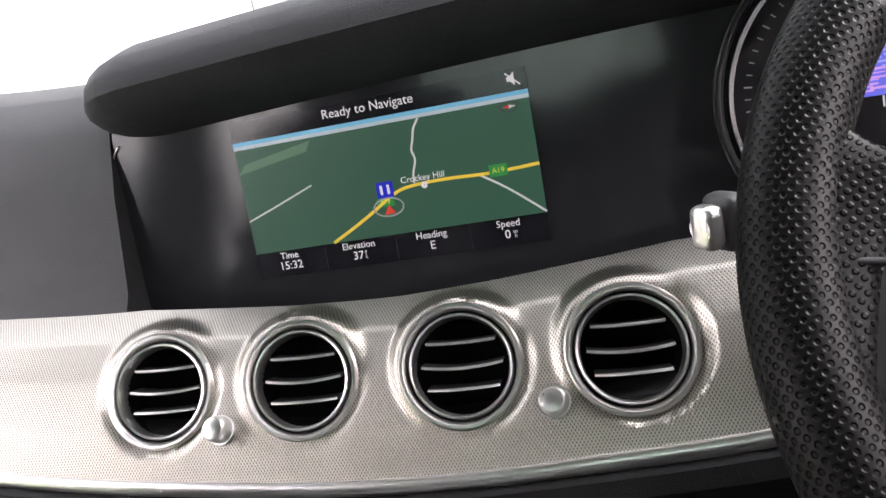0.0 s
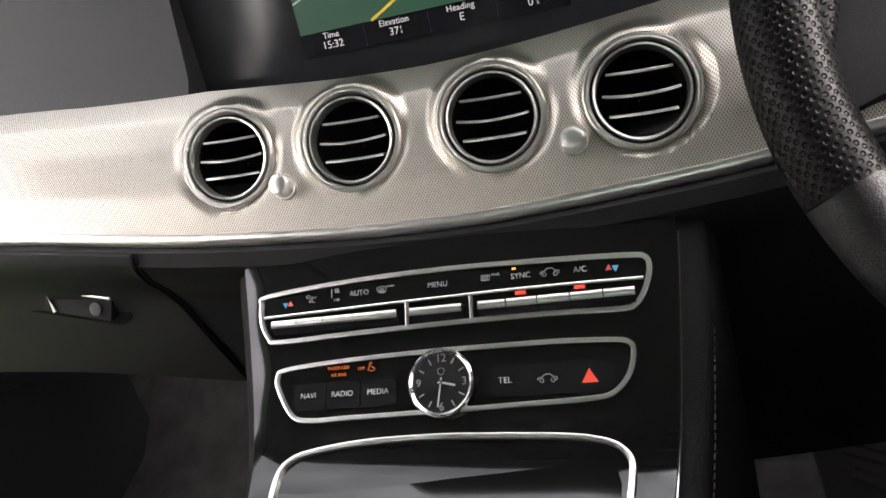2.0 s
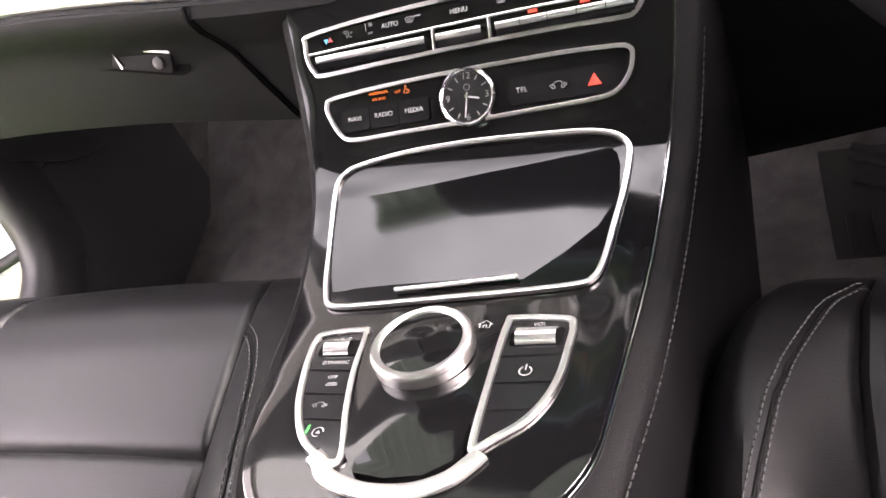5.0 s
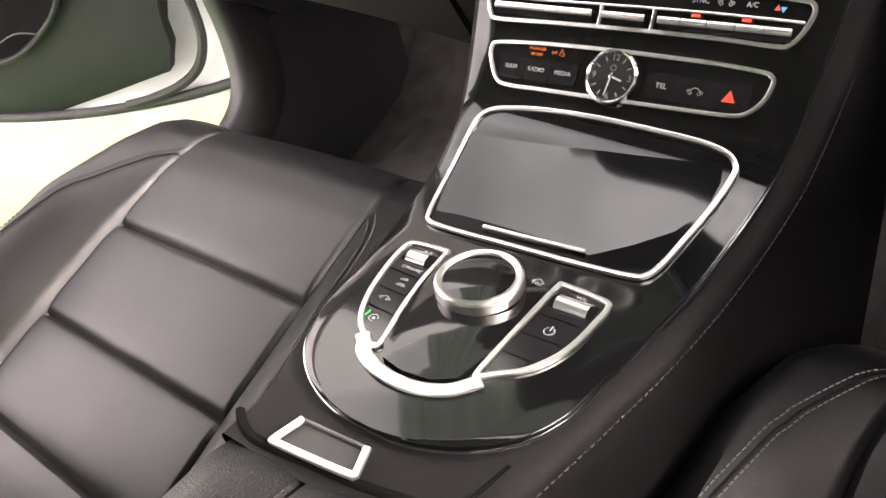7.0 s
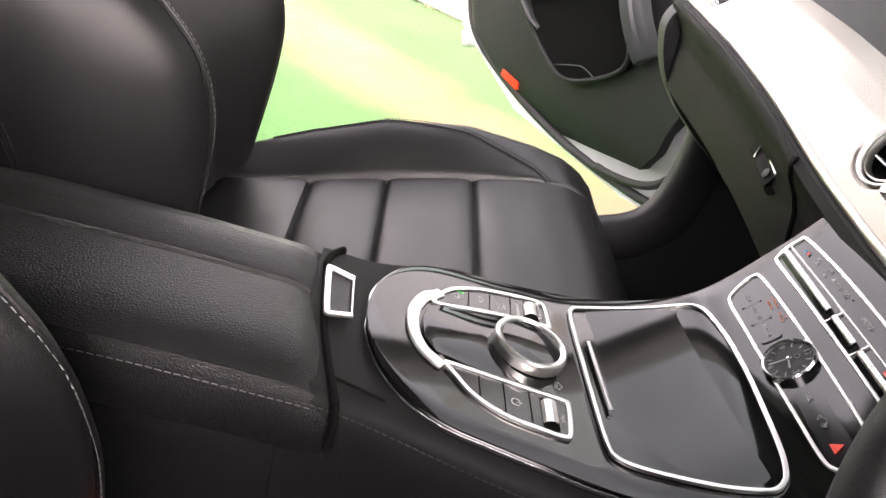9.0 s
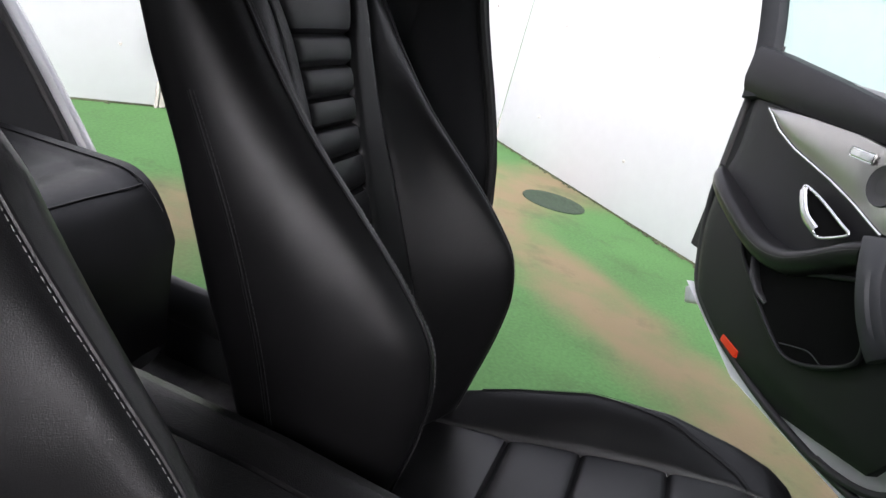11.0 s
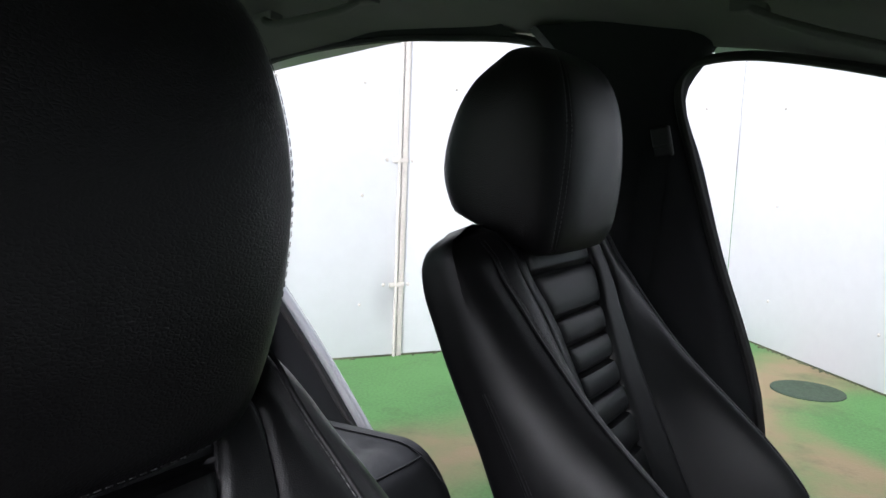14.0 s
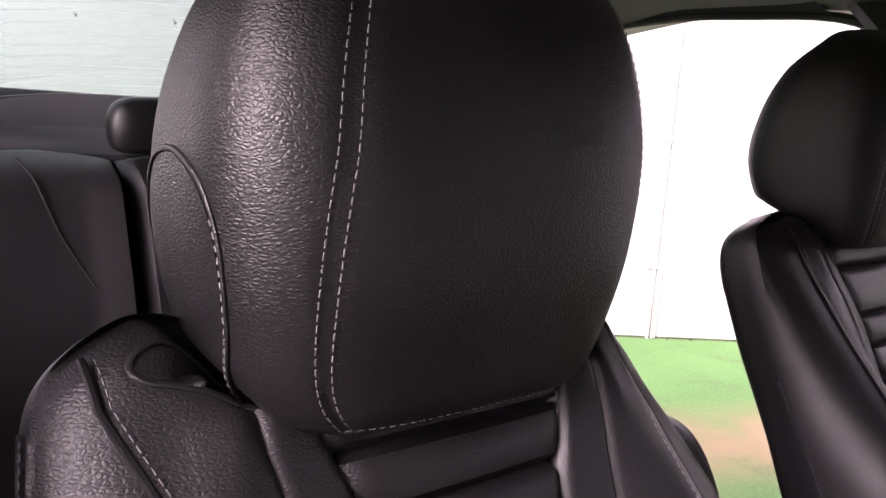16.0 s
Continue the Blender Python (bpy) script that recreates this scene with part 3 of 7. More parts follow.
zb = soft_table([-0.75, -0.5, -0.37, -0.30, -0.22, -0.175, -0.064, 0, 0.064, 0.175, 0.22, 0.30, 0.37, 0.5, 0.75], [0.952, 0.942, 0.931, 0.922, 0.909, 0.903, 0.8935, 0.8915, 0.8935, 0.903, 0.909, 0.922, 0.931, 0.942, 0.952], -0.78, 0.78, 0.02)


def trim_point(x, f, out=0.0):
    """The trim panel: f from 0 at its lower edge to 1 at its top."""
    h = lerp(abs(x), [0, 0.17, 0.28, 0.7], [0.0845, 0.086, 0.077, 0.060])
    dy, dz = lerp(f, [0, 0.25, 0.55, 0.8, 1], [0.0, 0.011, 0.029, 0.046, 0.068]), h * lerp(f, [0, 0.25, 0.55, 0.8, 1], [0.0, 0.30, 0.63, 0.86, 1.0])
    return Vector((x, yb(x) + dy, zb(x) + dz)) + Vector((0, -0.75, 0.66)) * out


dash = thing("dashboard", "dark soft dashboard with woven metal trim", "dashboard")
xs = [-0.74 + 1.48 * i / 120 for i in range(121)]
VENT_X = (-0.1462, -0.0515, 0.0465, 0.1403, -0.645, 0.645)
VENT_R = 0.0345


def vent_frame(x):
    nrm = Vector((0.10 if abs(x) < 0.3 else 0.25, -0.885, 0.45)).normalized()
    return frame_from(Vector((x, -0.0590, 0.9455 + 0.0030 * max(0.0, min(1.0, -x / 0.14)) if abs(x) < 0.3 else 0.985)), (1, 0, 0), nrm)


# the trim has a round opening for each vent
bm = sheet([[tuple(trim_point(-0.74 + 1.48 * i / 740, f / 40)) for f in range(41)] for i in range(741)])
for vx in VENT_X:
    inv = vent_frame(vx).inverted()
    doomed = []
    for v in bm.verts:
        q = inv @ v.co
        r = math.hypot(q.x, q.y)
        if r < VENT_R + 0.016:
            side = 0.5 + 0.5 * max(-1.0, min(1.0, 1.3 * q.y / VENT_R))
            f = max(0.0, min(1.0, (r - VENT_R - 0.0022) / (0.0035 + 0.0065 * side)))
            flare = (1 - f) ** 2 * (1 + 2 * f)
            k = (VENT_R + 0.0012) / r if 1e-4 < r < VENT_R + 0.0022 and r > VENT_R - 0.0018 else 1.0
            v.co = vent_frame(vx) @ Vector((q.x * k, q.y * k, q.z + (-0.0015 - q.z) * flare))
    for f in bm.faces:
        q = inv @ f.calc_center_median()
        if math.hypot(q.x, q.y) < VENT_R:
            doomed.append(f)
    bmesh.ops.delete(bm, geom=doomed, context="FACES")
part("trim_panel", bm, WEAVE, dash, "woven brushed metal trim panel")
part("chrome_strip", sweep([tuple(trim_point(x, 0) + Vector((0, -0.002, -0.004))) for x in xs], 0.006, 0.010), RING, dash, "bright chrome strip")
rows = []
LOW_Y = [0.004, -0.009, -0.012, -0.006, 0.006, 0.011, 0.013, 0.020, 0.05, 0.16, 0.34]
LOW_Z = [0.006, 0.010, 0.020, 0.034, 0.050, 0.065, 0.100, 0.145, 0.160, 0.170, 0.150]
for x in xs:
    rows.append([(x, yb(x) + a, zb(x) - c) for a, c in zip(LOW_Y, LOW_Z)])
part("lower_panel", slab(rows, (0, 0.03, 0.03)), DECK, dash, "black lower dashboard")
# upper dash: left of the display panel, and the shelf behind it
for name, lo, hi in (("upper_panel", -0.74, -0.186), ("upper_panel", 0.665, 0.74)):
    rows = []
    for i in range(31):
        x = lo + (hi - lo) * i / 30
        p = trim_point(x, 1.0)
        rows.append([tuple(p + Vector((0, a, c))) for a, c in ((0.001, 0.0), (0.008, 0.010), (0.024, 0.075), (0.040, 0.120), (0.060, 0.143), (0.095, 0.152), (0.24, 0.150))] + [(x * 0.97, 0.60 - 0.25 * x * x, 1.10), (x * 0.97, 0.62 - 0.25 * x * x, 0.95)])
    part(name, slab(rows, (0, 0.03, -0.03)), SOFT, dash, "dark soft upper dashboard")
rows = []
for i in range(31):
    x = -0.20 + 0.87 * i / 30
    rows.append([(x, 0.045, 0.95), (x, 0.05, 1.10), (x, 0.09, 1.145), (x, 0.24, 1.140), (x * 0.97, 0.60 - 0.25 * x * x, 1.10), (x * 0.97, 0.62 - 0.25 * x * x, 0.95)])
part("rear_shelf", slab(rows, (0, 0.03, -0.03)), SOFT, dash, "dark dashboard top under the windscreen")
# knee panel under the steering column
rows = []
for i in range(31):
    x = 0.150 + 0.56 * i / 30
    rows.append([(x, yb(x) + a, zb(x) - c) for a, c in ((0.030, 0.135), (0.030, 0.160), (0.036, 0.200), (0.052, 0.255), (0.075, 0.295), (0.105, 0.312), (0.20, 0.318))])
part("knee_panel", slab(rows, (0, 0.02, 0.02)), DECK, dash, "black knee panel")
# glovebox
def lower_point(x, f, out=0.0):
    k = [0.0, 0.12, 0.25, 0.38, 0.5, 0.75, 1.0]
    return Vector((x, yb(x) + lerp(f, k, LOW_Y[1:8]), zb(x) - lerp(f, k, LOW_Z[1:8]))) + Vector((0, -out, 0.2 * out))


glovebox = thing("glovebox", "black glovebox lid with a chrome edged latch", "glovebox")
rows = []
for i in range(41):
    x = -0.69 + 0.462 * i / 40
    rows.append([tuple(lower_point(x + (0.05 * max(0, f - 0.35) if i > 38 else 0), f, 0.004)) for f in [0.02 + 0.96 * j / 16 for j in range(17)]])
part("lid", slab(rows, (0, 0.012, 0.0)), DECK, glovebox, "soft black lid")
part("lid_gap", sweep([tuple(lower_point(-0.225 + 0.05 * max(0, f - 0.35), f, 0.0005)) for f in [0.0 + j / 24 for j in range(25)]], 0.004, 0.002), GAP_SHADE, glovebox)
LM = frame_from((-0.310, -0.0735, 0.855), (1, -0.02, -0.25), (0.05, -0.94, 0.34))
# flat near-black plate in place of the shade in a recess
part("latch_recess", plate(rounded(0.115, 0.026, 0.012), 0.0015, LM @ pose(-0.012, 0, 0.0)), GAP_SHADE, glovebox, "latch recess, a near-black plate for its shade")
latch = part("latch", plate(rounded(0.062, 0.019, 0.003), 0.006, LM @ pose(0, 0, 0.001), 0.0012), DECK, glovebox, "black latch with a chrome edge")
part("latch_edge", sweep([tuple(LM @ Vector(q)) for q in ((-0.020, -0.0085, 0.0075), (-0.031, 0.0095, 0.0085), (0.031, 0.0095, 0.0085))], 0.0034, 0.0034), RING, latch)
part("lock", turned([(0.0055, 0.006), (0.0055, 0.009), (0.004, 0.0095), (0.001, 0.0095)], 20, LM @ pose(0.018, -0.001, 0)), PLASTIC, latch)

# ---------------------------------------------------------------- display panel
GX0, GX1 = -0.190, 0.66


def glass_y(z):
    return 0.012 + 0.09 * (z - 0.993)


display = thing("display_panel", "wide black glass display housing with hood", "display")
out = [(GX0 + 0.030, 0.968), (GX1, 0.966), (GX1, 1.140), (GX0 + 0.02, 1.140), (GX0 + 0.008, 1.115), (GX0, 1.07), (GX0 - 0.003, 1.02), (GX0, 0.99), (GX0 + 0.010, 0.974)]
bm = bmesh.new()
f = [bm.verts.new((x, glass_y(z), z)) for x, z in out]
b2 = [bm.verts.new((x, glass_y(z) + 0.02, z)) for x, z in out]
bm.faces.new(f)
bm.faces.new(b2[::-1])
for i in range(len(f)):
    j = (i + 1) % len(f)
    bm.faces.new((f[i], f[j], b2[j], b2[i]))
part("glass_panel", bm, GLOSS, display, "glossy black glass front", smooth=False)
edge = [(x, glass_y(z) - 0.001, z - 0.002) for x, z in [(GX0 + 0.010, 1.098), (GX0 + 0.001, 1.085), (GX0 - 0.003, 1.05), (GX0 + 0.0, 1.0), (GX0, 0.988), (GX0 + 0.010, 0.974), (GX0 + 0.030, 0.968), (0.1, 0.967), (0.4, 0.966), (GX1, 0.966)]]
part("lower_edge", sweep(smoothed(edge, 6), 0.0016), SATIN, display, "thin satin edge")
rows = []
for i in range(61):
    q = i / 60
    x = GX0 - 0.006 + (GX1 - GX0) * q
    end = max(0.0, 1 - (x - GX0 + 0.006) / 0.060)
    keep = max(0.03, math.sqrt(1 - end * end))
    rise = 0.012 * math.sin(math.pi * min(1, max(0, x - GX0) / 0.85))
    cut = [(0.04, 1.090 + rise), (0.016, 1.098 + rise), (-0.010, 1.108 + rise), (-0.024, 1.118 + rise), (-0.029, 1.128 + rise), (-0.026, 1.138 + rise), (-0.016, 1.147 + rise),
           (0.01, 1.155 + rise), (0.06, 1.160 + rise * 0.8), (0.14, 1.163 + rise * 0.5), (0.26, 1.135)]
    rows.append([(x, 0.05 + (a - 0.05) * keep, 1.112 + (c - 1.112) * keep) for a, c in cut])
part("hood", slab(rows, (0, 0.006, -0.003)), HOOD, display, "soft hood over the displays")

# ---------------------------------------------------------------- navigation screen
SX0, SX1, SZ0, SZ1 = -0.0955, 0.1005, 0.9915, 1.0965
SM = frame_from((SX0, glass_y(SZ1) - 0.0012, SZ1), (1, 0, 0), (0, -1, 0.09))
SW, SH = SX1 - SX0, SZ1 - SZ0
screen = thing("navigation_screen", "lit navigation screen showing a green road map", "screen")
LIT = 0.28


def on_screen(u, v, up=0.0):
    return SM @ Vector((u * SW, -v * SH, up))


def patch(name, pts, color, up, strength=1.0, parent=None):
    bm = bmesh.new()
    bm.faces.new([bm.verts.new(on_screen(u, v, up)) for u, v in pts])
    return part(name, bm, glow("lit_" + name, color, LIT * strength), parent or screen, smooth=False)


def stroke(name, pts, w, color, up, strength=1.0):
    bm = bmesh.new()
    P = [Vector((u * SW, -v * SH, up)) for u, v in smoothed(pts, 6)]
    L, R = [], []
    for i, p in enumerate(P):
        t = (P[min(i + 1, len(P) - 1)] - P[max(i - 1, 0)]).normalized()
        s = Vector((-t.y, t.x, 0)) * w / 2
        L.append(bm.verts.new(SM @ (p + s)))
        R.append(bm.verts.new(SM @ (p - s)))
    for i in range(len(P) - 1):
        bm.faces.new((L[i], L[i + 1], R[i + 1], R[i]))
    return part(name, bm, glow("lit_" + name, color, LIT * strength), screen, smooth=False)


part("screen_glass", plate([(0, 0), (SW, 0), (SW, -SH), (0, -SH)][::-1], 0.0006, SM), mat("lit_black_screen", (0.012, 0.012, 0.016), 0.12, vary=0.05), screen, "dark screen border", smooth=False)
patch("map_ground", [(0, 0.17), (1, 0.17), (1, 0.835), (0, 0.835)], (0.030, 0.105, 0.062), 0.0010, 1.3)
patch("map_sky", [(0, 0.125), (1, 0.125), (1, 0.15), (0, 0.15)], (0.16, 0.50, 0.70), 0.0010, 1.3)
patch("map_haze", [(0, 0.15), (1, 0.15), (1, 0.172), (0, 0.172)], (0.50, 0.60, 0.62), 0.0011, 1.2)
patch("map_field", [(0.0, 0.325), (0.028, 0.265), (0.274, 0.187), (0.254, 0.25)], (0.10, 0.22, 0.13), 0.0011, 1.2)
stroke("side_road", [(0.002, 0.622), (0.12, 0.545), (0.249, 0.458)], 0.0011, (0.75, 0.78, 0.74), 0.0012)
stroke("north_road", [(0.597, 0.545), (0.600, 0.486), (0.613, 0.411), (0.607, 0.35), (0.617, 0.289), (0.625, 0.23), (0.645, 0.175)], 0.0013, (0.78, 0.80, 0.78), 0.0012)
stroke("east_road", [(0.805, 0.555), (0.892, 0.664), (1.0, 0.829)], 0.0013, (0.78, 0.80, 0.76), 0.0012)
stroke("main_road", [(0.288, 0.832), (0.37, 0.755), (0.444, 0.679), (0.525, 0.590), (0.588, 0.560), (0.698, 0.552), (0.833, 0.560), (0.92, 0.556), (1.0, 0.548)], 0.0020, (0.90, 0.66, 0.06), 0.0013, 1.2)
patch("food_sign", [(0.468, 0.510), (0.524, 0.510), (0.524, 0.606), (0.468, 0.606)], (0.01, 0.02, 0.55), 0.0014, 1.3)
stroke("fork", [(0.484, 0.530), (0.484, 0.586)], 0.0018, (0.9, 0.9, 0.9), 0.0016)
stroke("knife", [(0.508, 0.530), (0.508, 0.586)], 0.0018, (0.9, 0.9, 0.9), 0.0016)
patch("road_sign", [(0.842, 0.516), (0.900, 0.516), (0.900, 0.586), (0.842, 0.586)], (0.02, 0.30, 0.06), 0.0014, 1.2)
patch("lower_road_sign", [(0.462, 0.606), (0.520, 0.606), (0.520, 0.660), (0.462, 0.660)], (0.02, 0.30, 0.06), 0.0012, 1.1)
WHITE_LIT, YELLOW_LIT = glow("lit_text", (0.9, 0.9, 0.9), LIT * 1.2), glow("lit_yellow_text", (0.85, 0.85, 0.1), LIT)


def screen_text(body, u, v, size, m=WHITE_LIT):
    return lettering("screen_text", body, size, SM @ pose(u * SW, -v * SH, 0.0019), m, screen, 0.00005)


screen_text("Ready to Navigate", 0.487, 0.056, 0.0082)
for body, u in (("Time", 0.121), ("Elevation", 0.371), ("Heading", 0.622), ("Speed", 0.874)):
    screen_text(body, u, 0.868, 0.0062)
for body, u in (("15:32", 0.121), ("37", 0.365), ("E", 0.622), ("0", 0.868)):
    screen_text(body, u, 0.932, 0.0076)
for body, u, v in (("f", 0.392, 0.919), ("t", 0.392, 0.944), ("m", 0.893, 0.919), ("h", 0.893, 0.944)):
    screen_text(body, u, v, 0.0036)
screen_text("Crockey Hill", 0.627, 0.520, 0.0056)
screen_text("A19", 0.871, 0.552, 0.0048, YELLOW_LIT)
screen_text("A19", 0.490, 0.632, 0.0042, YELLOW_LIT)
for i, (u, w) in enumerate(((0.25, 0), (0.50, 0), (0.75, 0))):
    stroke("divider", [(u, 0.85), (u, 0.99)], 0.0004, (0.03, 0.03, 0.04), 0.0011)
stroke("position_ring", [(0.499 + 0.050 * math.cos(a * math.pi / 10), 0.664 + 0.055 * math.sin(a * math.pi / 10)) for a in range(21)], 0.0010, (0.4, 0.42, 0.4), 0.0016)
patch("position_arrow", [(0.482, 0.708), (0.500, 0.650), (0.520, 0.704)], (0.85, 0.06, 0.03), 0.0017, 1.2)
stroke("town_dot", [(0.629 + 0.006 * math.cos(a * math.pi / 6), 0.566 + 0.011 * math.sin(a * math.pi / 6)) for a in range(13)], 0.0018, (0.9, 0.9, 0.9), 0.0016)
stroke("compass_ring", [(0.935 + 0.028 * math.cos(a * math.pi / 10), 0.205 + 0.028 * math.sin(a * math.pi / 10)) for a in range(21)], 0.0008, (0.06, 0.06, 0.06), 0.0014)
patch("compass_needle", [(0.913, 0.205), (0.935, 0.194), (0.935, 0.216)], (0.8, 0.06, 0.04), 0.0015)
patch("compass_tail", [(0.957, 0.205), (0.935, 0.216), (0.935, 0.194)], (0.85, 0.85, 0.85), 0.0015)
patch("mute_icon", [(0.941, 0.042), (0.950, 0.042), (0.964, 0.018), (0.964, 0.092), (0.950, 0.068), (0.941, 0.068)], (0.9, 0.9, 0.9), 0.0014)
stroke("mute_bar", [(0.938, 0.02), (0.980, 0.092)], 0.0008, (0.9, 0.9, 0.9), 0.0016)

# ---------------------------------------------------------------- air vents and knobs in the trim
def vent(x):
    """A round air vent with a raised collar, double ring and three slats."""
    root = thing("air_vent", "round chrome ringed air vent with three slats", "air vent", group="dashboard air vents")
    m = vent_frame(x)
    R = VENT_R
    part("collar", turned([(R + 0.0055, -0.034), (R + 0.0036, -0.014), (R + 0.0022, -0.0050), (R + 0.0008, -0.0012)], 56, m, False), WEAVE, root, "raised collar of the woven metal trim")
    part("outer_ring", turned([(R + 0.0012, -0.008), (R + 0.0012, 0.0), (R, 0.0016), (R - 0.0016, 0.0016), (R - 0.0030, -0.001), (R - 0.0034, -0.012)], 56, m, False), RING, root, "brushed outer ring")
    part("groove", turned([(R - 0.0034, -0.004), (R - 0.0052, -0.006)], 56, m, False), PLASTIC, root)
    part("inner_ring", turned([(R - 0.0048, -0.010), (R - 0.0048, -0.0015), (R - 0.0054, -0.0002), (R - 0.0066, -0.0006), (R - 0.0074, -0.004), (R - 0.0076, -0.010)], 56, m, False), RING, root, "bright inner ring")
    # the duct's inner shade is put into its colour
    part("duct", turned([(R - 0.0075, -0.009), (R - 0.009, -0.03), (0.008, -0.034), (0.0005, -0.034)], 40, m, False), GAP_SHADE, root, "duct coloured near-black for its shade")
    for dz in (-0.0125, 0.0005, 0.0135):
        half = math.sqrt(max(1e-6, (R - 0.0085) ** 2 - dz * dz)) * 0.90
        sag = 0.0022 if abs(dz) < 0.005 else 0.0008
        rows = []
        for i in range(13):
            f = -1 + 2 * i / 12
            yy = dz - sag * (1 - f * f)
            rows.append([(half * f, yy + 0.0006, -0.0055 - 0.0015 * f * f), (half * f, yy + 0.0014, -0.0062), (half * f, yy + 0.004, -0.020), (half * f, yy + 0.003, -0.0205), (half * f, yy - 0.0008, -0.0062)])
        bm = sheet(rows, True, True)
        bm.transform(m)
        slat = part("slat", bm, PLASTIC, root, "black slat")
        part("slat_edge", sweep([tuple(m @ Vector((half * f, dz - sag * (1 - f * f) + 0.0004, -0.0050 - 0.0015 * f * f))) for f in [-1 + i / 8 for i in range(17)]], 0.0014, 0.0018), RING, slat, "thin metal edge")
    return root


for x in VENT_X:
    vent(x)


def vent_knob(x):
    root = thing("vent_knob", "small satin metal vent knob", "knob", group="vent knobs")
    m = frame_from((x, -0.0645, 0.9200), (1, 0, 0), (0.0, -0.83, 0.56))
    part("base", turned([(0.0095, -0.003), (0.0105, 0.002), (0.0098, 0.004)], 32, m), RING, root)
    bm = bmesh.new()
    rows = [[((0.0088 + (0.0003 if j % 2 else 0)) * math.cos(2 * math.pi * j / 60), (0.0088 + (0.0003 if j % 2 else 0)) * math.sin(2 * math.pi * j / 60), z) for j in range(60)] for z in (0.003, 0.010)]
    bm = sheet(rows, True, True)
    bm.transform(m)
    part("knurling", bm, RING, root, "knurled skirt")
    part("cap", turned([(0.0080, 0.010), (0.0074, 0.0180), (0.0062, 0.0198), (0.0035, 0.0206), (0.0005, 0.0208)], 32, m), RING, root, "smooth cap")
    part("mark", block((0.0008, 0.005, 0.0006), m @ pose(-0.002, 0.002, 0.0200, 0, 0, 70)), PLASTIC, root)


vent_knob(-0.1025)
vent_knob(0.0970)

# ---------------------------------------------------------------- instrument cluster
cluster = thing("instrument_cluster", "round instrument dials behind the steering wheel", "instrument cluster")
CM = frame_from((0.288, 0.004, 1.052), (1, 0, 0), (0, -1, 0.09))
part("bezel", turned([(0.087, -0.004), (0.0875, 0.006), (0.0845, 0.009), (0.0825, 0.004), (0.082, -0.002)], 64, CM, False), PLASTIC, cluster, "black dial bezel")
part("bezel_ring", turned([(0.0880, 0.006), (0.0878, 0.0085), (0.0868, 0.0085)], 64, CM, False), CHROME, cluster, "bright outer line")
part("inner_ring", turned([(0.0805, -0.001), (0.0795, 0.004), (0.0770, 0.003), (0.0765, -0.002)], 64, CM, False), CHROME, cluster, "bright inner ring")
part("dial_face", turned([(0.081, -0.0012), (0.001, -0.0012)], 48, CM), mat("dark_dial", (0.012, 0.010, 0.012), 0.4), cluster)
TICK = mat("dial_white", (0.42, 0.42, 0.42), 0.5)
for i in range(51):
    a = radians(225 - 270 * i / 50)
    r = 0.0692
    ln = 0.0042 if i % 5 == 0 else 0.0030
    part("tick", block((ln, 0.0009 if i % 5 == 0 else 0.0007, 0.0004), CM @ pose(r * math.cos(a), r * math.sin(a), 0.0002, 0, 0, math.degrees(a))), TICK, cluster)
part("centre_screen", plate(rounded(0.10, 0.085, 0.01), 0.0006, CM @ pose(0.125, 0.004, -0.0010)), mat("centre_display", (0.01, 0.01, 0.016), 0.2), cluster, "dark centre display")
VIOLET = [(-0.0225, -0.0045), (0.0, -0.0050), (0.022, -0.0045), (0.030, 0.004), (0.030, 0.030), (-0.005, 0.030), (-0.011, 0.020), (-0.016, 0.008)]
part("screen_glow", plate(VIOLET, 0.0004, CM), glow("violet_display", (0.14, 0.16, 0.85), 0.42), cluster, "violet lit display")
for i in range(26):
    y = -0.003 + 0.0011 * i
    x0 = -0.0205 + 0.42 * max(0.0, y) + 0.003 * ((i * 7) % 5)
    part("glow_streak", block((0.004 + 0.0025 * ((i * 5) % 4), 0.0007 + 0.0003 * (i % 3), 0.0003), CM @ pose(x0 + 0.004, y, 0.0006)), glow("pink_display", (0.75, 0.40, 0.85), 0.42) if i < 12 else glow("pale_display", (0.35, 0.45, 0.95), 0.42), cluster)
part("needle", block((0.0026, 0.0075, 0.0008), CM @ pose(-0.0212, -0.0125, 0.0010, 0, 0, -6)), RED_PLASTIC, cluster, "red needle tip")
lettering("dial_text", "12", 0.0085, CM @ pose(-0.0010, -0.0085, 0.0012), glow("white_digits", (0.8, 0.8, 0.8), 0.35), cluster)
lettering("dial_text", "16", 0.010, CM @ pose(-0.006, -0.039, 0.0012), glow("white_digits", (0.8, 0.8, 0.8), 0.35), cluster)

# ---------------------------------------------------------------- controls on the console
def loop_on(pts, up=0.0, n=6, closed=True):
    """A smooth loop laid on the console, with its upward directions."""
    flat = smoothed(pts, n, closed)
    return [tuple(on_console(x, y, up)) for x, y in flat], [tuple(con_normal(y)) for x, y in flat]


def chrome_loop(parent, pts, w=0.0036, h=0.003, label="chrome frame", n=6, closed=True, name="frame", up=0.0006):
    p, u = loop_on(pts, up, n, closed)
    return part(name, sweep(p, w, h, closed, u, 8, 3.0), RING, parent, label)


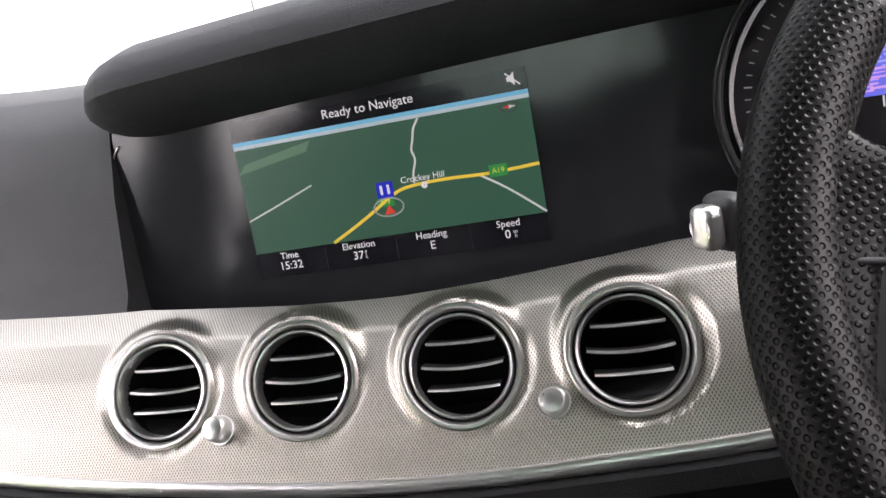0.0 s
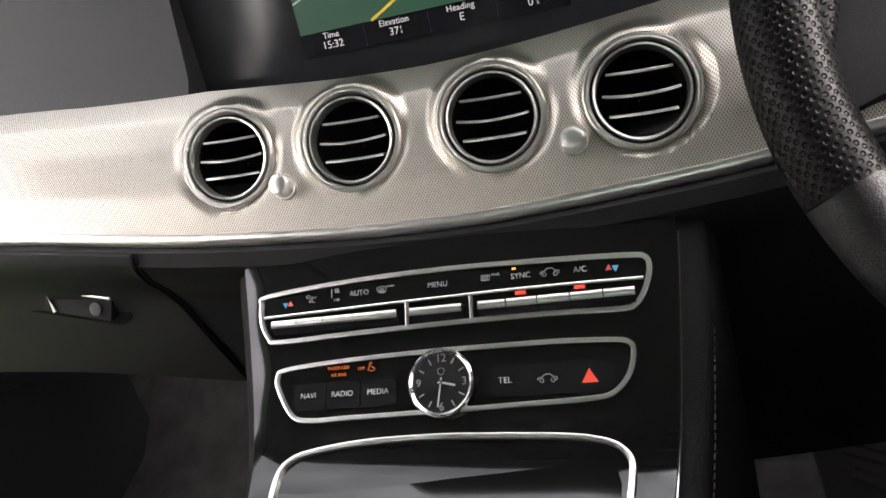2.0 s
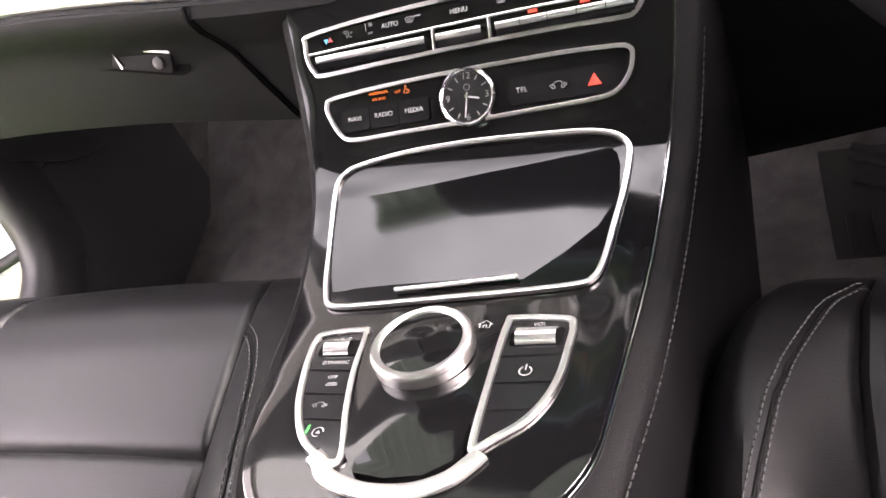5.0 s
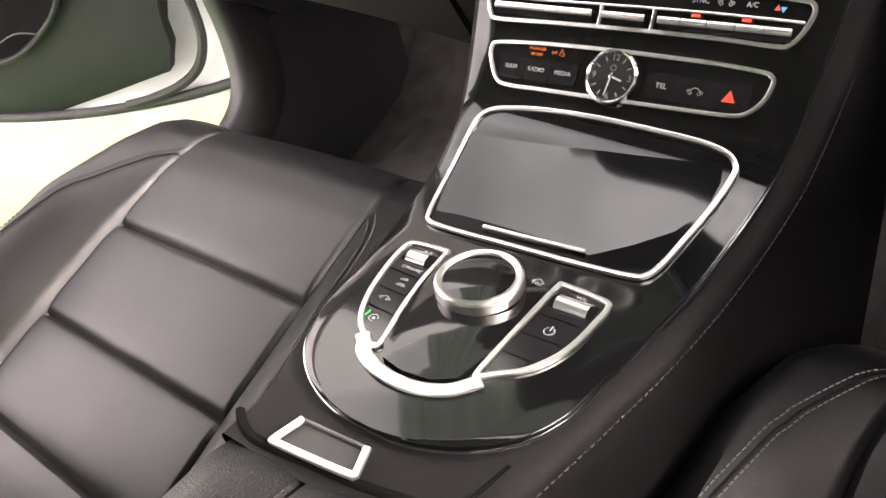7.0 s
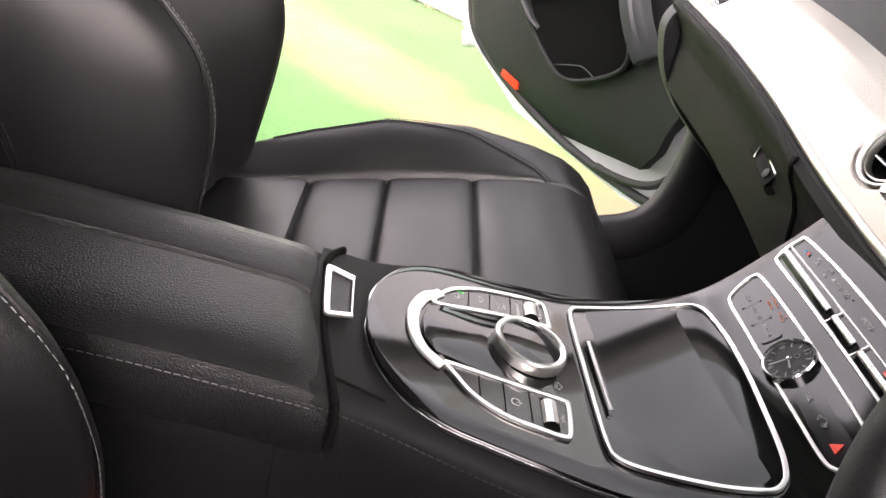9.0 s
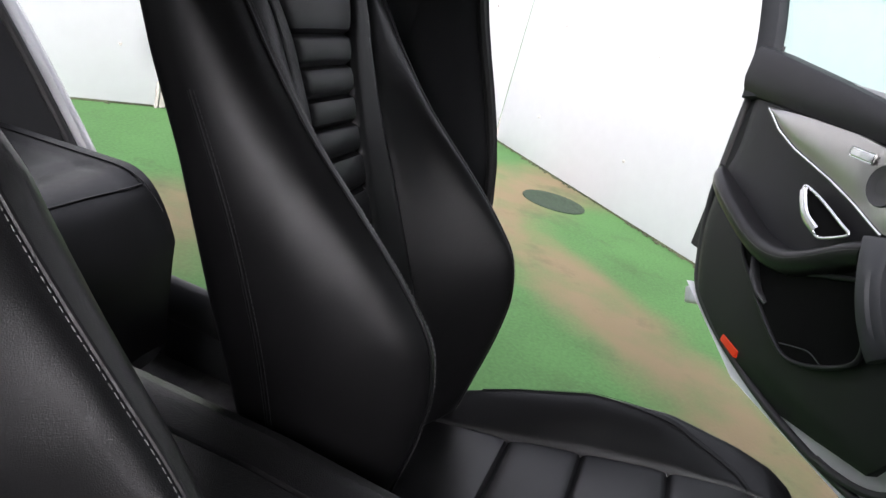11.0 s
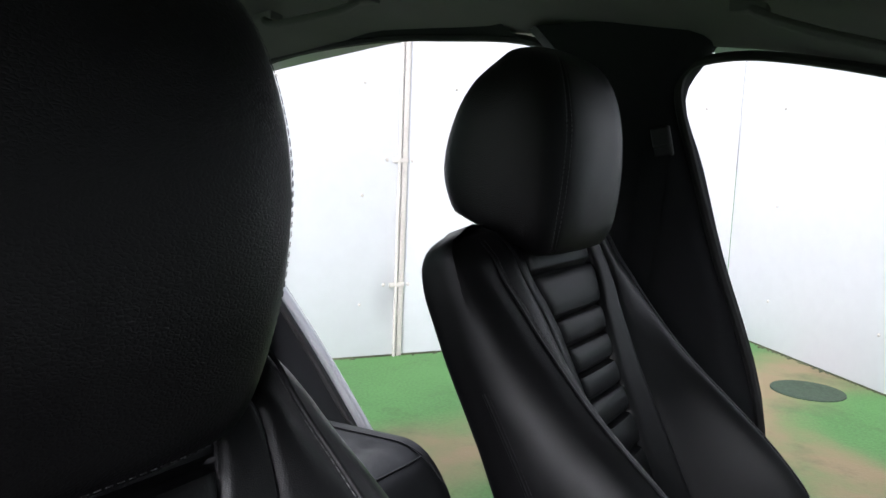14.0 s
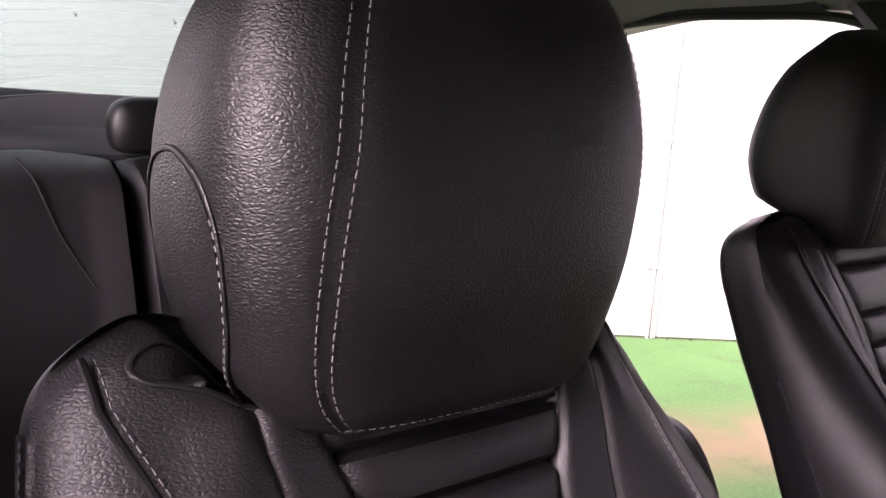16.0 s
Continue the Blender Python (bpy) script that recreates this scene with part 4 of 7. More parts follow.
def soft_box(x0, x1, y0, y1, r, ry=None, k=4, tilt=0.0):
    """Corner-rounded outline in console x, y (y0 upper edge, y1 lower)."""
    ry = ry or r
    out = []
    for cx, cy, a in ((x1 - r, y0 - ry, 0), (x0 + r, y0 - ry, 90), (x0 + r, y1 + ry, 180), (x1 - r, y1 + ry, 270)):
        for i in range(k + 1):
            q = radians(a + 90 * i / k)
            out.append((cx + r * math.cos(q), cy + ry * math.sin(q)))
    return out


def panel_on(parent, name, outline, thick, material, up=0.0, label="", grow=0.0, rings=5):
    """A thin lid that follows the console, domed a little by grow."""
    cx = sum(p[0] for p in outline) / len(outline)
    cy = sum(p[1] for p in outline) / len(outline)
    rows = []
    for k in range(rings + 1):
        f = 1 - k / rings * 0.985
        lift = up + thick + grow * (1 - f * f)
        rows.append([tuple(on_console(cx + (x - cx) * f, cy + (y - cy) * f, lift)) for x, y in outline])
    base = [[tuple(on_console(x, y, up - 0.001)) for x, y in outline], [tuple(on_console(cx + (x - cx) * 0.999, cy + (y - cy) * 0.999, up + thick - 0.0004)) for x, y in outline]]
    bm = sheet(base + rows[0:1] + [[tuple(on_console(cx + (x - cx) * 0.99, cy + (y - cy) * 0.99, up + thick)) for x, y in outline]] + rows[1:], True, True)
    return part(name, bm, material, parent, label)


def print_on(parent, body, x, y, size, material=WHITE_PRINT, up=0.0012, turn=0.0, name="print"):
    return lettering(name, body, size, console_pose(x, y, up, turn), material, parent, 0.00006)


def bars_on(parent, x, y, w, rows, material=SILVER_PRINT, up=0.0012, name="symbol", pitch=0.0016, h=0.0008):
    bm = bmesh.new()
    m = console_pose(x, y, up)
    for i in range(rows):
        b = block((w * (1 - 0.25 * (i % 2)), h, 0.0001), m @ pose(0, (i - (rows - 1) / 2) * pitch, 0))
        me = bpy.data.meshes.new("tmp")
        b.to_mesh(me)
        b.free()
        bm.from_mesh(me)
        bpy.data.meshes.remove(me)
    return part(name, bm, material, parent, smooth=False)


def triangle_on(parent, x, y, size, material, up=0.0012, turn=0.0, name="arrow", hollow=False):
    m = console_pose(x, y, up, turn)
    pts = [(math.cos(a) * size, math.sin(a) * size) for a in (math.pi / 2, math.pi * 7 / 6, math.pi * 11 / 6)]
    if not hollow:
        return part(name, plate(pts, 0.0002, m), material, parent, smooth=False)
    path = [tuple(m @ Vector((x0, y0, 0.0002))) for x0, y0 in pts]
    return part(name, sweep(path, size * 0.28, 0.0004, True, [tuple(m.to_3x3().col[2])] * 3, 4), material, parent, smooth=False)


def car_symbol(parent, x, y, s, material=SILVER_PRINT, up=0.0012):
    m = console_pose(x, y, up)
    line = [(-1, -0.15), (-0.95, 0.08), (-0.55, 0.14), (-0.25, 0.42), (0.3, 0.42), (0.6, 0.14), (1, 0.08), (1, -0.15), (0.75, -0.18)]
    path = [tuple(m @ Vector((a * s, b * s, 0))) for a, b in line]
    up_v = tuple(m.to_3x3().col[2])
    part("symbol", sweep(path, s * 0.12, 0.0002, False, [up_v] * len(path), 4), material, parent, smooth=False)
    for c in (-0.58, 0.58):
        ring = [tuple(m @ Vector(((c + 0.2 * math.cos(a)) * s, (-0.2 + 0.2 * math.sin(a)) * s, 0))) for a in [i * math.pi / 5 for i in range(10)]]
        part("symbol", sweep(ring, s * 0.1, 0.0002, True, [up_v] * 10, 4), material, parent, smooth=False)


def symbol_on(parent, x, y, s, lines, material=SILVER_PRINT, up=0.0012, name="symbol"):
    """A printed symbol drawn in thin strokes, s half its width."""
    m = console_pose(x, y, up)
    up_v = tuple(m.to_3x3().col[2])
    for line in lines:
        part(name, sweep([tuple(m @ Vector((a * s, b * s, 0))) for a, b in line], 0.00052, 0.0002, False, [up_v] * len(line), 4), material, parent, smooth=False)


def wave(x):
    return [(x + 0.10 * math.sin(i * 1.3), -0.55 + 0.16 * i) for i in range(7)]


AIRFLOW = [[(-1, 0.55), (-0.6, 0.75), (-0.2, 0.6), (-0.3, 0.2), (-0.9, 0.2), (-1, 0.55)], [(0.25, 0.5), (0.05, 0.0), (0.3, -0.6), (0.8, -0.7)], [(0.45, 0.1), (0.75, 0.1), (0.95, 0.4)], [(-0.5, -0.3), (-0.1, -0.3)], [(-0.5, -0.6), (-0.1, -0.6)]]
FAN = [[(-0.8, -1.0), (-0.8, 1.0)], [(-1.05, 0.6), (-0.55, 0.6)], [(0.0, 0.1), (0.5, 0.1), (0.5, 0.5), (0.0, 0.5), (0.0, 0.9), (0.5, 0.9)], [(0.6, 0.1), (1.0, 0.1), (1.0, 0.5), (0.6, 0.5), (0.6, 0.9), (1.0, 0.9)]]
FRONT_HEAT = [[(-0.7, -0.4), (-1, 0.5), (-0.4, 0.7), (0.4, 0.7), (1, 0.5), (0.7, -0.4), (-0.7, -0.4)], wave(-0.35), wave(0.0), wave(0.35)]
REAR_HEAT = [[(-0.9, -0.5), (-0.9, 0.55), (0.9, 0.55), (0.9, -0.5), (-0.9, -0.5)], wave(-0.45), wave(0.0), wave(0.45)]
BELT = [[(-0.2, 0.7), (0.1, 0.9), (0.3, 0.7), (0.0, 0.5), (-0.2, 0.7)], [(-0.5, -0.7), (-0.2, 0.3), (0.5, 0.0), (0.9, -0.5)], [(-0.1, -0.7), (0.7, -0.7)]]
RED_LIT, AMBER_LIT, GREEN_LIT = glow("red_lamp", (1.0, 0.10, 0.06), 0.45), glow("amber_lamp", (1.0, 0.22, 0.02), 0.22), glow("green_lamp", (0.1, 0.9, 0.2), 0.3)
RED_PRINT, BLUE_PRINT = mat("red_print", (0.55, 0.07, 0.06), 0.5), mat("blue_print", (0.05, 0.28, 0.5), 0.5)
BUTTON = mat("gloss_black_button", (0.010, 0.010, 0.011), 0.12, vary=0.1, rvary=0.04)

# climate strip: its dark glass, chrome frame and metal rocker keys
climate = thing("climate_controls", "chrome framed climate control strip with metal keys", "climate panel")
XA, XB = -0.1250, 0.1315
outline = [(XA + 0.004, -0.1265), (XA - 0.001, -0.120), (XA - 0.0015, -0.112), (XA + 0.004, -0.1082), (-0.06, -0.1055), (0.004, -0.1048), (0.07, -0.1058), (XB - 0.012, -0.1072), (XB - 0.001, -0.1085), (XB + 0.0010, -0.113),
           (XB - 0.003, -0.121), (XB - 0.009, -0.1262), (XB - 0.018, -0.1275), (0.07, -0.1268), (0.004, -0.1270), (-0.06, -0.1278), (XA + 0.012, -0.1288)]
panel_on(climate, "glass_strip", outline, 0.0012, PIANO, 0.0, "black glass strip")
chrome_loop(climate, outline, 0.0034, 0.0036, n=5, up=0.0016)
mid = [(XA + 0.001, -0.1175), (-0.02, -0.1163), (0.06, -0.1158), (XB - 0.003, -0.1163)]
chrome_loop(climate, mid, 0.0020, 0.003, "chrome divider", 8, False, "divider", 0.0018)
for x in (-0.0205, 0.0225):
    chrome_loop(climate, [(x, -0.1165), (x, -0.1222), (x, -0.1278)], 0.0024, 0.003, "chrome divider", 4, False, "divider", 0.0018)
keys = [(-0.116, -0.097), (-0.097, -0.077), (-0.077, -0.056), (-0.056, -0.0255), (-0.017, 0.018), (0.028, 0.046), (0.046, 0.0655), (0.0655, 0.0855), (0.0855, 0.105), (0.105, 0.1235)]
for x0, x1 in keys:
    xc = (x0 + x1) / 2
    m = console_pose(xc, -0.1225, 0.002)
    L = x1 - x0 - 0.0007
    prof = [(-0.0048, 0.0), (-0.0050, 0.0018), (-0.0030, 0.0030), (0.0012, 0.0052), (0.0030, 0.0056), (0.0038, 0.0048), (0.0040, 0.0)]
    rows = [[(sx * L / 2, a, b) for a, b in prof] for sx in (-1, -0.97, 0.97, 1)]
    bm = sheet(rows, True, True)
    bm.transform(m)
    key = part("rocker_key", bm, BUTTON, climate, "black rocker key with a metal lip")
    part("key_lip", sweep([tuple(m @ Vector((sx * L / 2, 0.0014, 0.0055))) for sx in (-1, -0.4, 0.4, 1)], 0.0052, 0.0024, False, [tuple(m.to_3x3().col[2])] * 4, 8), RING, key, "bright metal lip")
for body, x in (("AUTO", -0.0534), ("MENU", 0.0012), ("SYNC", 0.0555), ("A/C", 0.0921)):
    print_on(climate, body, x, -0.1108, 0.0050, up=0.0026)
symbol_on(climate, -0.0885, -0.1112, 0.0036, AIRFLOW, up=0.0026)
symbol_on(climate, -0.0709, -0.1098, 0.0030, FAN, up=0.0026)
print_on(climate, "OFF", -0.0698, -0.1128, 0.0024, up=0.0026)
symbol_on(climate, -0.0372, -0.1106, 0.0034, FRONT_HEAT, up=0.0026)
bars_on(climate, -0.0310, -0.1092, 0.0048, 1, up=0.0026)
symbol_on(climate, 0.0330, -0.1102, 0.0030, REAR_HEAT, up=0.0026)
print_on(climate, "REAR", 0.0395, -0.1092, 0.0022, up=0.0026)
car_symbol(climate, 0.0736, -0.1106, 0.0058, up=0.0026)
triangle_on(climate, -0.1080, -0.1125, 0.0026, BLUE_PRINT, 0.0026, 180)
triangle_on(climate, -0.1042, -0.1125, 0.0026, RED_PRINT, 0.0026, 0)
triangle_on(climate, 0.1092, -0.1115, 0.0026, RED_PRINT, 0.0026, 0)
triangle_on(climate, 0.1130, -0.1115, 0.0026, BLUE_PRINT, 0.0026, 180)
for x in (0.0550, 0.0912):
    part("lamp", block((0.0065, 0.0022, 0.0008), console_pose(x, -0.1178, 0.0045), 0.0003), RED_LIT, climate, "red lit lamp")
part("lamp", block((0.0026, 0.0011, 0.0006), console_pose(0.0515, -0.1078, 0.0028), 0.0002), glow("amber_lamp", (1.0, 0.45, 0.06), 0.9), climate, "amber lit lamp")

# media strip with the clock
media = thing("media_controls", "chrome framed media button strip", "media panel")
outline = [(-0.1125, -0.1500), (-0.1135, -0.1440), (-0.1090, -0.1415), (-0.0819, -0.1398), (-0.04, -0.1386), (0.004, -0.1380), (0.0400, -0.1380), (0.0740, -0.1381), (0.1083, -0.1392), (0.1165, -0.1406), (0.1187, -0.1440), (0.1155, -0.1525), (0.1065, -0.1600), (0.0927, -0.1624),
           (0.05, -0.1634), (0.0, -0.1643), (-0.06, -0.1651), (-0.088, -0.1655), (-0.1015, -0.1628)]
panel_on(media, "glass_strip", outline, 0.0010, PIANO, 0.0, "black glass strip")
chrome_loop(media, outline, 0.0032, 0.0034, n=5, up=0.0014)
for k, (x0, x1, body) in enumerate(((-0.1015, -0.0780, "NAVI"), (-0.0775, -0.0535, "RADIO"), (-0.0530, -0.0285, "MEDIA"))):
    button = panel_on(media, "button", soft_box(x0, x1, -0.1480, -0.1605, 0.0025), 0.0014, BUTTON, 0.0008, "gloss black button")
    print_on(button, body, (x0 + x1) / 2, -0.1540, 0.0050, up=0.0034)
button = panel_on(media, "button", soft_box(0.0305, 0.1075, -0.1460, -0.1598, 0.006), 0.0012, BUTTON, 0.0006, "gloss black button row")
print_on(button, "TEL", 0.0419, -0.1527, 0.0054, up=0.0032)
car_symbol(button, 0.0677, -0.1530, 0.0058, up=0.0032)
triangle_on(button, 0.0926, -0.1538, 0.0056, RED_LIT, 0.0030, name="hazard_triangle")
triangle_on(button, 0.0926, -0.1534, 0.0032, RED_PRINT, 0.0034, name="hazard_triangle", hollow=True)
print_on(media, "PASSENGER", -0.0690, -0.1422, 0.0030, AMBER_LIT, 0.0020, name="warning_text")
print_on(media, "AIR BAG", -0.0690, -0.1452, 0.0030, AMBER_LIT, 0.0020, name="warning_text")
print_on(media, "OFF", -0.0530, -0.1432, 0.0030, AMBER_LIT, 0.0020, name="warning_text")
symbol_on(media, -0.0465, -0.1428, 0.0034, BELT, AMBER_LIT, 0.0020, "warning_symbol")

clock = thing("analogue_clock", "small round analogue clock with a chrome bezel", "clock")
KM = console_pose(0.0023, -0.1520, 0.002)
R = 0.0212
part("body", turned([(R - 0.001, -0.004), (R - 0.001, 0.003)], 48, KM), PLASTIC, clock)
part("bezel", turned([(R, -0.004), (R, 0.0045), (R - 0.0012, 0.0058), (R - 0.0026, 0.0048), (R - 0.0030, 0.0030)], 56, KM, False), CHROME, clock, "chrome bezel")
part("face", turned([(R - 0.0028, 0.0031), (0.0004, 0.0031)], 48, KM), mat("matt_black_face", (0.012, 0.012, 0.013), 0.4), clock)
for h in range(12):
    a = radians(90 - 30 * h)
    r = R * 0.70
    if h % 3 == 0:
        lettering("numeral", {0: "12", 3: "3", 6: "6", 9: "9"}[h], 0.0070, KM @ pose(r * math.cos(a), r * math.sin(a), 0.0035), SILVER_PRINT, clock, 0.00006)
    else:
        part("hour_mark", block((0.0038, 0.0009, 0.0003), KM @ pose(r * math.cos(a), r * math.sin(a), 0.0034, 0, 0, 90 - 30 * h)), SILVER_PRINT, clock)
bm = bmesh.new()
for k in range(60):
    a = radians(6 * k)
    r = R * 0.845
    v = [bm.verts.new(KM @ pose(r * math.cos(a), r * math.sin(a), 0.0034, 0, 0, 6 * k) @ Vector(q)) for q in ((-0.0005, -0.00015, 0), (0.0005, -0.00015, 0), (0.0005, 0.00015, 0), (-0.0005, 0.00015, 0))]
    bm.faces.new(v)
tagged(part("minute_track", bm, SILVER_PRINT, clock, smooth=False), kind="stuff")
part("emblem", sweep([tuple(KM @ Vector((0.0022 * math.cos(a), 0.0068 + 0.0022 * math.sin(a), 0.0036))) for a in [i * math.pi / 8 for i in range(16)]], 0.0004, 0.0003, True, [tuple(KM.to_3x3().col[2])] * 16, 4), SILVER_PRINT, clock)
part("hour_hand", block((0.0105, 0.0013, 0.0004), KM @ pose(0, 0, 0.0042, 0, 0, -14) @ pose(0.0040, 0, 0)), WHITE_PRINT, clock, "white hour hand")
part("minute_hand", block((0.0180, 0.0009, 0.0004), KM @ pose(0, 0, 0.0048, 0, 0, -98) @ pose(0.0060, 0, 0)), WHITE_PRINT, clock, "white minute hand")
part("hub", turned([(0.0014, 0.004), (0.0013, 0.0058), (0.0003, 0.006)], 16, KM), CHROME, clock)

# tray lid
tray = thing("tray_lid", "glossy black sliding tray lid in a chrome frame", "tray lid")
outline = [(-0.1045, -0.1960), (-0.0985, -0.1872), (-0.0855, -0.1825), (-0.05, -0.1780), (-0.005, -0.1766), (0.034, -0.1774), (0.073, -0.1790), (0.092, -0.1810), (0.1055, -0.1850), (0.1125, -0.1930), (0.1125, -0.2040), (0.1095, -0.2250),
           (0.1040, -0.2550), (0.0993, -0.2850), (0.0945, -0.2985), (0.0840, -0.3035), (0.045, -0.3065), (0.0, -0.3085), (-0.045, -0.3105), (-0.0670, -0.3105), (-0.0780, -0.3080), (-0.0830, -0.3010), (-0.0905, -0.2800), (-0.0985, -0.2450), (-0.1038, -0.2150)]
panel_on(tray, "lid", outline, 0.0012, PIANO, 0.0, "piano black lid", 0.0012, 8)
chrome_loop(tray, outline, 0.0040, 0.0040, n=6, up=0.0024)
grip, ups = loop_on([(-0.032, -0.3000), (0.008, -0.2978), (0.049, -0.2950)], 0.0050, 8, False)
part("grip_bar", sweep(grip, 0.0036, 0.0030, False, ups, 8), RING, tray, "chrome grip bar")

# control pods round the dial
pods = thing("touch_controller", "chrome framed controller with push keys and dial", "controller")
wedge = [(-0.0385, -0.338), (-0.033, -0.368), (-0.026, -0.398), (-0.018, -0.428), (-0.008, -0.4405), (0.010, -0.4435), (0.030, -0.4410), (0.0425, -0.4320), (0.0462, -0.400), (0.0462, -0.338), (0.004, -0.332)]
panel_on(pods, "palm_rest", wedge, 0.0030, PIANO, 0.0, "piano black palm rest", 0.003, 6)
left = [(-0.0735, -0.3410), (-0.0695, -0.3355), (-0.0440, -0.3330), (-0.0402, -0.3370), (-0.0365, -0.3680), (-0.0290, -0.3985), (-0.0190, -0.4290), (-0.0225, -0.4345), (-0.0310, -0.4310), (-0.0475, -0.4180), (-0.0605, -0.3960), (-0.0688, -0.3710), (-0.0728, -0.3520)]
right = [(0.0872, -0.3375), (0.0825, -0.3312), (0.0530, -0.3288), (0.0490, -0.3325), (0.0478, -0.3660), (0.0480, -0.3960), (0.0490, -0.4215), (0.0515, -0.4240), (0.0585, -0.4180), (0.0715, -0.4065), (0.0805, -0.3910), (0.0850, -0.3740), (0.0868, -0.3520)]
for side in (left, right):
    panel_on(pods, "pod", side, 0.0012, BUTTON, 0.0, "gloss black key pod", 0.0, 4)
    chrome_loop(pods, side, 0.0044, 0.0034, n=6, up=0.0014)
ub = [(-0.0350, -0.4295), (-0.0300, -0.4335), (-0.0225, -0.4420), (-0.005, -0.4490), (0.010, -0.4508), (0.027, -0.4490), (0.042, -0.4420), (0.0505, -0.4325), (0.0545, -0.4265)]
p, u = loop_on(ub, 0.0014, 6, False)
part("lower_band", sweep(p, 0.0100, 0.0034, False, u, 10, 3.5), RING, pods, "broad chrome band")
for y0, y1, x0, x1 in ((-0.3665, -0.3840, -0.0670, -0.0400), (-0.3855, -0.4030, -0.0625, -0.0350), (-0.4045, -0.4240, -0.0545, -0.0300)):
    part("key_gap", sweep([tuple(on_console(x0 - 0.002, y0, 0.0016)), tuple(on_console(x1 + 0.002, y0 - 0.001, 0.0016))], 0.0007, 0.0006), GAP_SHADE, pods)
for y0, x0, x1 in ((-0.3600, 0.0490, 0.0855), (-0.3800, 0.0490, 0.083), (-0.3990, 0.0495, 0.076)):
    part("key_gap", sweep([tuple(on_console(x0, y0, 0.0016)), tuple(on_console(x1, y0 + 0.001, 0.0016))], 0.0007, 0.0006), GAP_SHADE, pods)
for x, y in ((-0.0545, -0.3485), (0.0680, -0.3450)):
    m = console_pose(x, y, 0.001)
    # flat near-black plate stands for the shaded well
    part("wheel_well", plate(rounded(0.026 if x < 0 else 0.030, 0.013, 0.002), 0.0008, m), GAP_SHADE, pods)
    rows = []
    for i in range(15):
        a = math.pi * i / 14
        r = 0.0062 + (0.0003 if i % 2 else 0)
        rows.append([(sx, r * math.cos(a), r * math.sin(a) * 0.8) for sx in ((-0.0085, 0.0085) if x < 0 else (-0.0115, 0.0115))])
    bm = sheet(rows)
    bm.transform(m)
    part("thumb_wheel", bm, RING, pods, "ribbed chrome thumb wheel", smooth=False)
print_on(pods, "DYNAMIC", -0.0520, -0.3605, 0.0040)
print_on(pods, "VOL", 0.0680, -0.3345, 0.0042)
print_on(pods, "OFF", -0.0490, -0.3725, 0.0036)
bars_on(pods, -0.0475, -0.3780, 0.008, 2)
triangle_on(pods, -0.0560, -0.3400, 0.0016, WHITE_PRINT, turn=0)
triangle_on(pods, -0.0510, -0.3400, 0.0016, WHITE_PRINT, turn=180)
car_symbol(pods, -0.0480, -0.3940, 0.0046)
m = console_pose(-0.0400, -0.4140, 0.0016)
part("symbol", sweep([tuple(m @ Vector((0.0032 * math.cos(a), 0.0032 * math.sin(a), 0))) for a in [i * math.pi / 8 for i in range(14)]], 0.0006, 0.0002, False, [tuple(con_normal(-0.41))] * 14, 4), WHITE_PRINT, pods)
triangle_on(pods, -0.0400, -0.4140, 0.0016, WHITE_PRINT)
part("green_lamp", block((0.0012, 0.0055, 0.0004), console_pose(-0.0470, -0.4120, 0.0016)), GREEN_LIT, pods, "green lit lamp")
m = console_pose(0.0660, -0.3710, 0.0016)
part("symbol", sweep([tuple(m @ Vector((0.0034 * math.sin(a), 0.0034 * math.cos(a), 0))) for a in [0.5 + i * (2 * math.pi - 1) / 16 for i in range(17)]], 0.0007, 0.0002, False, [tuple(con_normal(-0.37))] * 17, 4), WHITE_PRINT, pods)
part("symbol", block((0.0007, 0.0042, 0.0002), m @ pose(0, 0.0028, 0)), WHITE_PRINT, pods)
m = console_pose(0.0368, -0.3365, 0.0045)
part("home_symbol", sweep([tuple(m @ Vector((a, b, 0))) for a, b in ((-0.0030, -0.0026), (-0.0030, 0.0004), (-0.0044, 0.0002), (0, 0.0036), (0.0044, 0.0002), (0.0030, 0.0004), (0.0030, -0.0026), (0.0009, -0.0026), (0.0009, -0.0004), (-0.0009, -0.0004), (-0.0009, -0.0026))],
     0.0006, 0.0002, False, [tuple(con_normal(-0.34))] * 11, 4), WHITE_PRINT, pods, smooth=False)
# the dial
DM = console_pose(0.0065, -0.3590, 0.003) @ Matrix.Scale(0.92, 4)
dial = part("dial_foot", turned([(0.030, -0.004), (0.030, 0.004)], 48, DM), PLASTIC, pods, "black dial foot")
rows = [[((0.0322 + (0.00035 if j % 2 else 0)) * math.cos(math.pi * j / 90), (0.0322 + (0.00035 if j % 2 else 0)) * math.sin(math.pi * j / 90), z) for j in range(180)] for z in (0.0030, 0.0092)]
bm = sheet(rows, True)
bm.transform(DM)
part("knurled_ring", bm, RING, pods, "finely knurled metal ring")
part("top_ring", turned([(0.0326, 0.0090), (0.0330, 0.0104), (0.0322, 0.0128), (0.0305, 0.0138), (0.0275, 0.0134), (0.0262, 0.0122)], 64, DM, False), RING, pods, "bright ring of the dial")
part("dial_cap", turned([(0.0264, 0.0122), (0.020, 0.0129), (0.010, 0.0133), (0.0004, 0.0134)], 48, DM), PIANO, pods, "glossy black dial cap")

# ---------------------------------------------------------------- steering wheel
W = frame_from((0.379, -0.1955, 1.008), (1, 0, 0), (0, -math.cos(radians(31.5)), math.sin(radians(31.5))))
WN = tuple(W.to_3x3().col[2])
wheel = thing("steering_wheel", "black leather steering wheel with perforated grips", "steering wheel")


LOWER = 204


